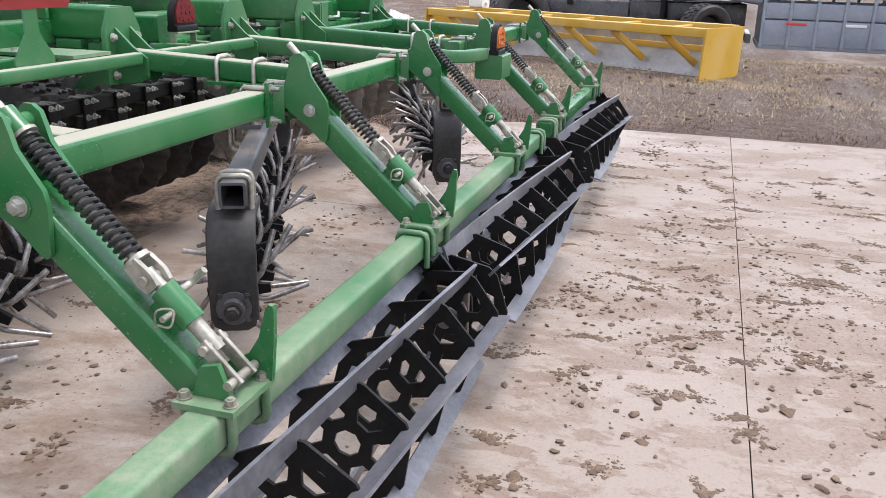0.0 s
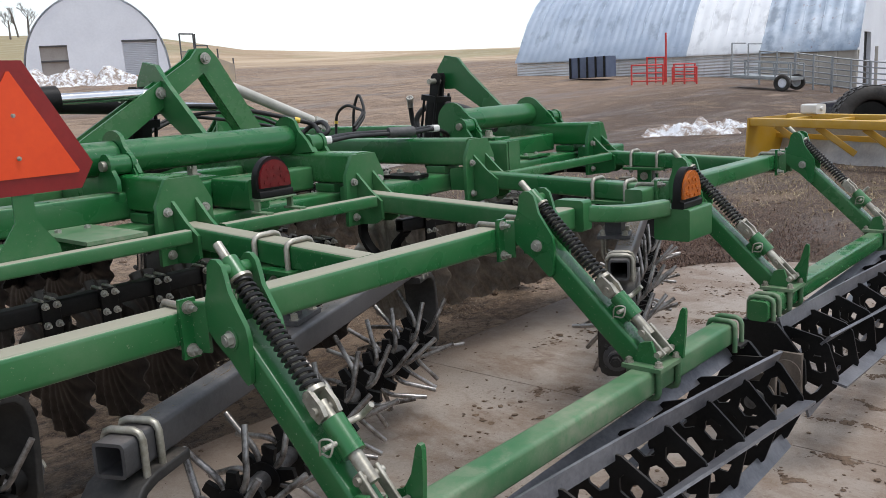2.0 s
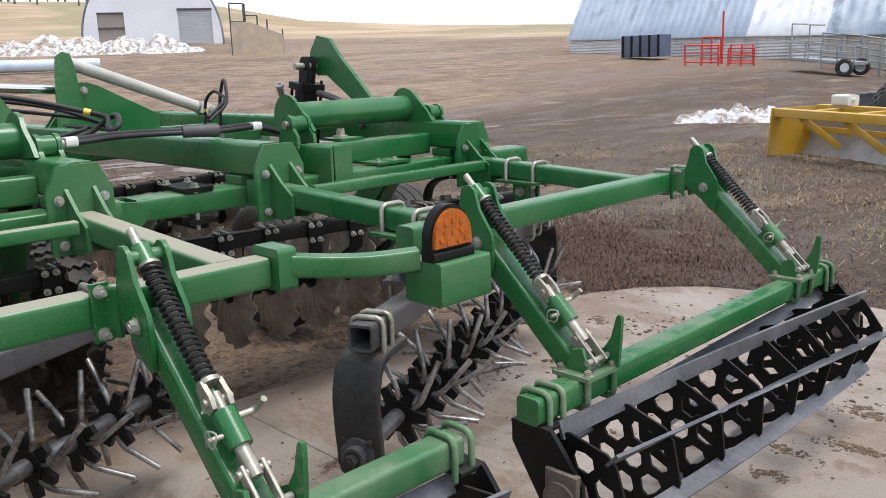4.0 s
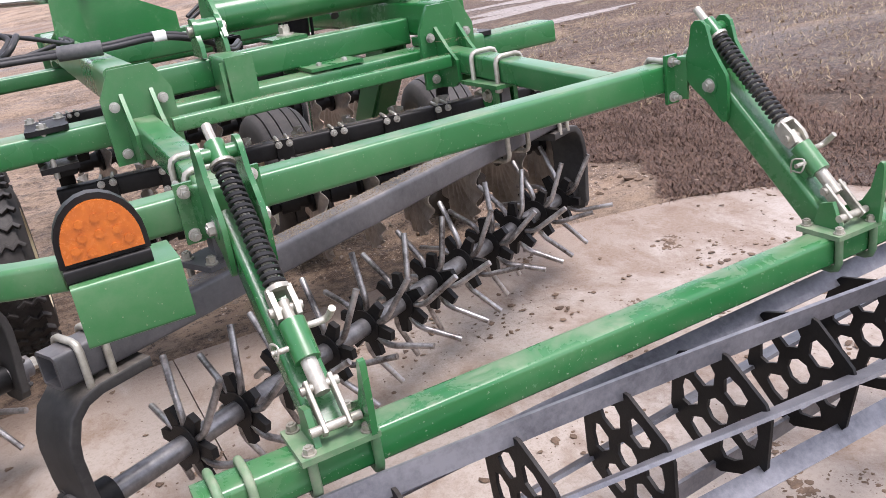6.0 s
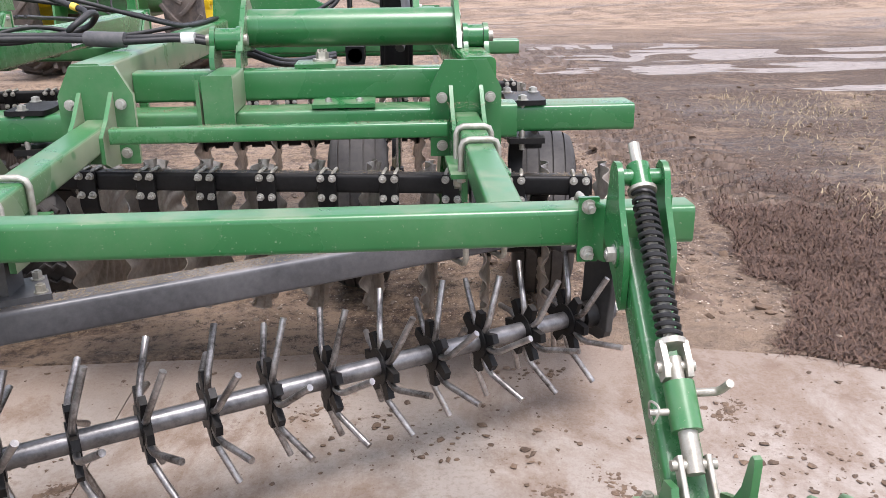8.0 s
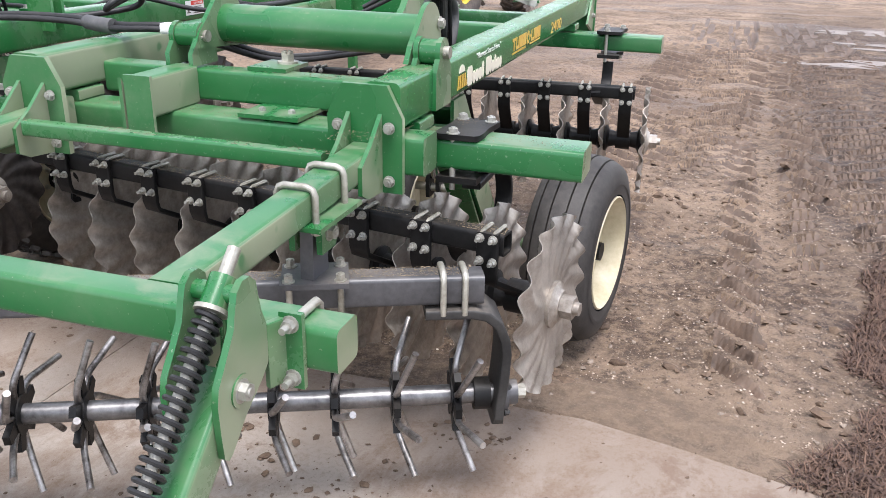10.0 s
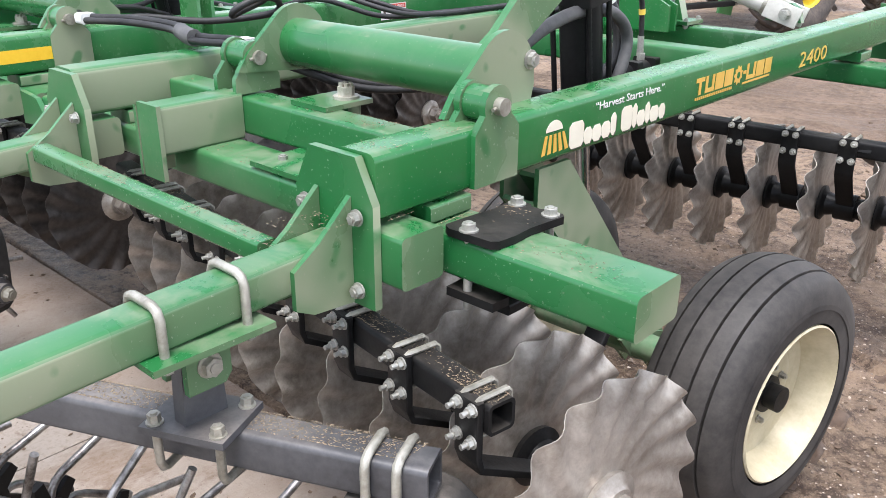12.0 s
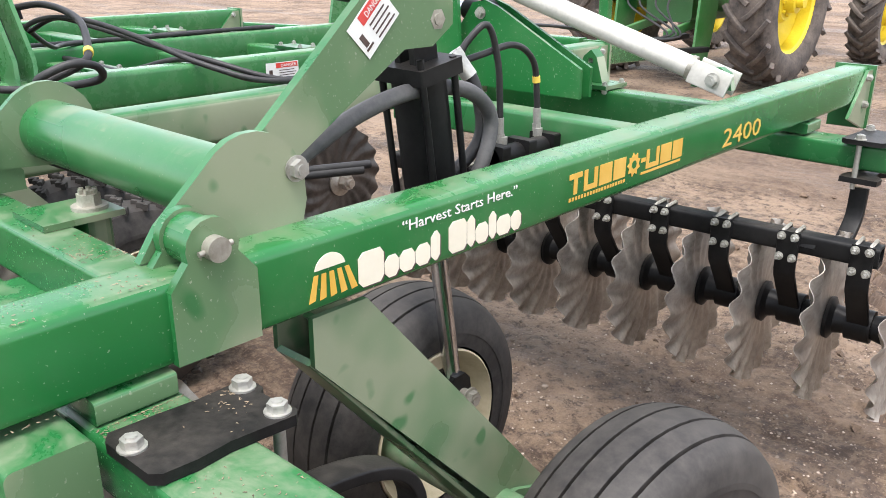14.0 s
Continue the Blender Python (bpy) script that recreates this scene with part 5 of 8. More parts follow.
def lettering(name, words, y, z, width, height, mat, parent, x=FACE, m=None, label=""):
    """Built-in font turned into a thin mesh, fitted to a width and height."""
    cu = bpy.data.curves.new("words", "FONT")
    cu.body, cu.extrude, cu.resolution_u = words, 0.004, 2
    tmp = bpy.data.objects.new("words", cu)
    scene.collection.objects.link(tmp)
    bpy.context.view_layer.update()
    me = bpy.data.meshes.new_from_object(tmp.evaluated_get(bpy.context.evaluated_depsgraph_get()))
    bpy.data.objects.remove(tmp)
    bpy.data.curves.remove(cu)
    xs, ys = [v.co.x for v in me.vertices], [v.co.y for v in me.vertices]
    sx, sy = width / (max(xs) - min(xs)), height / (max(ys) - min(ys))
    basis = m or Matrix(((0, 0, 1, x), (1, 0, 0, y), (0, 1, 0, z), (0, 0, 0, 1)))
    me.transform(basis @ Matrix.Diagonal((sx, sy, 0.15, 1)) @ Matrix.Translation((-min(xs), -min(ys), 0)))
    me.name = name
    me.materials.append(mat)
    ob = new(name, me)
    ob.parent = parent
    if label:
        ob["label"] = label
    return ob


def disc_out(r, a0=0, a1=360, k=24, ry=None):
    return [(r * math.cos(radians(a0 + (a1 - a0) * i / k)), (ry or r) * math.sin(radians(a0 + (a1 - a0) * i / k))) for i in range(k + (0 if a1 - a0 == 360 else 1))]


logo = thing("decal", "field and rising sun emblem with cream block lettering shapes", "decal")
flat("sun", disc_out(0.032, 8, 172, ry=0.028), 1.628, 1.104, DECAL_CREAM, logo, "cream half sun", FACE + 0.0006)
for k in range(5):
    a, b = 1.583 + 0.0225 * k, 1.592 + 0.016 * k
    flat("stripe", [(a, 1.056), (a + 0.013, 1.058), (b + 0.012, 1.100), (b + 0.003, 1.100)], 0, 0, DECAL_GOLD, logo)
y = 1.688
for w, tall in ((0.060, 1), (0.036, 0), (0.040, 0), (0.040, 0), (0.026, 2), (-0.022, 0), (0.052, 1), (0.024, 1), (0.040, 0), (0.024, 2), (0.046, 0), (0.034, 0)):
    if w < 0:
        y -= w
        continue
    h = (0.040, 0.062, 0.056)[tall]
    q = 0.010
    out = [(q, 0), (w - q, 0), (w - 0.002, q), (w - 0.002, h - q), (w - q, h), (q, h), (0.0, h - q), (0.0, q)]
    bm = bmesh.new()
    plate(bm, [(y + 0.004 + a, 1.048 + b) for a, b in out], (FACE - 0.0003, 0, 0), (0, 1, 0), (0, 0, 1), 0.0012)
    part("drop_shadow", bm, DECAL_DARK, logo)
    bm = bmesh.new()
    plate(bm, [(y + a, 1.051 + b) for a, b in out], (FACE + 0.0006, 0, 0), (0, 1, 0), (0, 0, 1), 0.0012)
    part("letter_shape", bm, DECAL_CREAM, logo)
    y += w
slogan = thing("decal", "small white slogan lettering on green paint", "decal")
lettering("words", "\u201cHarvest Starts Here.\u201d", 1.793, 1.125, 0.323, 0.019, WHITE, slogan)
name_plate = thing("decal", "gold product lettering shapes with underline bars", "decal")
y = 2.30
for k, w in enumerate((0.058, 0.062, 0.060, 0.060, 0.062, 0.026, 0.070, 0.062, 0.058)):
    if k == 4:
        flat("cog", [(0.030 * (1.0 if i % 2 else 0.72) * math.cos(radians(20 * i)), 0.030 * (1.0 if i % 2 else 0.72) * math.sin(radians(20 * i))) for i in range(18)], y + 0.030, 1.102, DECAL_GOLD, name_plate)
        flat("cog_hole", disc_out(0.010), y + 0.030, 1.102, GREEN_CLEAN, name_plate, "", FACE + 0.0008)
    elif k == 5:
        flat("dash", box_out(0.020, 0.010), y + 0.002, 1.100, DECAL_GOLD, name_plate)
    elif k == 0:
        flat("letter_shape", [(0, 0.036), (0.018, 0.036), (0.018, 0), (0.032, 0), (0.032, 0.036), (0.05, 0.036), (0.05, 0.048), (0, 0.048)], y, 1.080, DECAL_GOLD, name_plate)
    elif k in (1, 6):
        flat("letter_shape", [(0, 0), (w - 0.008, 0), (w - 0.008, 0.048), (w - 0.022, 0.048), (w - 0.022, 0.012), (0.014, 0.012), (0.014, 0.048), (0, 0.048)], y, 1.080, DECAL_GOLD, name_plate)
    else:
        bm = bmesh.new()
        q = w - 0.008
        plate(bm, [(y, 1.080), (y + q, 1.080), (y + q, 1.128), (y, 1.128)], (FACE, 0, 0), (0, 1, 0), (0, 0, 1), 0.0012)
        part("letter_shape", bm, DECAL_GOLD, name_plate)
    y += w
for k in range(20):
    flat("tick", box_out(0.007, 0.008), 2.302 + 0.0118 * k, 1.066, DECAL_GOLD, name_plate)
flat("underline", box_out(0.20, 0.006), 2.605, 1.069, DECAL_GOLD, name_plate)
number = thing("decal", "gold model number on green paint", "decal")
lettering("words", "2400", 3.055, 1.060, 0.25, 0.052, DECAL_GOLD, number)


def danger(o, ex, ey, w, h, group="warning stickers"):
    """White safety sticker with a red head, a pictogram and bars of small print."""
    t = thing("safety_sticker", "white safety sticker with a red danger heading", "sticker", group)
    ex, ey = V(ex).normalized(), V(ey).normalized()
    nz = ex.cross(ey)
    o = V(o)

    def patch(name, x, y, pw, ph, mat, lift):
        bm = bmesh.new()
        plate(bm, [(x, y), (x + pw, y), (x + pw, y + ph), (x, y + ph)], o + nz * lift, ex, ey, 0.0008)
        part(name, bm, mat, t)

    patch("backing", 0, 0, w, h, WHITE, 0.0005)
    patch("heading", w * 0.30, h * 0.68, w * 0.67, h * 0.28, DECAL_RED, 0.0011)
    m = Matrix.Translation(o + nz * 0.0016 + ex * w * 0.45 + ey * h * 0.73) @ Matrix((ex, ey, nz)).transposed().to_4x4()
    lettering("words", "DANGER", 0, 0, w * 0.48, h * 0.16, WHITE, t, m=m)
    for k in range(4):
        patch("print_line", w * 0.40, h * (0.10 + 0.14 * k), w * (0.52 - 0.06 * (k % 2)), h * 0.045, DECAL_DARK, 0.0012)
    patch("pictogram", w * 0.09, h * 0.26, w * 0.10, h * 0.34, DECAL_DARK, 0.0012)
    patch("pictogram", w * 0.06, h * 0.16, w * 0.20, h * 0.06, DECAL_DARK, 0.0012)


danger((1.5215, 2.882, 1.062), (0, 1, 0), (0, 0, 1), 0.165, 0.072)
bm = bmesh.new()
plate(bm, [(1.17, 1.075), (1.40, 1.075), (1.40, 1.118), (1.17, 1.118)], (1.5212, 0, 0), (0, 1, 0), (0, 0, 1), 0.001)
tagged(part("reflector_strip", bm, worn("amber_strip", (0.75, 0.42, 0.02), (0.85, 0.52, 0.04), 0.35)), "amber yellow reflector strip on the green beam", "reflector")
danger((3.1955, 1.915, 1.39), (0, 0.707, 0.707), (0, -0.707, 0.707), 0.112, 0.078)

# ---------------------------------------------------------------- wing: fold link, hoses, valve
STRUT = worn("pale_grey_paint", (0.40, 0.385, 0.34), (0.56, 0.54, 0.49), 0.45, 0.0, 5.0, 60.0)
link = thing("fold_strut", "pale grey round fold strut with a bolted clevis", "strut")
a, b = V((3.215, 3.385, 1.195)), V((2.246, 3.214, 1.528))
d = (b - a).normalized()
bm = bmesh.new()
rod(bm, a + d * 0.10, b, 0.036, 24)
part("tube", bm, STRUT, link)
bm = bmesh.new()
plate(bm, [(2.16, 1.10), (2.33, 1.10), (2.30, 1.48), (2.28, 1.56), (2.24, 1.575), (2.20, 1.55), (2.19, 1.48)], (0, 3.17, 0), (1, 0, 0), (0, 0, 1), 0.016)
part("strut_mast", bm, GREEN_CLEAN, wing)
bm = bmesh.new()
rod(bm, a + d * 0.055, a + d * 0.115, 0.029, 18)
rod(bm, a + d * 0.085, a + d * 0.10, 0.040, 20)
part("collar", bm, PIN_STEEL, link)
bm = bmesh.new()
for s in (-0.03, 0.03):
    tube(bm, a - d * 0.05 + V((0, s, 0)), a + d * 0.08 + V((0, s, 0)), 0.016, 0.075, 0.004, (0, 0, 1))
part("clevis", bm, STRUT, link, "pale grey clevis")
bolts(link, [(a + V((0.0, -0.040, 0.0)), (0, -1, 0)), (a + V((0, 0.040, 0)), (0, 1, 0))], 0.022, 0.02)
bm = bmesh.new()
plate(bm, [(3.13, 1.166), (3.27, 1.166), (3.255, 1.215), (3.225, 1.235), (3.195, 1.23), (3.16, 1.20)], (0, a.y, 0), (1, 0, 0), (0, 0, 1), 0.03)
part("strut_lug", bm, GREEN, wing)
# lateral tube, holed ear and sloping fold lug
bm = bmesh.new()
tube(bm, (2.242, 3.47, 1.05), (3.298, 3.47, 1.05), 0.10, 0.11)
part("cross_tube", bm, GREEN_CLEAN, wing)
bm = bmesh.new()
plate(bm, [(2.60, 3.40), (2.80, 3.40), (2.80, 3.54), (2.60, 3.54)], (0, 0, 1.117), (1, 0, 0), (0, 1, 0), 0.014)
plate(bm, [(2.645, 1.125), (2.755, 1.125), (2.725, 1.215), (2.70, 1.24), (2.67, 1.215)], (0, 3.47, 0), (1, 0, 0), (0, 0, 1), 0.05, [[(2.70 + 0.011 * math.cos(radians(-45 * i)), 1.20 + 0.011 * math.sin(radians(-45 * i))) for i in range(8)]])
part("ear", bm, GREEN, wing, "holed ear on a bolted pad")
bolts(wing, [((2.70 + sx * 0.085, 3.47 + sy * 0.055, 1.110), (0, 0, -1)) for sx in (-1, 1) for sy in (-1, 1)], 0.012, 0.012)
bolts(wing, [((2.70 + sx * 0.085, 3.47 + sy * 0.055, 1.124), (0, 0, 1)) for sx in (-1, 1) for sy in (-1, 1)], 0.012, 0.010)
for yy in (3.24, 3.30):
    bm = bmesh.new()
    plate(bm, [(2.145, 1.10), (2.80, 1.10), (2.80, 1.20), (2.44, 1.385), (2.38, 1.405), (2.32, 1.395), (2.29, 1.35), (2.145, 1.168)], (0, yy, 0), (1, 0, 0), (0, 0, 1), 0.014)
    part("fold_lug", bm, GREEN_CLEAN, wing, "sloping fold lug plate")
fold = thing("fold_cylinder", "black fold cylinder with a bright chromed rod", "cylinder")
fa, fb = V((2.36, 3.27, 1.36)), V((0.95, 3.27, 1.46))
fd = (fb - fa).normalized()
bm = bmesh.new()
rod(bm, fa + fd * 0.05, fa + fd * 0.60, 0.027, 18)
part("rod", bm, CHROME, fold, "chromed piston rod")
bm = bmesh.new()
rod(bm, fa + fd * 0.58, fb, 0.055, 24)
rod(bm, fa + fd * 0.56, fa + fd * 0.62, 0.066, 24)
part("barrel", bm, BLACK, fold)
bm = bmesh.new()
rod(bm, fa - V((0, 0.022, 0)), fa + V((0, 0.022, 0)), 0.045, 18)
rod(bm, fa + fd * 0.03, fa + fd * 0.10, 0.036, 18)
part("rod_eye", bm, BLACK, fold)
bolts(fold, [(fa - V((0, 0.038, 0)), (0, -1, 0))], 0.02, 0.016)


def hose(name, ctrl, r=0.0125, label="black rubber hydraulic hose", bands=(), ferrules=(False, False), mat=None):
    t = thing(name, label, "hose", "hydraulic hoses")
    pts = spline(ctrl, 8)
    bm = bmesh.new()
    sweep(bm, pts, r, 10)
    part("tube", bm, mat or HOSE, t)
    for f, m, lab in bands:
        i = int(f * (len(pts) - 3))
        bm = bmesh.new()
        rod(bm, pts[i], pts[i + 1] + (pts[i + 1] - pts[i]) * 0.3, r * 1.25, 12)
        part("band", bm, m, t, lab)
    for on, e, q in ((ferrules[0], pts[0], pts[1]), (ferrules[1], pts[-1], pts[-2])):
        if on:
            u = (q - e).normalized()
            bm = bmesh.new()
            rod(bm, e, e + u * 0.022, r * 1.5, 6)
            rod(bm, e + u * 0.022, e + u * 0.07, r * 1.22, 12)
            part("ferrule", bm, BOLT_STEEL, t, "crimped steel ferrule")
    return t


HOSE_GREY = worn("hose_sheath", (0.05, 0.05, 0.052), (0.12, 0.115, 0.11), 0.6, 0.0, 9.0, 70.0)
hose("hose", [(3.12, 1.66, 1.14), (3.15, 1.79, 1.226), (3.15, 1.93, 1.281), (3.15, 2.09, 1.307), (3.15, 2.25, 1.287), (3.15, 2.334, 1.212), (3.15, 2.30, 1.10), (3.12, 2.24, 1.0)], 0.018, "thick grey sheathed hydraulic hose in an arch", mat=HOSE_GREY)
hose("hose", [(3.06, 2.30, 1.36), (3.10, 2.335, 1.28), (3.12, 2.33, 1.16), (3.10, 2.22, 1.06)], 0.016, ferrules=(True, False))
band = worn("hose_band", (0.72, 0.50, 0.06), (0.80, 0.58, 0.10), 0.5)
hose("hose", [(2.90, 2.686, 1.06), (2.90, 2.68, 1.18), (2.90, 2.664, 1.30), (2.90, 2.617, 1.39), (2.88, 2.56, 1.35), (2.84, 2.51, 1.26), (2.7, 2.45, 1.18)], 0.0095, ferrules=(True, False))
hose("hose", [(2.90, 2.861, 1.066), (2.90, 2.855, 1.17), (2.90, 2.83, 1.275), (2.90, 2.738, 1.328), (2.88, 2.62, 1.31), (2.84, 2.52, 1.28), (2.7, 2.46, 1.2)], 0.0095, bands=((0.25, band, "yellow band"),), ferrules=(True, False))
valve = thing("hydraulic_valve", "small black hydraulic valve with a worn label", "valve")
bm = bmesh.new()
rod(bm, (2.92, 2.62, 1.02), (2.92, 2.88, 1.02), 0.034, 18)
for yy in (2.62, 2.74, 2.86):
    tube(bm, (2.92, yy, 1.02), (2.92, yy + 0.035, 1.02), 0.09, 0.085, 0.006)
rod(bm, (2.92, 2.88, 1.02), (2.92, 3.0, 1.02), 0.015, 12)
part("body", bm, BLACK, valve)
bm = bmesh.new()
rod(bm, (2.92, 3.0, 1.0), (2.92, 3.0, 1.04), 0.038, 18)
part("rod_end", bm, BLACK, valve)
bolts(valve, [((2.92, 3.0, 1.04), (0, 0, 1))], 0.018, 0.012)
for yy in (2.69, 2.86):
    bm = bmesh.new()
    prism(bm, ring(0.016, 6), (2.905, yy, 1.05), (2.905, yy, 1.075))
    part("fitting", bm, BOLT_STEEL, valve)

# hoses from the centre to the wing, in a sleeve with white ties
main = [(1.06, 2.06, 1.10), (1.20, 1.80, 1.17), (1.40, 1.50, 1.195), (1.58, 1.44, 1.200), (1.78, 1.50, 1.205), (1.98, 1.53, 1.200), (2.20, 1.47, 1.195), (2.40, 1.51, 1.195), (2.56, 1.56, 1.15), (2.70, 1.75, 1.08), (2.85, 2.2, 1.06)]
for k in range(2):
    hose("hose", [(x, y + 0.024 * k, z + 0.010 * k) for x, y, z in main], 0.011, "black hydraulic hose crossing to the wing")
sleeve = thing("hose_sleeve", "black wrapped sleeve round a pair of hoses", "sleeve", "hose sleeves")
pts = spline([(x, y + 0.012, z + 0.005) for x, y, z in main[4:8]], 8)
bm = bmesh.new()
sweep(bm, pts[11:17], 0.026, 12)
part("wrap", bm, HOSE_GREY, sleeve)
for p in (main[3], main[7]):
    clip = thing("hose_clip", "white plastic tie round the hydraulic hoses", "clip", "hose clips")
    bm = bmesh.new()
    tube(bm, V(p) + V((-0.022, 0.012, 0.005)), V(p) + V((0.022, 0.012, 0.005)), 0.058, 0.036, 0.012)
    part("band", bm, WHITE, clip)
hose("hose", [(1.06, 2.08, 1.36), (1.30, 2.12, 1.39), (1.60, 2.10, 1.36), (1.86, 2.0, 1.29), (1.93, 1.94, 1.26), (1.90, 1.86, 1.222), (1.90, 1.82, 1.210), (1.93, 1.82, 1.235), (1.96, 1.90, 1.268), (1.95, 1.98, 1.250), (1.88, 2.0, 1.20), (1.70, 1.85, 1.17), (1.52, 1.72, 1.18), (1.46, 1.66, 1.178)], 0.012, "black hydraulic hose in a loop", bands=((0.24, band, "yellow band"),))
for k in range(2):
    hose("hose", [(1.08, 2.10 + 0.05 * k, 1.28), (1.28, 2.12 + 0.05 * k, 1.34), (1.52, 2.15 + 0.05 * k, 1.35 - 0.03 * k), (1.78, 2.20 + 0.05 * k, 1.31 - 0.03 * k), (2.0, 2.28 + 0.05 * k, 1.24), (2.15, 2.42 + 0.05 * k, 1.185), (2.18 + 0.02 * k, 2.65, 1.176), (2.18 + 0.02 * k, 3.1, 1.176)], 0.009, "thin black hydraulic hose in an arch")
hose("hose", [(0.25, 1.75, 1.115), (0.6, 1.72, 1.18), (0.82, 1.80, 1.14), (1.0, 1.95, 1.16), (1.06, 2.08, 1.22)], 0.011)
hose("hose", [(-0.6, 2.42, 1.118), (-0.2, 2.36, 1.118), (0.3, 2.42, 1.118), (0.8, 2.46, 1.118), (1.2, 2.44, 1.118), (1.47, 2.55, 1.178), (1.80, 2.62, 1.13), (2.1, 2.70, 1.165), (2.2, 2.85, 1.178)], 0.011)
hose("hose", [(0.58, 3.6, 1.176), (0.62, 3.0, 1.176), (0.60, 2.4, 1.176), (0.75, 2.1, 1.20), (1.0, 2.1, 1.36)], 0.010)
hose("hose", [(0.62, 3.6, 1.176), (0.58, 3.0, 1.176), (0.64, 2.5, 1.176), (0.9, 2.3, 1.2), (1.06, 2.14, 1.30)], 0.010)

# ---------------------------------------------------------------- centre: mast linkage, extra tubes, hitch
for dx in (-0.03, 0.03):
    bm = bmesh.new()
    plate(bm, [(1.21, 1.60), (1.25, 1.645), (1.31, 1.645), (1.345, 1.61), (1.58, 1.24), (1.58, 1.10), (1.46, 1.10), (1.46, 1.24), (1.27, 1.535), (0.74, 1.19), (0.70, 1.10), (0.56, 1.10), (0.58, 1.20), (0.66, 1.28)], (0, 1.92 + dx, 0), (1, 0, 0), (0, 0, 1), 0.014)
    part("mast_plate", bm, GREEN_CLEAN, centre, "bent linkage plate")
bolts(centre, [((1.28, 1.876, 1.60), (0, -1, 0)), ((1.04, 1.876, 1.455), (0, -1, 0))], 0.024, 0.018)
rodcyl = thing("fold_cylinder", "black fold cylinder with a bright chromed rod", "cylinder")
bm = bmesh.new()
rod(bm, (1.03, 1.92, 1.455), (0.56, 1.92, 1.448), 0.024, 16)
part("rod", bm, CHROME, rodcyl)
bm = bmesh.new()
rod(bm, (0.58, 1.92, 1.448), (-0.5, 1.92, 1.43), 0.045, 20)
rod(bm, (0.53, 1.92, 1.447), (0.60, 1.92, 1.449), 0.055, 20)
part("barrel", bm, BLACK, rodcyl)
for y, z, x0, x1 in ((2.42, 1.055, -0.70, 1.42), (3.45, 1.055, -0.70, 1.42), (1.92, 1.05, -0.70, 1.42)):
    bm = bmesh.new()
    tube(bm, (x0, y, z), (x1, y, z), 0.10, 0.10)
    part("cross_tube", bm, GREEN_CLEAN, centre)
for x, y in ((0.02, 2.42), (1.05, 2.42), (1.0, 3.45), (-0.2, 3.45)):
    bm = bmesh.new()
    plate(bm, [(-0.10, -0.06), (0.10, -0.06), (0.10, 0.06), (-0.10, 0.06)], (x, y, 1.112), (1, 0, 0), (0, 1, 0), 0.014)
    part("pad", bm, GREEN, centre)
    bolts(centre, [((x + sx * 0.075, y + sy * 0.04, 1.119), (0, 0, 1)) for sx in (-1, 1) for sy in (-1, 1)], 0.012, 0.012)
hitch = thing("hitch_frame", "green steel drawbar frame between implement and tractor", "hitch")
for a, b in (((-0.75, 4.31, 1.0), (0.0, 8.2, 0.62)), ((1.47, 4.31, 1.0), (0.25, 8.2, 0.62)), ((0.60, 4.31, 1.0), (0.14, 8.2, 0.64))):
    bm = bmesh.new()
    tube(bm, a, b, 0.11, 0.15)
    part("drawbar_tube", bm, GREEN_CLEAN, hitch)
bm = bmesh.new()
tube(bm, (-0.46, 5.9, 0.93), (1.05, 5.9, 0.93), 0.10, 0.10)
part("cross_tube", bm, GREEN_CLEAN, hitch)
bm = bmesh.new()
tube(bm, (0.12, 8.1, 0.58), (0.10, 9.8, 0.50), 0.10, 0.06)
part("tongue", bm, BLACK, hitch)
bm = bmesh.new()
plate(bm, [(4.0, 1.17), (4.5, 1.17), (4.45, 1.40), (4.30, 1.62), (4.18, 1.62), (4.05, 1.40)], (0.60, 0, 0), (0, 1, 0), (0, 0, 1), 0.02)
part("mast", bm, GREEN_CLEAN, hitch)
jack = thing("jack_stand", "green parking jack on the drawbar", "jack")
bm = bmesh.new()
tube(bm, (0.78, 6.6, 0.10), (0.78, 6.6, 1.25), 0.08, 0.08, up=(0, 1, 0))
part("leg", bm, GREEN_CLEAN, jack)
bm = bmesh.new()
tube(bm, (0.70, 6.6, 0.012), (0.86, 6.6, 0.012), 0.16, 0.02, 0.004)
tube(bm, (0.78, 6.6, 0.02), (0.78, 6.6, 0.12), 0.05, 0.05, up=(0, 1, 0))
part("foot", bm, BLACK, jack)

# ---------------------------------------------------------------- tractor
TRACTOR_GREEN = paint("tractor_green", (0.018, 0.145, 0.030), 0.30, 0.45)
MUDDY = worn("muddy_rubber", (0.035, 0.030, 0.028), (0.15, 0.12, 0.098), 0.85, 0.0, 5.0, 26.0, 0.004)
tractor = thing("tractor", "green tractor with yellow rims and muddy lugged tyres", "tractor")


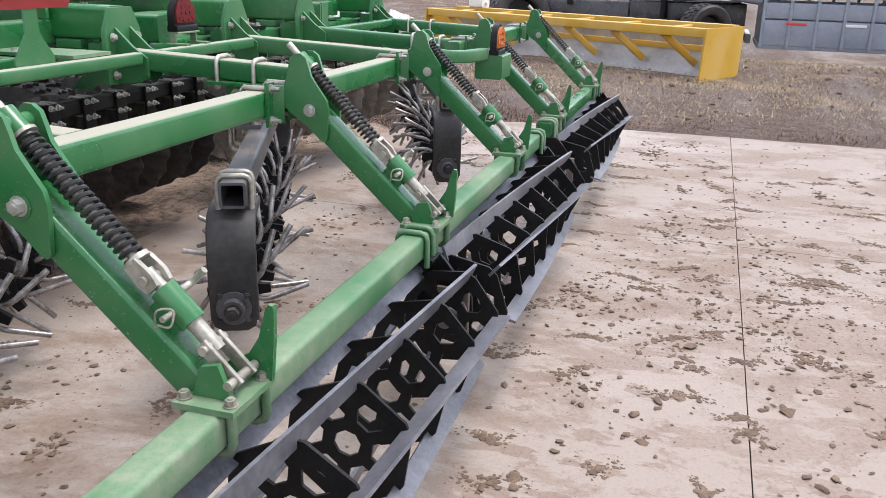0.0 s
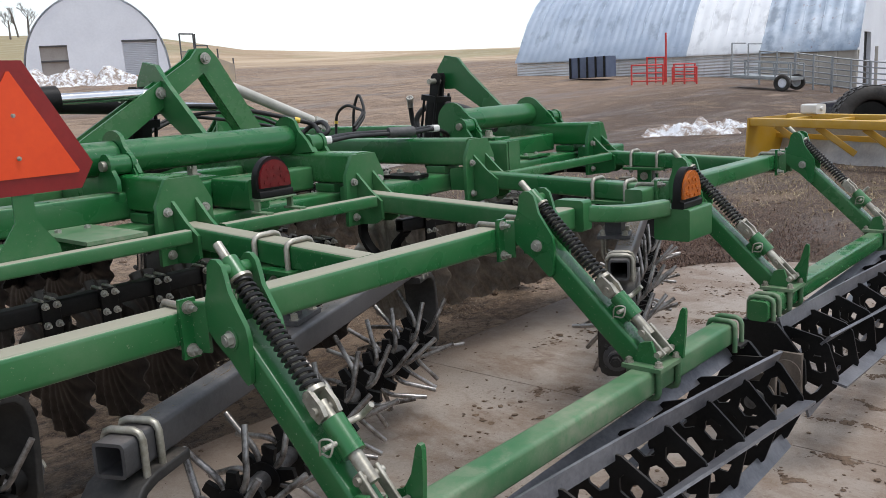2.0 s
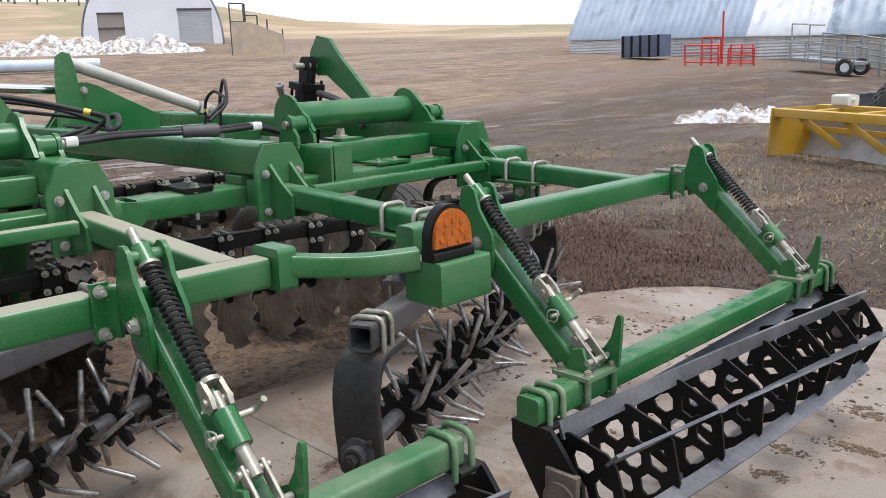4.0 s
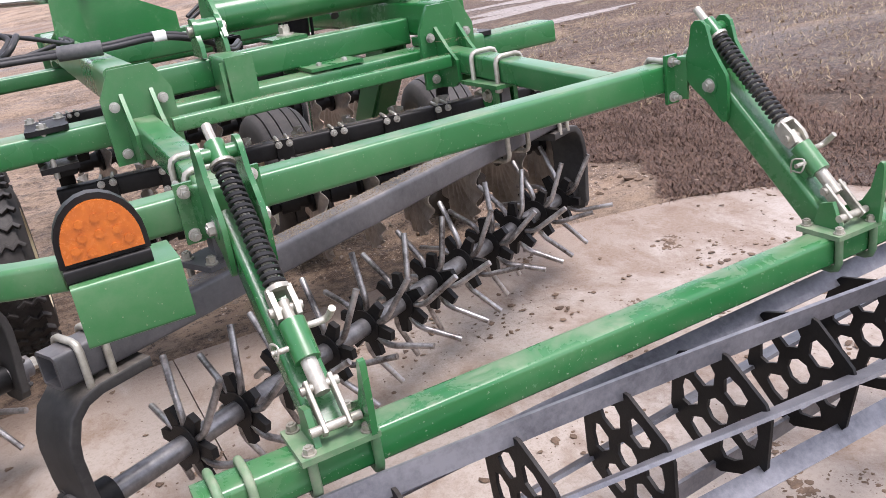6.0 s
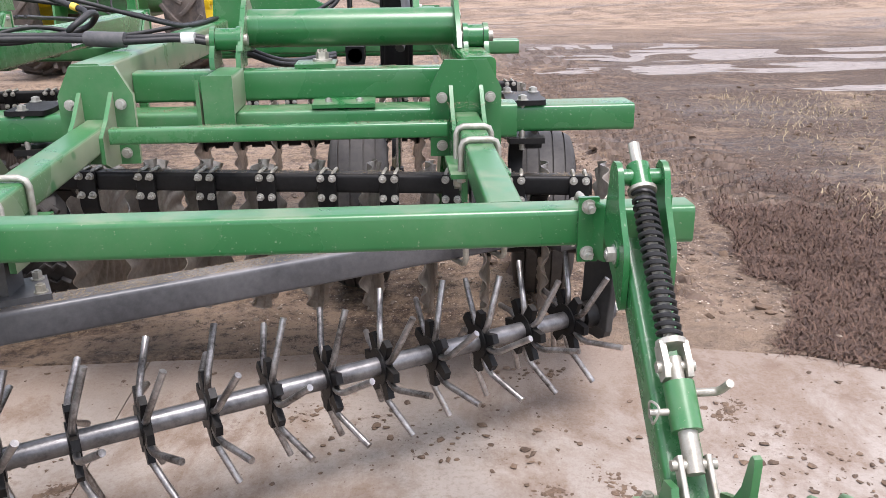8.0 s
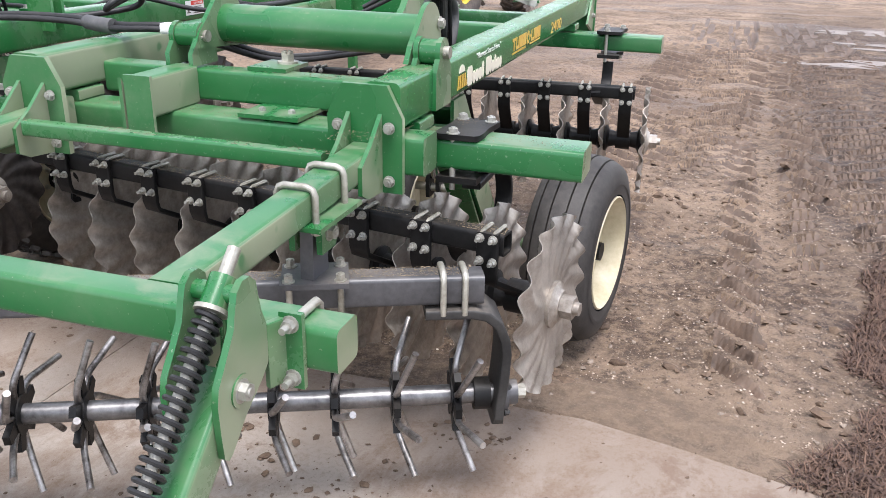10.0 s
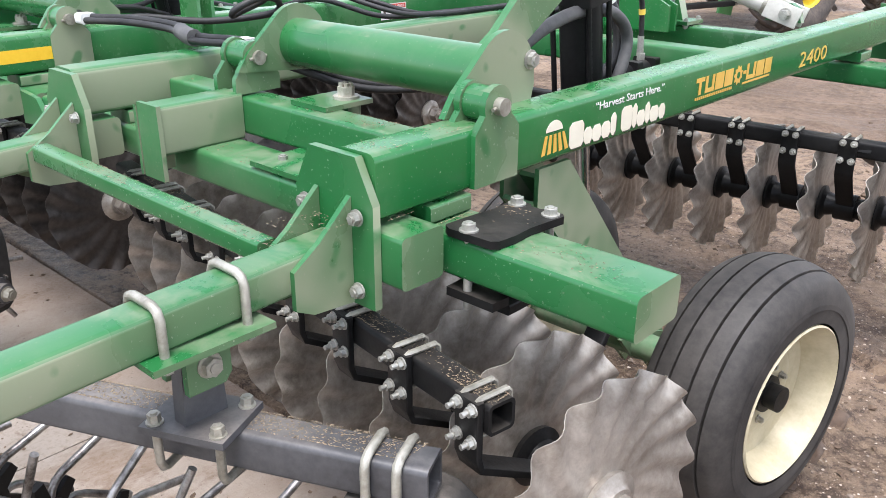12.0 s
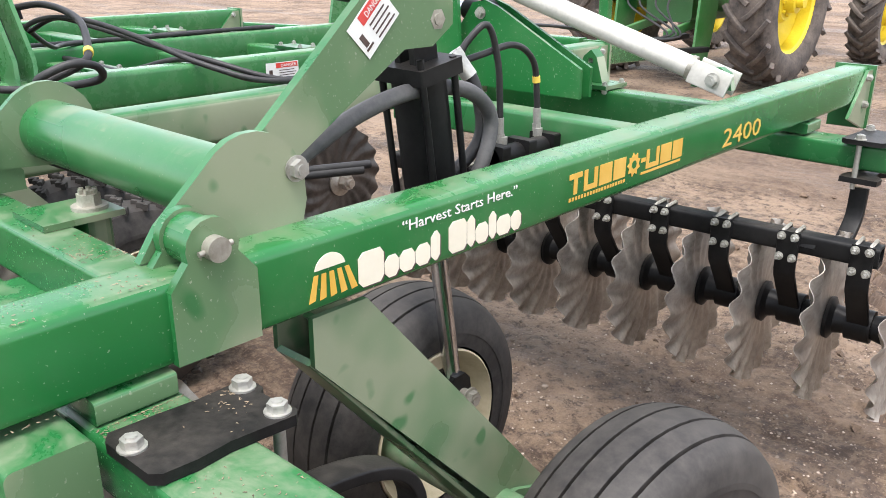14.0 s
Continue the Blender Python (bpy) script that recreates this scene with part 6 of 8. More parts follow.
def tractor_wheel(x, y, r, w, s):
    """Ag tyre with curved lugs, deep yellow rim facing s."""
    rr = r * 0.60
    h = w / 2
    bm = bmesh.new()
    lathe(bm, [(-h * 0.75, rr), (-h, rr + 0.08), (-h, r * 0.86), (-h * 0.8, r - 0.06), (0, r - 0.045), (h * 0.8, r - 0.06), (h, r * 0.86), (h, rr + 0.08), (h * 0.75, rr)], (x, y, r), (1, 0, 0), 64)
    tyre = part("tyre", bm, MUDDY, tractor, "muddy lugged tyre")
    bm = bmesh.new()
    n = 20
    pts = []
    for q in range(6):
        u = q / 5
        aa = 0.30 * u ** 1.3
        rad = r - 0.045 - 0.10 * max(0.0, u - 0.78)
        pts.append((h * (-0.06 + 1.05 * u), (rad) * math.sin(aa), (rad) * math.cos(aa)))
    bent(bm, pts, 0.055, 0.085, None, 0.012)
    lug = mesh_of(bm, "lug", MUDDY)
    for i in range(n):
        for e in (-1, 1):
            m = Matrix.Translation((x, y, r)) @ Matrix.Rotation(2 * math.pi * (i + (0.5 if e > 0 else 0)) / n, 4, "X") @ Matrix.Diagonal((e, 1, 1, 1))
            shared("lug", lug, tyre, m)
    bm = bmesh.new()
    lathe(bm, [(-s * h * 0.7, rr), (-s * h * 0.7, rr - 0.03), (s * 0.02, rr - 0.06), (s * 0.03, rr * 0.42), (s * 0.08, rr * 0.36), (s * 0.08, 0.03), (s * 0.05, 0.03), (s * 0.05, rr * 0.36), (s * 0.0, rr * 0.45), (s * 0.0, rr - 0.03), (s * h * 0.62, rr - 0.035), (s * h * 0.78, rr + 0.025), (s * h * 0.74, rr)], (x, y, r), (1, 0, 0), 48)
    rim = part("rim", bm, YELLOW, tractor, "yellow steel rim")
    bolts(rim, [((x + s * 0.085, y + 0.15 * rr / 0.57 * math.cos(radians(45 * i)), r + 0.15 * rr / 0.57 * math.sin(radians(45 * i))), (s, 0, 0)) for i in range(8)], 0.022, 0.03, YELLOW, name="wheel_nut")
    bm = bmesh.new()
    rod(bm, (x - s * 0.3, y, r), (x + s * 0.28, y, r), 0.07, 20)
    rod(bm, (x + s * 0.05, y, r), (x + s * 0.20, y, r), 0.13, 20)
    part("hub", bm, YELLOW, tractor, "yellow cast hub")


tractor_wheel(0.42, 10.95, 0.98, 0.50, 1)
tractor_wheel(-1.72, 10.95, 0.98, 0.50, -1)
tractor_wheel(0.62, 14.0, 0.66, 0.40, 1)
tractor_wheel(-1.92, 14.0, 0.66, 0.40, -1)
bm = bmesh.new()
rod(bm, (-1.5, 10.95, 0.98), (0.2, 10.95, 0.98), 0.16, 20)
part("rear_axle", bm, TRACTOR_GREEN, tractor)
bm = bmesh.new()
tube(bm, (-0.65, 10.3, 1.0), (-0.65, 14.6, 1.0), 0.60, 0.55, 0.06)
part("chassis", bm, TRACTOR_GREEN, tractor)
bm = bmesh.new()
tube(bm, (-0.65, 12.3, 1.72), (-0.65, 15.0, 1.62), 0.85, 0.95, 0.12)
part("hood", bm, TRACTOR_GREEN, tractor)
bm = bmesh.new()
tube(bm, (-0.65, 10.6, 1.95), (-0.65, 12.35, 1.95), 1.55, 0.90, 0.10)
part("cab_base", bm, TRACTOR_GREEN, tractor)
for x in (-0.93, -0.37):
    bm = bmesh.new()
    tube(bm, (x, 9.75, 0.62), (x, 10.5, 0.72), 0.06, 0.10)
    part("lower_link", bm, TRACTOR_GREEN, tractor)
bm = bmesh.new()
plate(bm, [(9.95, 0.36), (10.3, 0.30), (10.45, 0.9), (10.4, 1.5), (10.1, 1.5), (10.0, 1.0)], (-0.12, 0, 0), (0, 1, 0), (0, 0, 1), 0.03)
part("hitch_plate", bm, TRACTOR_GREEN, tractor)
bm = bmesh.new()
plate(bm, [(9.95, 0.36), (10.3, 0.30), (10.45, 0.9), (10.4, 1.5), (10.1, 1.5), (10.0, 1.0)], (-1.18, 0, 0), (0, 1, 0), (0, 0, 1), 0.03)
part("hitch_plate", bm, TRACTOR_GREEN, tractor)
bm = bmesh.new()
tube(bm, (-1.2, 10.22, 1.22), (-0.1, 10.22, 1.22), 0.20, 0.34, 0.03)
part("remote_block", bm, BLACK, tractor, "black hydraulic remote block")
bm = bmesh.new()
tube(bm, (-0.65, 9.4, 0.52), (-0.65, 10.8, 0.52), 0.10, 0.06)
part("drawbar", bm, BLACK, tractor)
for k, (x0, x1) in enumerate(((-0.9, 0.05), (-0.75, 0.15), (-0.55, 0.2), (-0.4, 0.1))):
    hose("hose", [(x0, 10.05, 1.2), (x0 + 0.05, 9.7, 0.95), (x1, 9.0, 0.72), (x1 + 0.05, 8.0, 0.76), (x1 + 0.2, 6.5, 0.98), (0.45 + 0.06 * k, 4.6, 1.12)], 0.012)

# ---------------------------------------------------------------- clods, pebbles, weeds
rnd = random.Random(11)
ICO = bmesh.new()
bmesh.ops.create_icosphere(ICO, subdivisions=1, radius=1.0)
ICO_V = [v.co.copy() for v in ICO.verts]
ICO_F = [tuple(v.index for v in f.verts) for f in ICO.faces]
ICO.free()


def scatter(name, spots, mat, label, category, flatten=0.6, lumpy=0.35):
    """Many irregular lumps in one mesh; spots are (x, y, z, size)."""
    vs, fs = [], []
    for x, y, z, s in spots:
        n = len(vs)
        turn = rnd.uniform(0, 6.28)
        c, q = math.cos(turn), math.sin(turn)
        ax, ay = rnd.uniform(0.7, 1.3), rnd.uniform(0.6, 1.1)
        for v in ICO_V:
            k = s * (1 + rnd.uniform(-lumpy, lumpy))
            px, py = v.x * k * ax, v.y * k * ay
            vs.append((x + c * px - q * py, y + q * px + c * py, z + v.z * k * flatten))
        fs += [tuple(i + n for i in f) for f in ICO_F]
    me = bpy.data.meshes.new(name)
    me.from_pydata(vs, [], fs)
    me.materials.append(mat)
    return tagged(new(name, me), label, category, kind="stuff")


CLOD = worn("dried_mud", (0.060, 0.038, 0.025), (0.175, 0.118, 0.078), 0.9, 0.0, 14.0, 90.0, 0.004)
PEBBLE = worn("pebble_stone", (0.12, 0.09, 0.068), (0.31, 0.245, 0.19), 0.8, 0.0, 30.0, 120.0)
heaps = [(rnd.uniform(-2.5, 5.0), rnd.uniform(-2.6, 1.2)) for _ in range(90)] + [(1.6 + rnd.gauss(0, 0.5), -1.3 + rnd.gauss(0, 0.3)) for _ in range(14)] + [(3.59, 1.26)]
heaps += [(1.14 + rnd.gauss(0, 0.07), rnd.uniform(-2.7, -0.5)) for _ in range(15)]
spots = []
for hx, hy in heaps:
    sp = rnd.uniform(0.03, 0.20)
    for _ in range(rnd.randint(20, 110)):
        x, y = hx + rnd.gauss(0, sp * 1.4), hy + rnd.gauss(0, sp * 0.7)
        s = 0.002 + 0.014 * rnd.random() ** 4
        if on_slab(x, y):
            spots.append((x, y, s * 0.25, s))
for _ in range(3000):
    x, y = rnd.uniform(-3, 5.2), rnd.uniform(-3.2, 1.5)
    s = 0.002 + 0.010 * rnd.random() ** 4
    spots.append((x, y, s * 0.3, s))
for _ in range(22):
    hx, hy = rnd.uniform(-0.5, 0.85), rnd.uniform(-2.1, -0.55)
    for _ in range(rnd.randint(2, 9)):
        s = 0.006 + 0.020 * rnd.random() ** 2
        spots.append((hx + rnd.gauss(0, 0.030), hy + rnd.gauss(0, 0.045), s * 0.2, s))
scatter("mud_clods", spots, CLOD, "dried brown mud clods scattered on concrete", "mud clods", 0.28, 0.5)
spots = []
for _ in range(130):
    hx, hy = -1.2 + 5.6 * rnd.random() ** 1.5, rnd.uniform(-2.7, -0.45) if rnd.random() < 0.85 else rnd.uniform(-0.4, 1.2)
    turn, length, width = radians(90) + rnd.gauss(0, 0.45), rnd.uniform(0.05, 0.42) * rnd.random() + 0.05, rnd.uniform(0.012, 0.035)
    for _ in range(int(60 + 420 * length)):
        u, v = rnd.uniform(-1, 1) * rnd.random() ** 0.3, rnd.gauss(0, width * 0.75)
        x, y = hx + math.cos(turn) * u * length - math.sin(turn) * v + 0.02 * math.sin(5 * u + hx * 9), hy + math.sin(turn) * u * length + math.cos(turn) * v
        s = (0.003 + 0.012 * rnd.random() ** 2) * (1.15 - abs(u))
        if on_slab(x, y):
            spots.append((x, y, s * 0.08, s))
scatter("mud_smears", spots, CLOD, "dark mud dragged over the concrete by tyres", "mud", 0.22, 0.6)
spots = []
while len(spots) < 3200:
    x, y = rnd.uniform(2.2, 6.4), 1.45 + 6.0 * rnd.random() ** 1.6
    if not on_slab(x, y):
        s = 0.0025 + 0.013 * rnd.random() ** 5
        spots.append((x, y, rough_height(x, y) - 0.012 + s * 0.3, s))
spots.append((3.45, 2.75, rough_height(3.45, 2.75), 0.022))
scatter("pebbles", spots, PEBBLE, "small pale pebbles lying in the mud", "pebbles", 0.65)
spots = []
while len(spots) < 550:
    k = rnd.randrange(3)
    y = 1.7 + 6.0 * rnd.random() ** 1.4
    x = (3.90 + 0.03 * (y - 2.8), 4.36 + 0.03 * (y - 2.8), 4.85)[k] + rnd.gauss(0, 0.22)
    if not on_slab(x, y):
        s = 0.005 + 0.024 * rnd.random() ** 3
        spots.append((x, y, rough_height(x, y) - 0.012 + s * 0.25, s))
scatter("rut_clods", spots, CLOD, "broken soil clods along the tyre ruts", "soil clods", 0.5, 0.45)
# gravel grains
vs, fs = [], []
n = 0
while n < 22000:
    x, y = 2.4 + 2.9 * rnd.random(), 1.42 + 3.4 * rnd.random() ** 1.5
    if on_slab(x, y + 0.05):
        continue
    n += 1
    s = 0.0016 + 0.0045 * rnd.random() ** 2.5
    z = rough_height(x, y) - 0.012 + s * 0.3
    k = len(vs)
    a, c = rnd.uniform(0.7, 1.4), rnd.uniform(-0.5, 0.5)
    vs += [(x + s * a, y + s * c, z), (x - s * c, y + s, z), (x - s, y - s * c, z), (x + s * c, y - s * a, z), (x, y, z + s * 0.8)]
    fs += [(k, k + 1, k + 4), (k + 1, k + 2, k + 4), (k + 2, k + 3, k + 4), (k + 3, k, k + 4)]
me = bpy.data.meshes.new("gravel")
me.from_pydata(vs, [], fs)


def grain_paint(name, stops):
    m, n2, l, b = shader(name, 0.85)
    g = n2.new("ShaderNodeNewGeometry")
    l.new(ramp(n2, l, g.outputs["Random Per Island"], stops), b.inputs["Base Color"])
    return m


me.materials.append(grain_paint("gravel_grain", [(0.0, (0.09, 0.06, 0.043)), (0.45, (0.24, 0.17, 0.125)), (0.8, (0.40, 0.31, 0.235)), (1.0, (0.55, 0.46, 0.38))]))
tagged(new("gravel", me), "fine brown gravel grains pressed into the soil", "gravel", kind="stuff")
spots = []
while len(spots) < 1000:
    x, y = rnd.uniform(2.4, 12.0), rnd.uniform(-4.0, 8.5)
    if not on_slab(x, y) and (y > 1.6 or x > 5.4):
        s = 0.006 + 0.034 * rnd.random() ** 4
        spots.append((x, y, rough_height(x, y) - 0.012 + s * 0.2, s))
scatter("soil_clods", spots, CLOD, "dark brown clods of damp soil", "soil clods", 0.6)


def blades(name, n, place, size, mat, label, category, lean=0.8):
    """Thin curved blades of grass in one mesh."""
    vs, fs = [], []
    for _ in range(n):
        x, y = place()
        if on_slab(x, y):
            continue
        z = rough_height(x, y) - 0.012
        a = rnd.uniform(0, 6.28)
        L = size * rnd.uniform(0.4, 1.3)
        t = rnd.uniform(0.3, 1.0) * lean
        dx, dy = math.cos(a), math.sin(a)
        w = 0.0022 + 0.0018 * rnd.random() + size * 0.006
        k = len(vs)
        for u in (0.0, 0.55, 1.0):
            r = L * (u * t)
            h = L * u * (1 - 0.75 * t * u)
            ww = w * (1 - 0.85 * u)
            vs += [(x + dx * r - dy * ww, y + dy * r + dx * ww, z + h), (x + dx * r + dy * ww, y + dy * r - dx * ww, z + h)]
        fs += [(k, k + 1, k + 3, k + 2), (k + 2, k + 3, k + 5, k + 4)]
    me = bpy.data.meshes.new(name)
    me.from_pydata(vs, [], fs)
    me.materials.append(mat)
    return tagged(new(name, me), label, category, kind="stuff")


def blade_paint(name, a, c):
    m, n, l, b = shader(name, 0.8)
    g = n.new("ShaderNodeNewGeometry")
    l.new(blend(n, l, g.outputs["Random Per Island"], a, c), b.inputs["Base Color"])
    return m


STRAW = blade_paint("dead_straw", (0.15, 0.105, 0.055), (0.46, 0.37, 0.23))
WEED = blade_paint("withered_weed", (0.040, 0.021, 0.016), (0.150, 0.088, 0.058))
tufts = [(rnd.uniform(6.2, 14.0), rnd.uniform(-6.0, 7.5)) for _ in range(420)]


def near_tuft():
    c = tufts[rnd.randrange(len(tufts))]
    return c[0] + rnd.gauss(0, 0.28), c[1] + rnd.gauss(0, 0.28)


def weed_spot():
    while True:
        x, y = 4.55 + abs(rnd.gauss(0, 1.1)), 2.2 + rnd.gauss(0, 0.85)
        bare = 0.75 - 1.5 * min(1.0, max(0.0, x - 4.56 - 0.17 * (y - 1.65) - 0.04 * math.sin(y * 7.0)) / 0.26) + 0.30 * max(0.0, x - 5.6) + 0.5 * max(0.0, abs(y - 2.2) - 0.7)
        if noise.fractal(V((x * 1.3, y * 1.3, 5.0)), 1.0, 2.0, 3) > bare:
            return x, y


def edge_spot():
    return 5.40 + abs(rnd.gauss(0, 0.35)), rnd.uniform(-4.0, 1.6)


blades("dead_grass", 30000, near_tuft, 0.075, STRAW, "flattened dead straw-coloured grass", "dead grass", 1.3)
blades("withered_weeds", 42000, weed_spot, 0.058, WEED, "withered dark red-brown weeds in the mud", "weeds", 1.5)
blades("edge_weeds", 2600, edge_spot, 0.06, WEED, "withered brown weeds along the slab edge", "weeds", 1.5)

# crumbs and chaff lying on the frame
CHAFF = blade_paint("chaff", (0.11, 0.080, 0.052), (0.34, 0.270, 0.180))


def crumbs(name, areas, label):
    """Flat bits on level tops; areas are (x0, x1, y0, y1, z, count, slope in y per x)."""
    vs, fs = [], []
    for x0, x1, y0, y1, z, n, sl in areas:
        cx, cy = rnd.uniform(x0, x1), rnd.uniform(y0, y1)
        for k in range(2 * n):
            if k % 24 == 0:
                cx, cy = rnd.uniform(x0, x1), rnd.uniform(y0, y1)
            x = min(x1, max(x0, cx + rnd.gauss(0, 0.03)))
            y = min(y1, max(y0, cy + rnd.gauss(0, 0.018)))
            a, L, w = rnd.uniform(0, 6.28), rnd.uniform(0.0009, 0.0034), rnd.uniform(0.0005, 0.0012)
            dx, dy = math.cos(a), math.sin(a)
            yy = y + sl * (x - x0)
            h = rnd.uniform(0.0005, 0.0016)
            i = len(vs)
            vs += [(x - dx * L - dy * w, yy - dy * L + dx * w, z), (x - dx * L + dy * w, yy - dy * L - dx * w, z), (x + dx * L, yy + dy * L, z), (x, yy, z + h)]
            fs += [(i, i + 1, i + 3), (i + 1, i + 2, i + 3), (i + 2, i, i + 3)]
    me = bpy.data.meshes.new(name)
    me.from_pydata(vs, [], fs)
    me.materials.append(CHAFF)
    return tagged(new(name, me), label, "chaff", kind="stuff")


rk = (0.965 - 0.15) / (3.68 - 1.93)
crumbs("chaff_crumbs", [
    (3.41, 3.50, 1.22, 1.345, 0.996, 260, 0), (3.60, 3.80, 1.22, 1.34, 0.996, 40, 0), (3.30, 3.40, 1.10, 1.18, 1.034, 30, 0),
    (2.95, 3.10, 1.37, 1.44, 1.106, 90, 0), (2.3, 2.9, 1.37, 1.44, 1.106, 60, 0), (2.05, 3.64, 0.165, 0.225, REEL_Z + 0.0395, 2600, rk),
    (2.1, 3.2, 1.22, 1.34, 0.996, 160, 0), (3.31, 3.39, 1.1, 1.35, 1.166, 50, 0), (3.45, 3.60, 1.22, 1.38, 1.013, 25, 0),
    (2.1, 3.7, 1.30, 1.345, 0.796, 900, -0.15), (0.0, 1.3, 1.37, 1.44, 1.106, 160, 0), (-0.1, 1.5, 0.15, 0.22, REEL_Z + 0.0395, 500, 0.455),
    (2.2, 3.3, 0.94, 0.97, 0.999, 140, 0), (3.25, 3.36, 0.95, 1.05, 1.036, 60, 0)], "brown chaff and soil crumbs lying on the frame")

# pale wet gravel patches with standing water between the stones
m_wet, n_w, l_w, b_w = shader("wet_gravel", 0.38, 0.0, 0.6)
f_w = noise_at(n_w, l_w, 7.0, 8.0, 0.75, 0.3, (0.6, 1.6, 1.0))
l_w.new(blend(n_w, l_w, ramp(n_w, l_w, f_w, [(0.38, 0.0), (0.60, 1.0)]), (0.10, 0.07, 0.052), (0.30, 0.265, 0.240)), b_w.inputs["Base Color"])
l_w.new(ramp(n_w, l_w, f_w, [(0.38, 0.22), (0.50, 0.75)]), b_w.inputs["Roughness"])
bump(n_w, l_w, b_w, f_w, 0.03, 0.6)
for cx, cy, rx, ry, seed in ((8.6, 10.2, 2.9, 0.55, 4.0), (10.6, 12.0, 4.6, 0.8, 9.0), (7.2, 13.6, 1.6, 0.45, 2.0), (8.9, 8.1, 0.9, 0.22, 6.0)):
    bm = bmesh.new()
    out = []
    for k in range(64):
        a = 2 * math.pi * k / 64
        q = 1 + 0.45 * noise.fractal(V((math.cos(a) * 2.6, math.sin(a) * 2.6, seed)), 1.0, 2.0, 3)
        out.append((cx + rx * q * math.cos(a), cy + ry * q * math.sin(a)))
    vt = [bm.verts.new((x, y, -0.006)) for x, y in out]
    vb = [bm.verts.new((x, y, -0.16)) for x, y in out]
    bm.faces.new(vt)
    bm.faces.new(vb[::-1])
    for i in range(64):
        bm.faces.new((vt[i], vb[i], vb[(i + 1) % 64], vt[(i + 1) % 64]))
    tagged(part("water", bm, m_wet), "pale wet gravel patch shining on the muddy yard", "wet gravel", kind="structure")

# ---------------------------------------------------------------- the yard's far side
EYE = V((-0.6, -1.5))


def at(az, dist, z=None):
    """A place on the ground seen from the yard's corner under a bearing (degrees from +x)."""
    x, y = EYE.x + dist * math.cos(radians(az)), EYE.y + dist * math.sin(radians(az))
    return V((x, y, rough_height(x, y) - 0.012 if z is None else z))


def corrugated(name, col_a, col_b, period, axis, rough=0.45, metal=0.3, rust=0.0):
    """Ribbed sheet: fine ribs as relief along a world direction."""
    m, n, l, b = shader(name, rough, metal)
    big = noise_at(n, l, 0.5, 5.0, 0.65)
    col = blend(n, l, ramp(n, l, big, [(0.38, 0.0), (0.62, 1.0)]), col_a, col_b)
    streaks = noise_at(n, l, 1.2, 4.0, 0.6, 0.0, (1.0, 1.0, 0.15))
    col = blend(n, l, ramp(n, l, streaks, [(0.55, 0.0), (0.68, 0.6)]), col, tuple(c * 0.62 for c in col_a))
    if rust:
        col = blend(n, l, ramp(n, l, noise_at(n, l, 3.0, 5.0, 0.7), [(0.60, 0.0), (0.68, rust)]), col, (0.22, 0.09, 0.045))
    l.new(col, b.inputs["Base Color"])
    w = n.new("ShaderNodeTexWave")
    w.inputs["Scale"].default_value = 0.314 / period
    g, mp = n.new("ShaderNodeNewGeometry"), n.new("ShaderNodeVectorMath")
    mp.operation = "DOT_PRODUCT"
    mp.inputs[1].default_value = axis
    cx = n.new("ShaderNodeCombineXYZ")
    l.new(g.outputs["Position"], mp.inputs[0])
    l.new(mp.outputs["Value"], cx.inputs[0])
    l.new(cx.outputs[0], w.inputs["Vector"])
    bump(n, l, b, w.outputs["Fac"], 0.03, 0.7)
    return m


# quonset shed with a white front
q_dir = V((math.cos(radians(63.1)), math.sin(radians(63.1)), 0))
q_side = V((q_dir.y, -q_dir.x, 0))
Q = EYE.to_3d() + q_dir * 70.0
Q.z = 3.70
QW, QH = 5.05, 6.05
SHED_WHITE = worn("shed_white", (0.66, 0.68, 0.74), (0.76, 0.78, 0.84), 0.5, 0.0, 0.4, 6.0)
SHED_METAL = corrugated("shed_metal", (0.52, 0.55, 0.60), (0.64, 0.66, 0.70), 0.3, tuple(q_dir))
quonset = thing("quonset_shed", "white fronted arched metal shed with roller door", "shed")
arch = [(QW * math.cos(radians(a)), QH * max(0.0, math.sin(radians(a))) ** 0.92) for a in range(0, 181, 6)]
front = [(-QW, -1.3), (QW, -1.3)] + arch
door_a, door_b = [(1.85, 0.0), (1.85, 2.55), (4.35, 2.55), (4.35, 0.0)], [(-3.95, 0.1), (-3.95, 2.42), (-2.05, 2.42), (-2.05, 0.1)]
bm = bmesh.new()
plate(bm, front, Q, q_side, (0, 0, 1), 0.25, [door_a, door_b])
part("front_wall", bm, SHED_WHITE, quonset, "white painted end wall")
bm = bmesh.new()
rows = []
for k in range(2):
    rows.append([bm.verts.new(Q + q_dir * (k * 24.0 - 0.2) + q_side * (x * 1.03) + V((0, 0, z * 1.02))) for x, z in [(QW, -1.5)] + arch + [(-QW, -1.5)]])
for i in range(len(rows[0]) - 1):
    f = bm.faces.new((rows[0][i], rows[0][i + 1], rows[1][i + 1], rows[1][i]))
    f.smooth = True
ext = bmesh.ops.solidify(bm, geom=list(bm.faces), thickness=0.12)
part("roof", bm, SHED_METAL, quonset, "arched ribbed metal roof")
GREY_DOOR = worn("roller_door", (0.60, 0.62, 0.68), (0.70, 0.72, 0.77), 0.5, 0.0, 0.6, 8.0)
bm = bmesh.new()
plate(bm, [(1.80, 0.0), (4.40, 0.0), (4.40, 2.60), (1.80, 2.60)], Q + q_dir * 0.16, q_side, (0, 0, 1), 0.05)
door = part("roller_door", bm, GREY_DOOR, quonset, "closed grey roller door")
bm = bmesh.new()
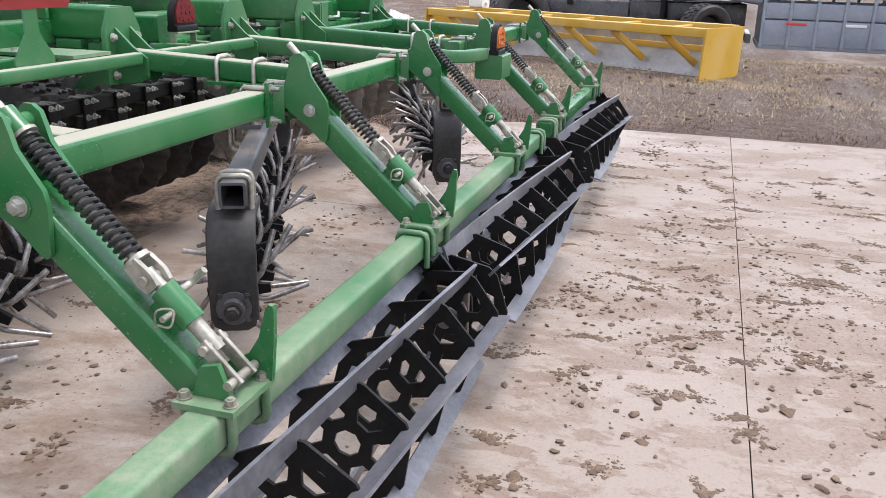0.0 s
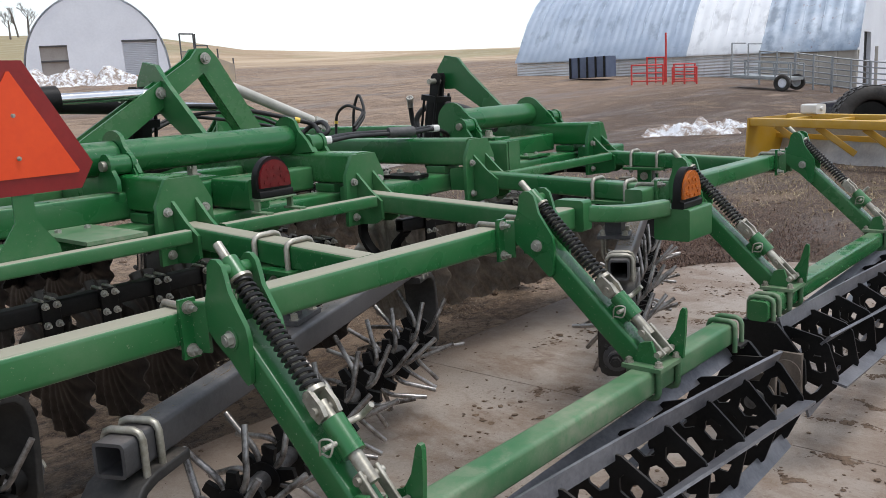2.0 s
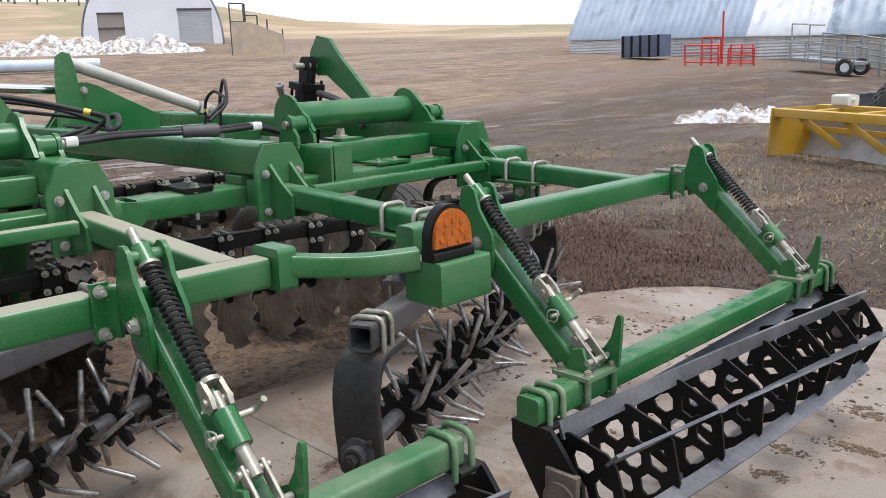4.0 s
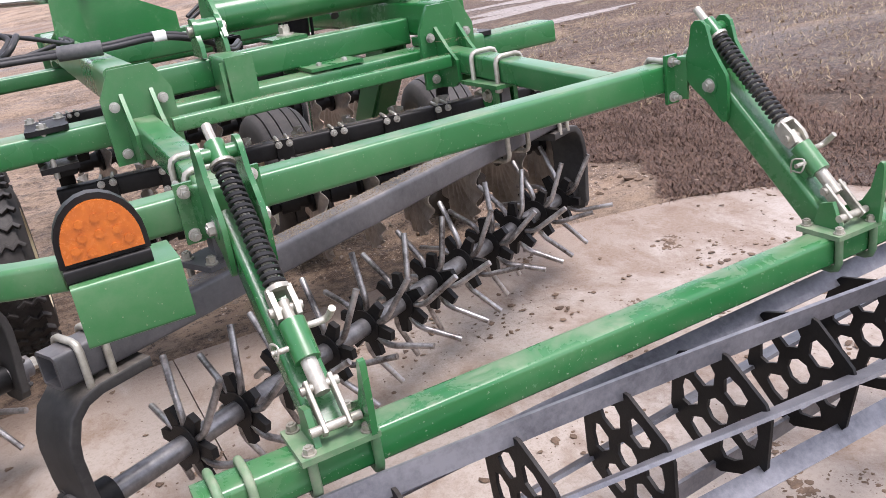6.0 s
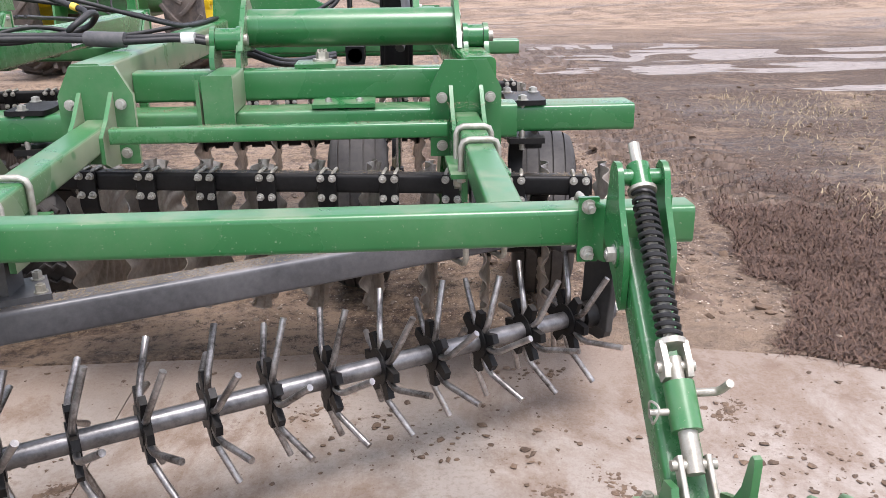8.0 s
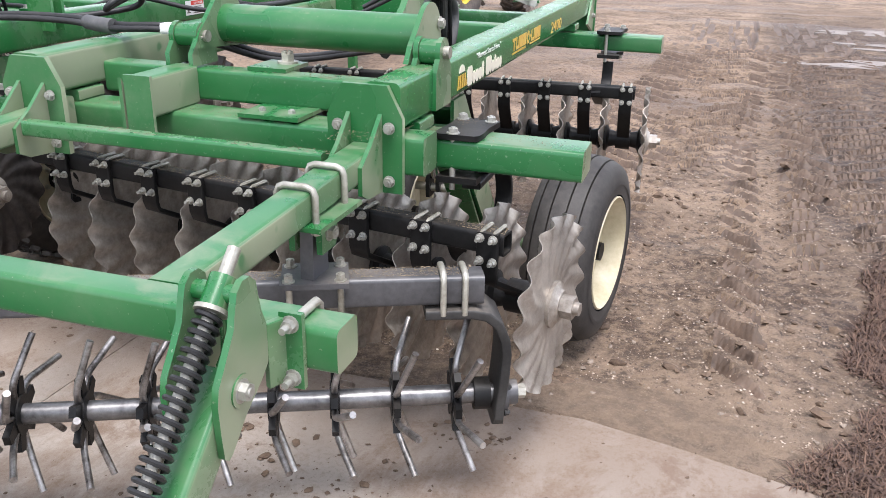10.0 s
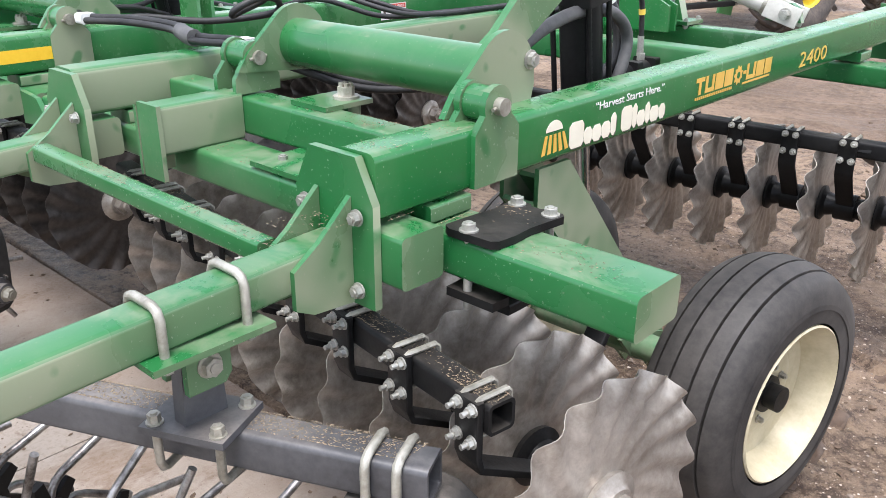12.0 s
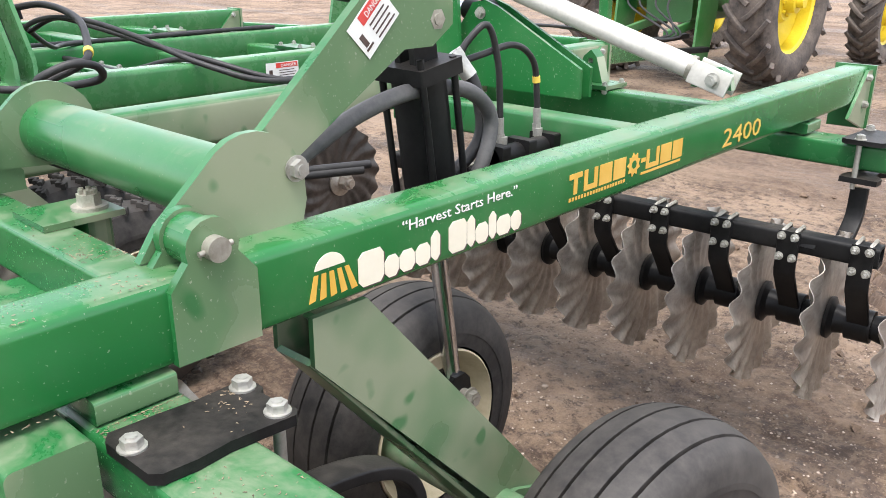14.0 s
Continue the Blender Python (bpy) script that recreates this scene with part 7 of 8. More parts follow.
tube(bm, Q + q_side * 1.85 - q_dir * 0.02 + V((0, 0, 0.08)), Q + q_side * 4.35 - q_dir * 0.02 + V((0, 0, 0.08)), 0.24, 0.06, 0.01)
SLAT = mesh_of(bm, "slat", GREY_DOOR)
for k in range(18):
    shared("slat", SLAT, door, Matrix.Translation((0, 0, 0.14 * k)) @ Matrix.Translation(q_dir * 0.12))
bm = bmesh.new()
plate(bm, [(-4.0, 0.05), (-2.0, 0.05), (-2.0, 2.45), (-4.0, 2.45)], Q + q_dir * 0.12, q_side, (0, 0, 1), 0.05)
win = part("window", bm, worn("grey_board", (0.30, 0.27, 0.25), (0.40, 0.36, 0.33), 0.8, 0.0, 0.8, 9.0), quonset, "boarded opening")
for z in (1.28, 2.38):
    bm = bmesh.new()
    tube(bm, Q + q_side * -3.95 + V((0, 0, z)) - q_dir * 0.02, Q + q_side * -2.05 + V((0, 0, z)) - q_dir * 0.02, 0.18, 0.12, 0.01)
    part("rail", bm, BLACK_TUBE, win)
bm = bmesh.new()
tube(bm, Q + q_side * 1.80 - q_dir * 0.15 + V((0, 0, 2.60)), Q + q_side * 4.40 - q_dir * 0.15 + V((0, 0, 2.60)), 0.10, 0.12, 0.01)
part("lintel", bm, BLACK_TUBE, quonset)


def snow_material():
    m, n, l, b = shader("old_snow", 0.6)
    f = noise_at(n, l, 3.2, 7.0, 0.75)
    col = blend(n, l, ramp(n, l, f, [(0.44, 0.0), (0.56, 1.0)]), (0.74, 0.76, 0.80), (0.26, 0.20, 0.16))
    l.new(col, b.inputs["Base Color"])
    bump(n, l, b, f, 0.08, 0.8)
    return m


SNOW = snow_material()


def snow_heap(name, c, ax, length, width, height, seed, label):
    """A lumpy melting bank; ax is its long direction."""
    ax = V(ax).normalized()
    ay = V((-ax.y, ax.x, 0))
    nx, ny = 72, 22
    vs, fs = [], []
    for j in range(ny + 1):
        for i in range(nx + 1):
            u, v = 2 * i / nx - 1, 2 * j / ny - 1
            p = c + ax * (u * length / 2) + ay * (v * width / 2)
            e = max(0.0, 1 - abs(u) ** 4) * max(0.0, 1 - v * v)
            k = noise.fractal(V((p.x * 1.3 + seed, p.y * 1.3, 0)) * (2.6 / max(height * 4, 1.0)), 1.0, 2.0, 5)
            z = rough_height(p.x, p.y) - 0.03 + height * (e * (0.75 + 0.75 * k) - 0.22)
            vs.append((p.x, p.y, z))
    for j in range(ny):
        for i in range(nx):
            a = j * (nx + 1) + i
            fs.append((a, a + 1, a + nx + 2, a + nx + 1))
    me = bpy.data.meshes.new(name)
    me.from_pydata(vs, [], fs)
    me.materials.append(SNOW)
    me.polygons.foreach_set("use_smooth", [True] * len(fs))
    return tagged(new(name, me), label, "snow", kind="stuff")


snow_heap("snow_bank", at(66.5, 60) + q_dir * 0, q_side, 15.0, 4.0, 1.3, 3.0, "long dirty melting snow bank before a shed")
snow_heap("snow_patch", at(25.4, 20.8), V((-math.sin(radians(25)), math.cos(radians(25)), 0)), 2.5, 1.3, 0.42, 8.0, "dirty melting snow heap on dead grass")
snow_heap("snow_patch", at(23.3, 22.6), V((-math.sin(radians(23)), math.cos(radians(23)), 0)), 1.5, 0.7, 0.30, 9.0, "small melting snow remnant on dead grass")
# blue-white pipe lying before the bank
bm = bmesh.new()
rod(bm, at(73, 45) + V((0, 0, 0.35)), at(66.0, 45) + V((0, 0, 0.35)), 0.28, 16)
tagged(part("pipe", bm, worn("pipe_blue", (0.42, 0.52, 0.66), (0.62, 0.68, 0.76), 0.4, 0.0, 0.8, 9.0)), "pale blue plastic pipe lying on the ground", "pipe")

# long barn with a bowed blue-grey roof
A, B = at(36.3, 53.0, 1.1), at(15.4, 46.0, 0.35)
b_dir = (B - A)
b_dir.z = 0
LEN = b_dir.length
b_dir.normalize()
b_in = V((-b_dir.y, b_dir.x, 0))
if b_in.dot(A - V((EYE.x, EYE.y, 1.1))) < 0:
    b_in = -b_in
ROOF_BLUE = corrugated("roof_blue", (0.36, 0.43, 0.53), (0.46, 0.53, 0.62), 0.45, tuple(b_dir), 0.45, 0.3)
ROOF_WHITE = corrugated("roof_white", (0.72, 0.74, 0.77), (0.80, 0.82, 0.84), 0.60, tuple(b_dir), 0.45, 0.1)
ROOF_OLD = corrugated("roof_old", (0.30, 0.37, 0.46), (0.50, 0.56, 0.63), 0.60, tuple(b_dir), 0.5, 0.4, 0.5)
SHEET = corrugated("wall_sheet", (0.52, 0.53, 0.54), (0.66, 0.67, 0.68), 0.16, (0, 0, 1), 0.4, 0.5)
barn = thing("barn", "long barn with bowed blue-grey metal roof and one white panel", "barn")
PROF = [(0.0, 1.65), (0.55, 2.65), (1.4, 3.85), (2.5, 4.95), (4.0, 5.95), (6.0, 6.65), (8.0, 5.95), (9.5, 4.95), (10.6, 3.85), (11.45, 2.65), (12.0, 1.65)]


def barn_piece(u0, u1, mat, lift=0.0, name="roof_panel", label=""):
    """Roof panel between two places along the barn, with thickness and standing ribs."""
    bm = bmesh.new()
    lines = []
    for u in (u0, u1):
        base = A + b_dir * u
        outer = [base + b_in * (x - 0.25 if i == 0 else x) + V((0, 0, z + lift - 1.1 * u / LEN * 0.5)) for i, (x, z) in enumerate(PROF)]
        inner = [p - V((0, 0, 0.12)) for p in outer]
        lines.append([bm.verts.new(p) for p in outer + inner[::-1]])
    k = len(lines[0])
    for i in range(k):
        bm.faces.new((lines[0][i], lines[0][(i + 1) % k], lines[1][(i + 1) % k], lines[1][i]))
    bm.faces.new(lines[0][::-1])
    bm.faces.new(lines[1])
    ob = part(name, bm, mat, barn, label)
    n = max(2, int((u1 - u0) / 0.9))
    for i in range(n + 1):
        u = u0 + (u1 - u0) * i / n
        base = A + b_dir * u + V((0, 0, -1.1 * u / LEN * 0.5 + lift + 0.02))
        bm = bmesh.new()
        bent(bm, [base + b_in * x + V((0, 0, z)) for x, z in PROF[:6]], 0.05, 0.06, b_dir)
        part("rib", bm, mat, ob)


def along(az):
    """Distance along the barn's front at a bearing."""
    d2 = V((math.cos(radians(az)), math.sin(radians(az))))
    a2, e2 = V((A.x, A.y)), V((b_dir.x, b_dir.y))
    w = a2 - EYE
    return (w.x * d2.y - w.y * d2.x) / (e2.y * d2.x - e2.x * d2.y)


cuts = [0.0, along(25.3), along(20.9), LEN]
barn_piece(cuts[0], cuts[1], ROOF_BLUE, label="blue-grey bowed roof")
barn_piece(cuts[1], cuts[2], ROOF_WHITE, 0.03, label="newer white roof sheets")
barn_piece(cuts[2], cuts[3], ROOF_OLD, label="old blotched metal roof")
bm = bmesh.new()
a, b = A + b_dir * cuts[0] - V((0, 0, 0.6)), A + b_dir * cuts[2] - V((0, 0, 0.6))
tube(bm, a + V((0, 0, 1.20)), b + V((0, 0, 0.85)), 0.10, 2.1, 0.01)
wall = part("wall", bm, SHEET, barn, "ribbed galvanised wall")
BLOCK = worn("concrete_block", (0.40, 0.37, 0.33), (0.50, 0.47, 0.42), 0.85, 0.0, 1.5, 12.0)
bm = bmesh.new()
a, b = A + b_dir * cuts[2] - V((0, 0, 1.2)), A + b_dir * cuts[3] - V((0, 0, 1.2))
tube(bm, a + V((0, 0, 1.25)), b + V((0, 0, 1.05)), 0.12, 2.3, 0.01)
part("wall", bm, BLOCK, barn, "grey block wall")
bm = bmesh.new()
GAB = [(0.0, -1.4)] + [(x, z - 0.60) for x, z in PROF] + [(12.0, -1.4)]
plate(bm, GAB, A + b_dir * (LEN - 0.15), b_in, (0, 0, 1), 0.2, [[(1.6, -0.9), (1.6, 1.9), (3.4, 1.9), (3.4, -0.9)]])
gable = part("gable_wall", bm, SHED_WHITE, barn, "white gable end")
# black sheet behind the opening, painted for the shade inside the barn
bm = bmesh.new()
plate(bm, [(1.5, -1.0), (3.5, -1.0), (3.5, 2.0), (1.5, 2.0)], A + b_dir * (LEN - 0.28), b_in, (0, 0, 1), 0.06)
part("doorway_dark", bm, BLACK, gable, "black sheet for the dark of an open doorway")
bm = bmesh.new()
plate(bm, [(x, z + (0.55 if z > 0 else 0)) for x, z in GAB], A + b_dir * 0.15, b_in, (0, 0, 1), 0.2)
part("gable_wall", bm, SHED_WHITE, barn, "white gable end")
for k in range(7):
    bm = bmesh.new()
    tube(bm, A + b_dir * (cuts[2] + 0.9 * k) + V((0, 0, -1.3)) - b_in * 0.1, A + b_dir * (cuts[2] + 0.9 * k) + V((0, 0, 1.1)) - b_in * 0.1, 0.10, 0.14, 0.01, b_dir)
    part("post", bm, BLOCK, barn)

# red gate panels, dumpster, trailer, pipe fence
GATE_RED = worn("gate_red", (0.55, 0.035, 0.035), (0.65, 0.06, 0.05), 0.4, 0.0, 2.0, 20.0)


def gate_panel(az0, az1, dist, height, mat, label, group, bars=5):
    t = thing("gate_panel", label, "gate", group)
    a, b = at(az0, dist), at(az1, dist)
    for p in (a, b, (a + b) / 2):
        bm = bmesh.new()
        rod(bm, p + V((0, 0, -0.05)), p + V((0, 0, height)), 0.045, 8)
        part("upright", bm, mat, t)
    for k in range(bars):
        z = height * (0.18 + 0.80 * k / (bars - 1))
        bm = bmesh.new()
        rod(bm, a + V((0, 0, z)), b + V((0, 0, z)), 0.03, 8)
        part("bar", bm, mat, t)
    return t


for az0, az1, dist, h in ((28.9, 26.9, 42.0, 0.95), (27.9, 26.8, 43.6, 1.25), (26.3, 24.8, 42.0, 0.80), (26.2, 24.9, 43.4, 0.90)):
    gate_panel(az0, az1, dist, h, GATE_RED, "red painted steel feeder gate standing on dirt", "red feeder gates", 3)
bm = bmesh.new()
rod(bm, at(26.7, 43.6), at(26.7, 43.6) + V((0, 0, 2.4)), 0.05, 8)
tagged(part("post", bm, GATE_RED), "tall red steel post by the gates", "post")
PIPE_GREY = worn("pipe_steel", (0.24, 0.26, 0.27), (0.38, 0.40, 0.41), 0.5, 0.4, 2.0, 20.0)
az = 21.0
for k in range(7):
    gate_panel(az - 2.1 * k, az - 2.1 * k - 2.05, 42.6 - 0.55 * k, 1.55, PIPE_GREY, "grey steel pipe corral panel", "corral panels", 6)
bin_blue = thing("dumpster", "dark blue steel bin standing by the barn", "bin")
c0 = at(31.4, 47.0)
bm = bmesh.new()
tube(bm, c0 - b_dir * 1.1 + V((0, 0, 0.65)), c0 + b_dir * 1.1 + V((0, 0, 0.65)), 1.2, 1.1, 0.04)
part("body", bm, worn("bin_blue", (0.07, 0.09, 0.15), (0.11, 0.14, 0.21), 0.5, 0.0, 1.5, 15.0), bin_blue)
for k in range(5):
    bm = bmesh.new()
    tube(bm, c0 - b_in * 0.63 + b_dir * (-1.0 + 0.5 * k) + V((0, 0, 0.1)), c0 - b_in * 0.63 + b_dir * (-1.0 + 0.5 * k) + V((0, 0, 1.2)), 0.06, 0.10, 0.01, b_dir)
    part("rib", bm, BLACK, bin_blue)
utility = thing("utility_trailer", "grey flatbed trailer with mesh side rails", "trailer")
ta, tb = at(22.3, 40.0), at(18.8, 39.0)
td = (tb - ta).normalized()
tn = V((-td.y, td.x, 0)).normalized()
bm = bmesh.new()
tube(bm, ta + V((0, 0, 0.50)), tb + V((0, 0, 0.52)), 1.5, 0.12, 0.01)
part("bed", bm, PIPE_GREY, utility)
for side in (-0.72, 0.72):
    for k in range(5):
        p = ta + (tb - ta) * (k / 4) + tn * side
        bm = bmesh.new()
        tube(bm, p + V((0, 0, 0.5)), p + V((0, 0, 1.15)), 0.05, 0.05, 0.006, td)
        part("stake", bm, PIPE_GREY, utility)
    for z in (0.85, 1.15):
        bm = bmesh.new()
        tube(bm, ta + tn * side + V((0, 0, z)), tb + tn * side + V((0, 0, z)), 0.05, 0.05, 0.006)
        part("side_rail", bm, PIPE_GREY, utility)
for u, z1 in ((0.02, 1.9), (0.30, 1.9)):
    p = ta + (tb - ta) * u - tn * 0.72
    bm = bmesh.new()
    tube(bm, p + V((0, 0, 0.5)), p + V((0, 0, z1)), 0.05, 0.05, 0.006, td)
    tube(bm, p + V((0, 0, z1)), p + tn * 1.4 + V((0, 0, z1)), 0.05, 0.05, 0.006)
    part("ramp_gate", bm, PIPE_GREY, utility)


def road_wheel(parent, c, ax, r, w, rim_mat, treads=0):
    """Tyre with rim under a vehicle; ax is its outer direction."""
    ax = V(ax).normalized()
    bm = bmesh.new()
    h, q = w / 2, r * 0.62
    lathe(bm, [(-h * 0.8, q), (-h, q + 0.04), (-h, r * 0.92), (-h * 0.8, r), (h * 0.8, r), (h, r * 0.92), (h, q + 0.04), (h * 0.8, q)], c, ax, 40)
    wheel = part("wheel", bm, RUBBER, parent, "black road tyre")
    bm = bmesh.new()
    lathe(bm, [(-h * 0.7, q), (h * 0.2, q - 0.03), (h * 0.3, 0.05), (h * 0.2, 0.01), (h * 0.1, 0.05), (h * 0.0, q - 0.05), (-h * 0.7, q - 0.03)], c, ax, 28)
    part("rim", bm, rim_mat, wheel)
    if treads:
        d, s, u = axes(ax)
        for i in range(treads):
            a = 2 * math.pi * i / treads
            e = s * math.cos(a) + u * math.sin(a)
            for o in (-0.55, 0.0, 0.55):
                bm = bmesh.new()
                f = 2 * math.pi * (i + (0.5 if o == 0 else 0)) / treads
                e = s * math.cos(f) + u * math.sin(f)
                tube(bm, V(c) + ax * (o * h - h * 0.24) + e * (r + 0.004), V(c) + ax * (o * h + h * 0.24) + e * (r + 0.004), r * 4.2 / treads, 0.022, 0.004, e)
                part("tread_block", bm, RUBBER, wheel)
    return wheel


for s in (-0.95, 0.95):
    road_wheel(utility, ta + (tb - ta) * 0.88 + tn * s * 0.85 + V((0, 0, 0.34)), tn * s, 0.34, 0.2, SHED_WHITE)

# rusty loading chute beside the shed
chute = thing("loading_chute", "rusty steel loading chute with pipe rails", "chute")
RUST = worn("rusty_sheet", (0.34, 0.30, 0.26), (0.50, 0.40, 0.28), 0.8, 0.2, 1.5, 10.0)
ca, cb = at(58.2, 55.0), at(55.0, 57.0)
bm = bmesh.new()
cd = (cb - ca)
cd.z = 0
cl = cd.length
cd.normalize()
plate(bm, [(0, 0.0), (cl, 0.0), (cl, 1.25), (cl * 0.35, 2.0), (0, 2.0)], ca, cd, (0, 0, 1), 0.10)
part("side_panel", bm, RUST, chute)
for u, z in ((0.0, 3.1), (0.95, 3.1), (1.05, 3.1), (1.9, 2.4), (2.6, 2.2), (cl, 1.6)):
    bm = bmesh.new()
    rod(bm, ca + cd * u + V((0, 0, 0)) - V((0, 0, 0.3)), ca + cd * u + V((0, 0, z)), 0.05, 8)
    part("upright", bm, BLACK_TUBE, chute)
for u0, u1, z in ((0.0, 0.95, 3.1), (1.05, 1.9, 2.4), (0.0, 1.0, 2.02)):
    bm = bmesh.new()
    rod(bm, ca + cd * u0 + V((0, 0, z)), ca + cd * u1 + V((0, 0, z)), 0.045, 8)
    part("rail", bm, BLACK_TUBE, chute)

# ---------------------------------------------------------------- box blade
BLADE_YELLOW = paint("implement_yellow", (0.55, 0.31, 0.02), 0.42, 0.6)
SCRAPED = worn("scraped_steel", (0.30, 0.30, 0.30), (0.48, 0.47, 0.46), 0.45, 0.4, 3.0, 25.0)
box_blade = thing("box_blade", "yellow steel box blade resting on the ground", "box blade")
pa, pb = V((12.43, 3.77, 0.0)), V((9.56, -1.06, 0.0))
pd = (pb - pa).normalized()
pn = V((pd.y, -pd.x, 0))
if pn.x > 0:
    pn = -pn
L = (pb - pa).length
back = -pn
for u in (0.0, L):
    bm = bmesh.new()
    plate(bm, [(-0.05, -0.03), (0.80, -0.03), (0.92, 0.03), (0.95, 0.67), (0.0, 0.665)], pa + pd * u, back, (0, 0, 1), 0.03)
    part("end_plate", bm, BLADE_YELLOW, box_blade)
for off, z, w, h in ((0.10, 0.60, 0.16, 0.12), (0.80, 0.63, 0.14, 0.12)):
    bm = bmesh.new()
    tube(bm, pa + pd * 0.02 + back * off + V((0, 0, z)), pb - pd * 0.02 + back * off + V((0, 0, z)), w, h, 0.01)
    part("beam", bm, BLADE_YELLOW, box_blade)
bm = bmesh.new()
prof = [(0.50, -0.02), (0.60, 0.10), (0.66, 0.30), (0.62, 0.52), (0.645, 0.52), (0.69, 0.30), (0.63, 0.08), (0.52, -0.02)]
la = [bm.verts.new(pa + pd * 0.02 + back * x + V((0, 0, z))) for x, z in prof]
lb = [bm.verts.new(pb - pd * 0.02 + back * x + V((0, 0, z))) for x, z in prof]
for i in range(len(prof)):
    j = (i + 1) % len(prof)
    bm.faces.new((la[i], la[j], lb[j], lb[i]))
bm.faces.new(la[::-1])
bm.faces.new(lb)
part("mouldboard", bm, SCRAPED, box_blade, "scraped grey mouldboard")
bm = bmesh.new()
tube(bm, pa + pd * 0.02 + back * 0.55 + V((0, 0, 0.36)), pb - pd * 0.02 + back * 0.55 + V((0, 0, 0.36)), 0.03, 0.08, 0.005)
part("rail", bm, BLADE_YELLOW, box_blade)
for k in range(6):
    u = L * (k + 0.6) / 6.4
    bm = bmesh.new()
    tube(bm, pa + pd * u + back * 0.10 + V((0, 0, 0.55)), pa + pd * (u + 0.26) + back * 0.55 + V((0, 0, 0.14)), 0.06, 0.09, 0.008)
    part("brace", bm, BLADE_YELLOW, box_blade)
    bm = bmesh.new()
    tube(bm, pa + pd * u + back * 0.10 + V((0, 0, 0.60)), pa + pd * u + back * 0.80 + V((0, 0, 0.62)), 0.10, 0.08, 0.008)
    part("cross_member", bm, BLADE_YELLOW, box_blade)
jug = thing("jug", "white plastic jug on the yellow beam", "jug")
jc = pa + pd * 0.55 + back * 0.78 + V((0, 0, 0.69))
bm = bmesh.new()
tube(bm, jc - pd * 0.17 + V((0, 0, 0.075)), jc + pd * 0.17 + V((0, 0, 0.075)), 0.18, 0.15, 0.03)
part("body", bm, WHITE, jug)
bm = bmesh.new()
rod(bm, jc + pd * 0.16 + V((0, 0, 0.08)), jc + pd * 0.22 + V((0, 0, 0.08)), 0.03, 12)
part("cap", bm, WHITE, jug)

# ---------------------------------------------------------------- pickup
CAR_DARK = paint("pickup_paint", (0.018, 0.014, 0.022), 0.25, 0.30)
CAR_GLASS = worn("car_glass", (0.10, 0.13, 0.135), (0.17, 0.20, 0.20), 0.08, 0.0, 2.0, 20.0)
pickup = thing("pickup_truck", "dark purple-black dually pickup truck parked in the yard", "pickup")
pickup.location = (0, 0.05, -0.5)


def loft(bm, stations):
    """Skin through closed outlines of the same count."""
    rings = [[bm.verts.new(p) for p in st] for st in stations]
    k = len(rings[0])
    for ra, rb in zip(rings, rings[1:]):
        for i in range(k):
            f = bm.faces.new((ra[i], ra[(i + 1) % k], rb[(i + 1) % k], rb[i]))
            f.smooth = False
    bm.faces.new(rings[0][::-1])
    bm.faces.new(rings[-1])
    return bm


PX = 17.2


def car_ring(y, w, z0, z1, r=0.10, tuck=0.04):
    o = rounded(w, z1 - z0, r, 5)
    return [V((PX + x * (1 - tuck * (z > 0) * z / (z1 - z0)), y, (z0 + z1) / 2 + z)) for x, z in o]


bm = bmesh.new()
loft(bm, [car_ring(4.05, 1.7, 0.62, 1.05), car_ring(3.95, 1.9, 0.55, 1.20), car_ring(3.2, 1.98, 0.52, 1.27), car_ring(2.0, 2.0, 0.50, 1.32)])
part("hood", bm, CAR_DARK, pickup)
bm = bmesh.new()
loft(bm, [car_ring(2.0, 2.0, 0.48, 1.30), car_ring(0.55, 2.0, 0.48, 1.30)])
cabin = part("cabin", bm, CAR_DARK, pickup)
bm = bmesh.new()
loft(bm, [car_ring(1.95, 1.74, 1.28, 1.34, 0.03), car_ring(1.50, 1.60, 1.28, 1.74), car_ring(1.30, 1.58, 1.28, 1.81), car_ring(0.78, 1.58, 1.28, 1.82), car_ring(0.60, 1.60, 1.28, 1.76)])
part("roof", bm, CAR_DARK, pickup)
bm = bmesh.new()
plate(bm, [(1.60, 1.34), (0.80, 1.34), (0.80, 1.70), (1.36, 1.70)], (PX - 0.955, 0, 0), (0, 1, 0), (0.10, 0, 1), 0.02)
part("side_window", bm, CAR_GLASS, pickup, "dark side window")
bm = bmesh.new()
plate(bm, [(-0.70, 0), (0.70, 0), (0.62, 0.50), (-0.62, 0.50)], (PX, 1.93, 1.37), (1, 0, 0), (0, -0.75, 0.67), 0.02)
part("windscreen", bm, CAR_GLASS, pickup)
bm = bmesh.new()
for side in (-0.94, 0.94):
    tube(bm, (PX + side, 0.50, 0.92), (PX + side, -1.75, 0.92), 0.12, 0.78, 0.04)
tube(bm, (PX, 0.45, 0.70), (PX, -1.75, 0.70), 1.8, 0.10, 0.02)
tube(bm, (PX - 0.98, -1.75, 0.92), (PX + 0.98, -1.75, 0.92), 0.08, 0.75, 0.02)
bed = part("bed", bm, CAR_DARK, pickup)
for side in (-1, 1):
    bm = bmesh.new()
    arch_pts = spline([(PX + side * 1.06, -0.25, 0.62), (PX + side * 1.14, -0.45, 0.98), (PX + side * 1.17, -0.85, 1.10), (PX + side * 1.14, -1.25, 0.98), (PX + side * 1.06, -1.45, 0.62)], 5)
    bent(bm, arch_pts, 0.26, 0.06, (1, 0, 0), 0.02)
    part("fender", bm, CAR_DARK, pickup)
bm = bmesh.new()
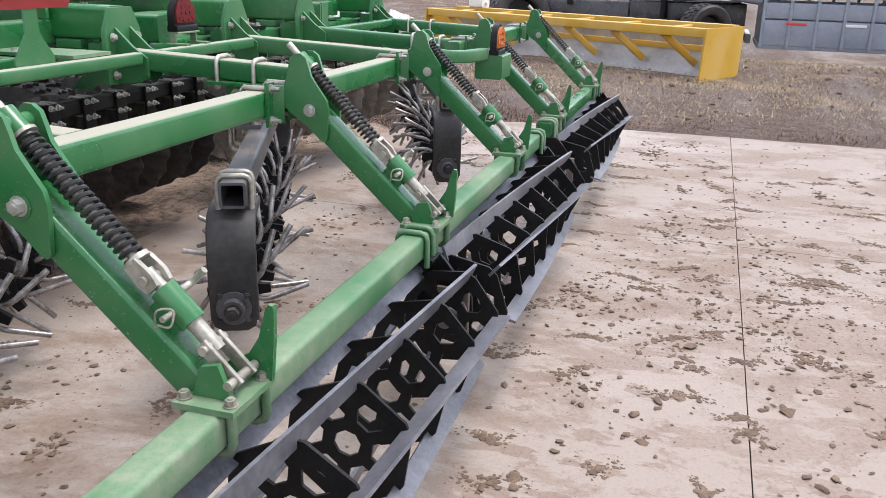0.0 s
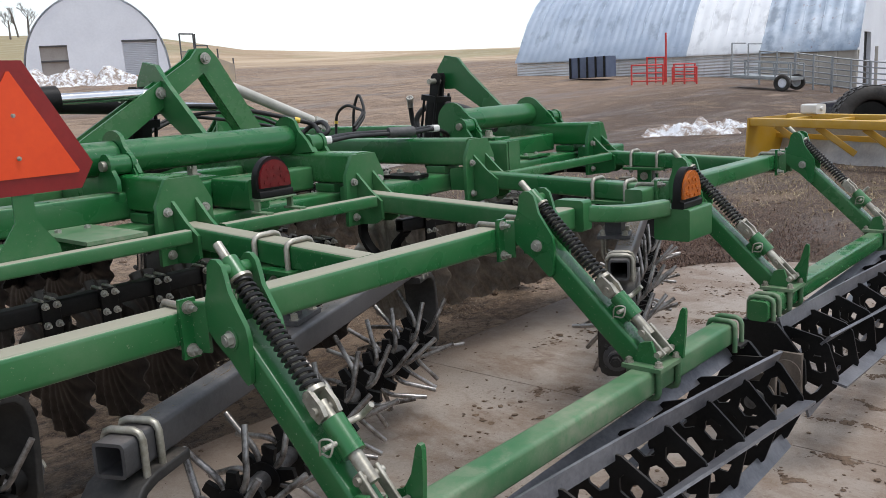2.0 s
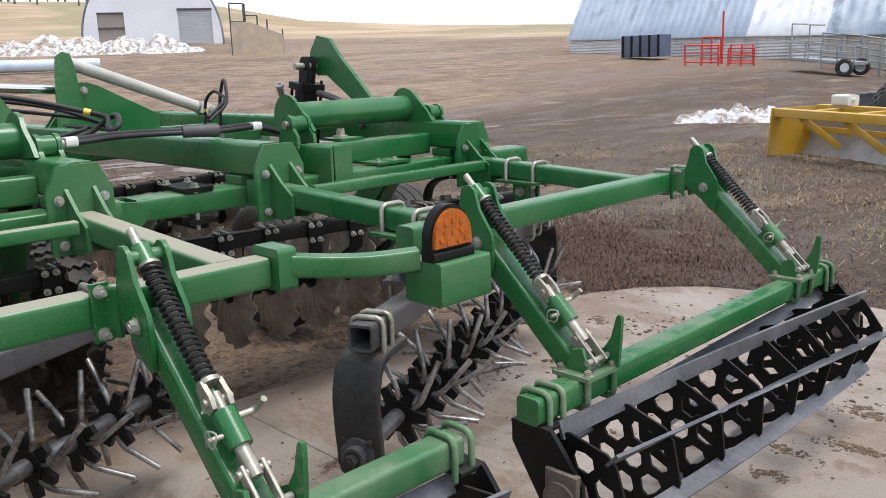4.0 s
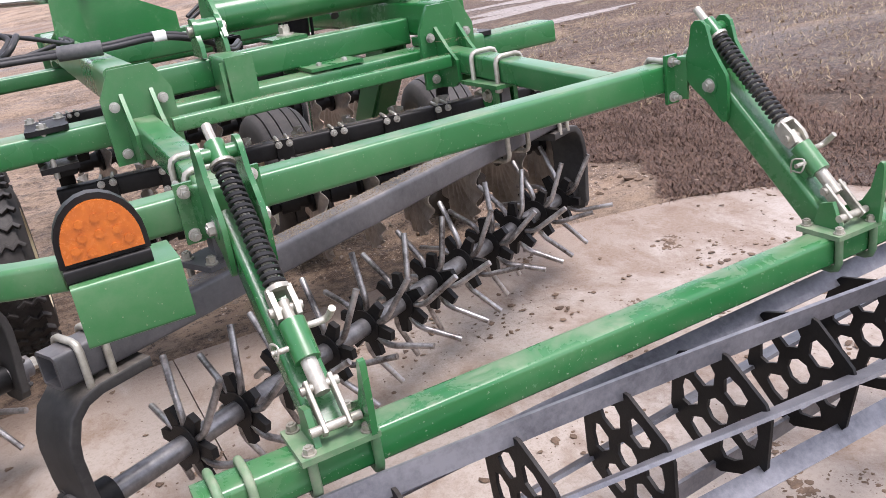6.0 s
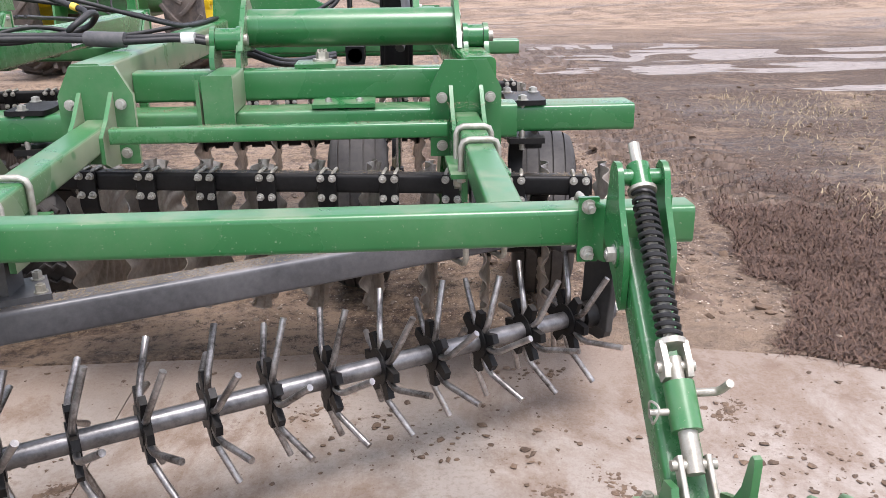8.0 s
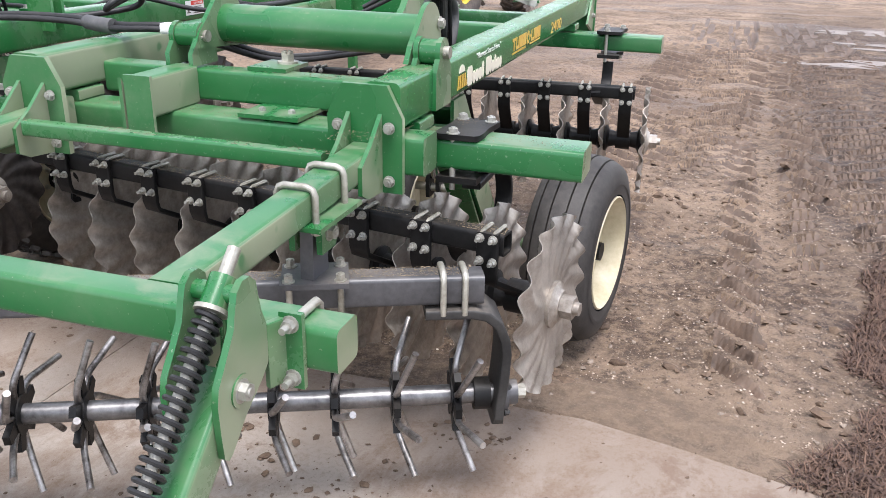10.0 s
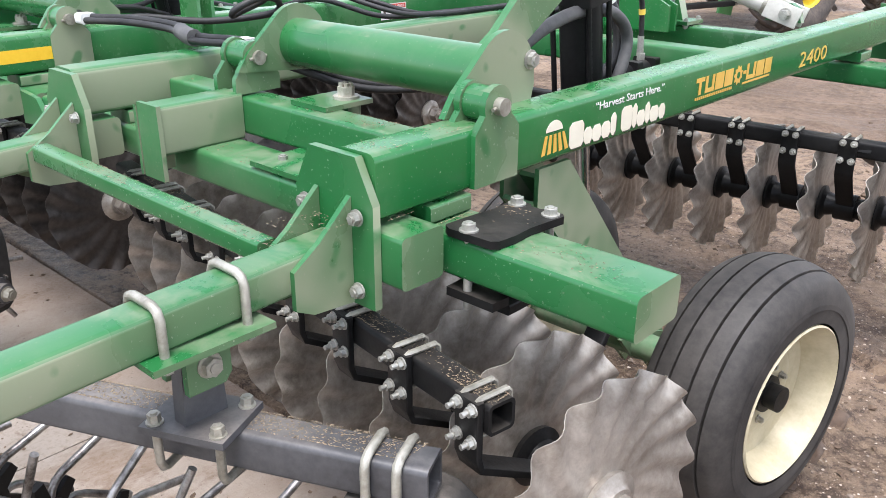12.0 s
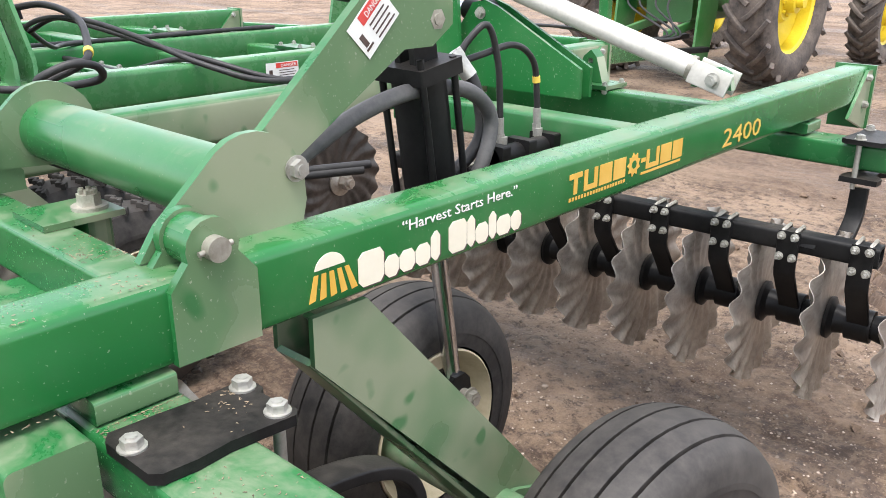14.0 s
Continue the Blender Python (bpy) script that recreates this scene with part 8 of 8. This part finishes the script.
tube(bm, (PX - 0.75, 0.1, 1.25), (PX + 0.75, 0.1, 1.25), 0.5, 0.35, 0.03)
part("tool_box", bm, WHITE, pickup, "white tool box in the bed")
for y in (2.9, -0.85):
    for side in (-1, 1):
        road_wheel(pickup, (PX + side * 0.95, y, 0.42), (side, 0, 0), 0.42, 0.28, SCRAPED, 22 if side < 0 else 0)
bm = bmesh.new()
tube(bm, (PX - 0.9, -1.88, 0.62), (PX + 0.9, -1.88, 0.62), 0.12, 0.18, 0.03)
part("bumper", bm, SCRAPED, pickup)
bm = bmesh.new()
tube(bm, (PX - 1.18, 1.75, 1.30), (PX - 1.0, 1.75, 1.30), 0.10, 0.24, 0.03)
part("mirror", bm, BLACK, pickup)
# a loose off-road tyre by the bed and another by the blade's far end
for x, y, top in ((14.4, -1.0, 0.82), (14.6, 2.55, 1.04)):
    t = thing("loose_tyre", "large knobbly tyre standing in the yard", "tyre", "loose tyres")
    low = rough_height(x, y) - 0.012
    r = (top - low) / 2
    road_wheel(t, (x, y, low + r), (-1, -0.75, 0), r, 0.40, BLACK, 26)

# ---------------------------------------------------------------- gooseneck stock trailer
STOCK = worn("trailer_grey", (0.20, 0.22, 0.26), (0.29, 0.31, 0.35), 0.45, 0.2, 2.0, 20.0)
stock = thing("stock_trailer", "grey gooseneck livestock trailer with slotted sides", "trailer")
stock.location, stock.scale = (0, 0.6, -0.24), (1, 1, 0.8)
SX = 15.75
for side in (-1.0, 1.0):
    x = SX + side
    for z0, z1 in ((0.45, 1.02), (1.05, 1.40), (1.52, 1.78), (1.90, 2.10), (2.30, 2.55)):
        bm = bmesh.new()
        tube(bm, (x, -2.6, (z0 + z1) / 2), (x, -10.5, (z0 + z1) / 2), 0.05, z1 - z0, 0.01)
        part("side_panel", bm, STOCK, stock)
    for k in range(18):
        y = -2.6 - 0.46 * k
        bm = bmesh.new()
        tube(bm, (x + side * 0.03, y, 0.42), (x + side * 0.03, y, 2.6), 0.05, 0.06, 0.008, (0, 1, 0))
        part("stave", bm, STOCK, stock)
    for k in range(4):
        bm = bmesh.new()
        tube(bm, (x + side * 0.06, -3.0 - 1.0 * k, 0.95), (x + side * 0.06, -3.35 - 1.0 * k, 0.95), 0.012, 0.06, 0.003)
        part("reflector", bm, WHITE if k % 2 else GATE_RED, stock, "red and white reflective tape")
bm = bmesh.new()
tube(bm, (SX, -2.55, 2.62), (SX, -10.6, 2.62), 2.12, 0.08, 0.02)
part("roof", bm, STOCK, stock)
bm = bmesh.new()
tube(bm, (SX, -2.55, 0.42), (SX, -10.5, 0.42), 2.0, 0.10, 0.01)
part("floor", bm, STOCK, stock)
bm = bmesh.new()
loft(bm, [[V((SX + x, y, zc + z)) for x, z in rounded(w, h, 0.1)] for y, w, zc, h in ((-2.55, 2.05, 1.95, 1.25), (-1.4, 2.0, 1.98, 0.95), (-0.3, 1.5, 1.95, 0.55))])
part("nose", bm, STOCK, stock, "grey sheet nose over the truck bed")
bm = bmesh.new()
plate(bm, [(-1.0, 0.42), (1.0, 0.42), (1.0, 2.58), (-1.0, 2.58)], (SX, -2.6, 0), (1, 0, 0), (0, 0, 1), 0.05)
part("front_panel", bm, STOCK, stock)
bm = bmesh.new()
rod(bm, (SX, -0.75, 0.86), (SX, -0.75, 1.8), 0.07, 12)
part("gooseneck_post", bm, BLACK, stock)
for y in (-6.6, -7.6):
    for side in (-1, 1):
        road_wheel(stock, (SX + side * 0.92, y, 0.38), (side, 0, 0), 0.38, 0.24, SHED_WHITE)

# ---------------------------------------------------------------- bare trees behind the shed
BARK = worn("bare_bark", (0.10, 0.085, 0.075), (0.17, 0.15, 0.135), 0.9, 0.0, 3.0, 20.0)
tr = random.Random(5)


def bare_tree(base, h):
    t = thing("bare_tree", "leafless grey-brown tree on the ridge", "tree", "bare trees")
    bm = bmesh.new()
    top = base + V((tr.uniform(-0.4, 0.4), tr.uniform(-0.4, 0.4), h * 0.55))
    rod(bm, base - V((0, 0, 0.5)), top, 0.035 * h, 8, 0.018 * h)
    part("trunk", bm, BARK, t)
    bm = bmesh.new()

    def grow(p, d, length, r, depth):
        q = p + d * length
        rod(bm, p, q, r, 5, r * 0.6)
        if depth:
            for _ in range(3 if depth > 1 else 4):
                nd = (d + V((tr.uniform(-0.8, 0.8), tr.uniform(-0.8, 0.8), tr.uniform(-0.2, 0.6)))).normalized()
                grow(p + d * length * tr.uniform(0.55, 1.0), nd, length * tr.uniform(0.55, 0.8), r * 0.6, depth - 1)

    for k in range(5):
        p = base + (top - base) * (0.45 + 0.13 * k)
        a = tr.uniform(0, 6.28)
        grow(p, V((math.cos(a) * 0.6, math.sin(a) * 0.6, 0.8)).normalized(), h * 0.2, 0.011 * h, 3)
    part("branches", bm, BARK, t)


for k in range(14):
    bare_tree(at(66.6 + 0.55 * k + tr.uniform(-0.2, 0.2), 150 + tr.uniform(-8, 20)), tr.uniform(4.0, 7.5))
# wire fence posts below the hill
for k in range(9):
    bm = bmesh.new()
    p = at(15.0 - 2.2 * k, 46.0)
    rod(bm, p - V((0, 0, 0.3)), p + V((0, 0, 1.5)), 0.06, 8)
    tagged(part("fence_post", bm, BARK), "grey wooden fence post in the field", "fence post", "field fence posts")
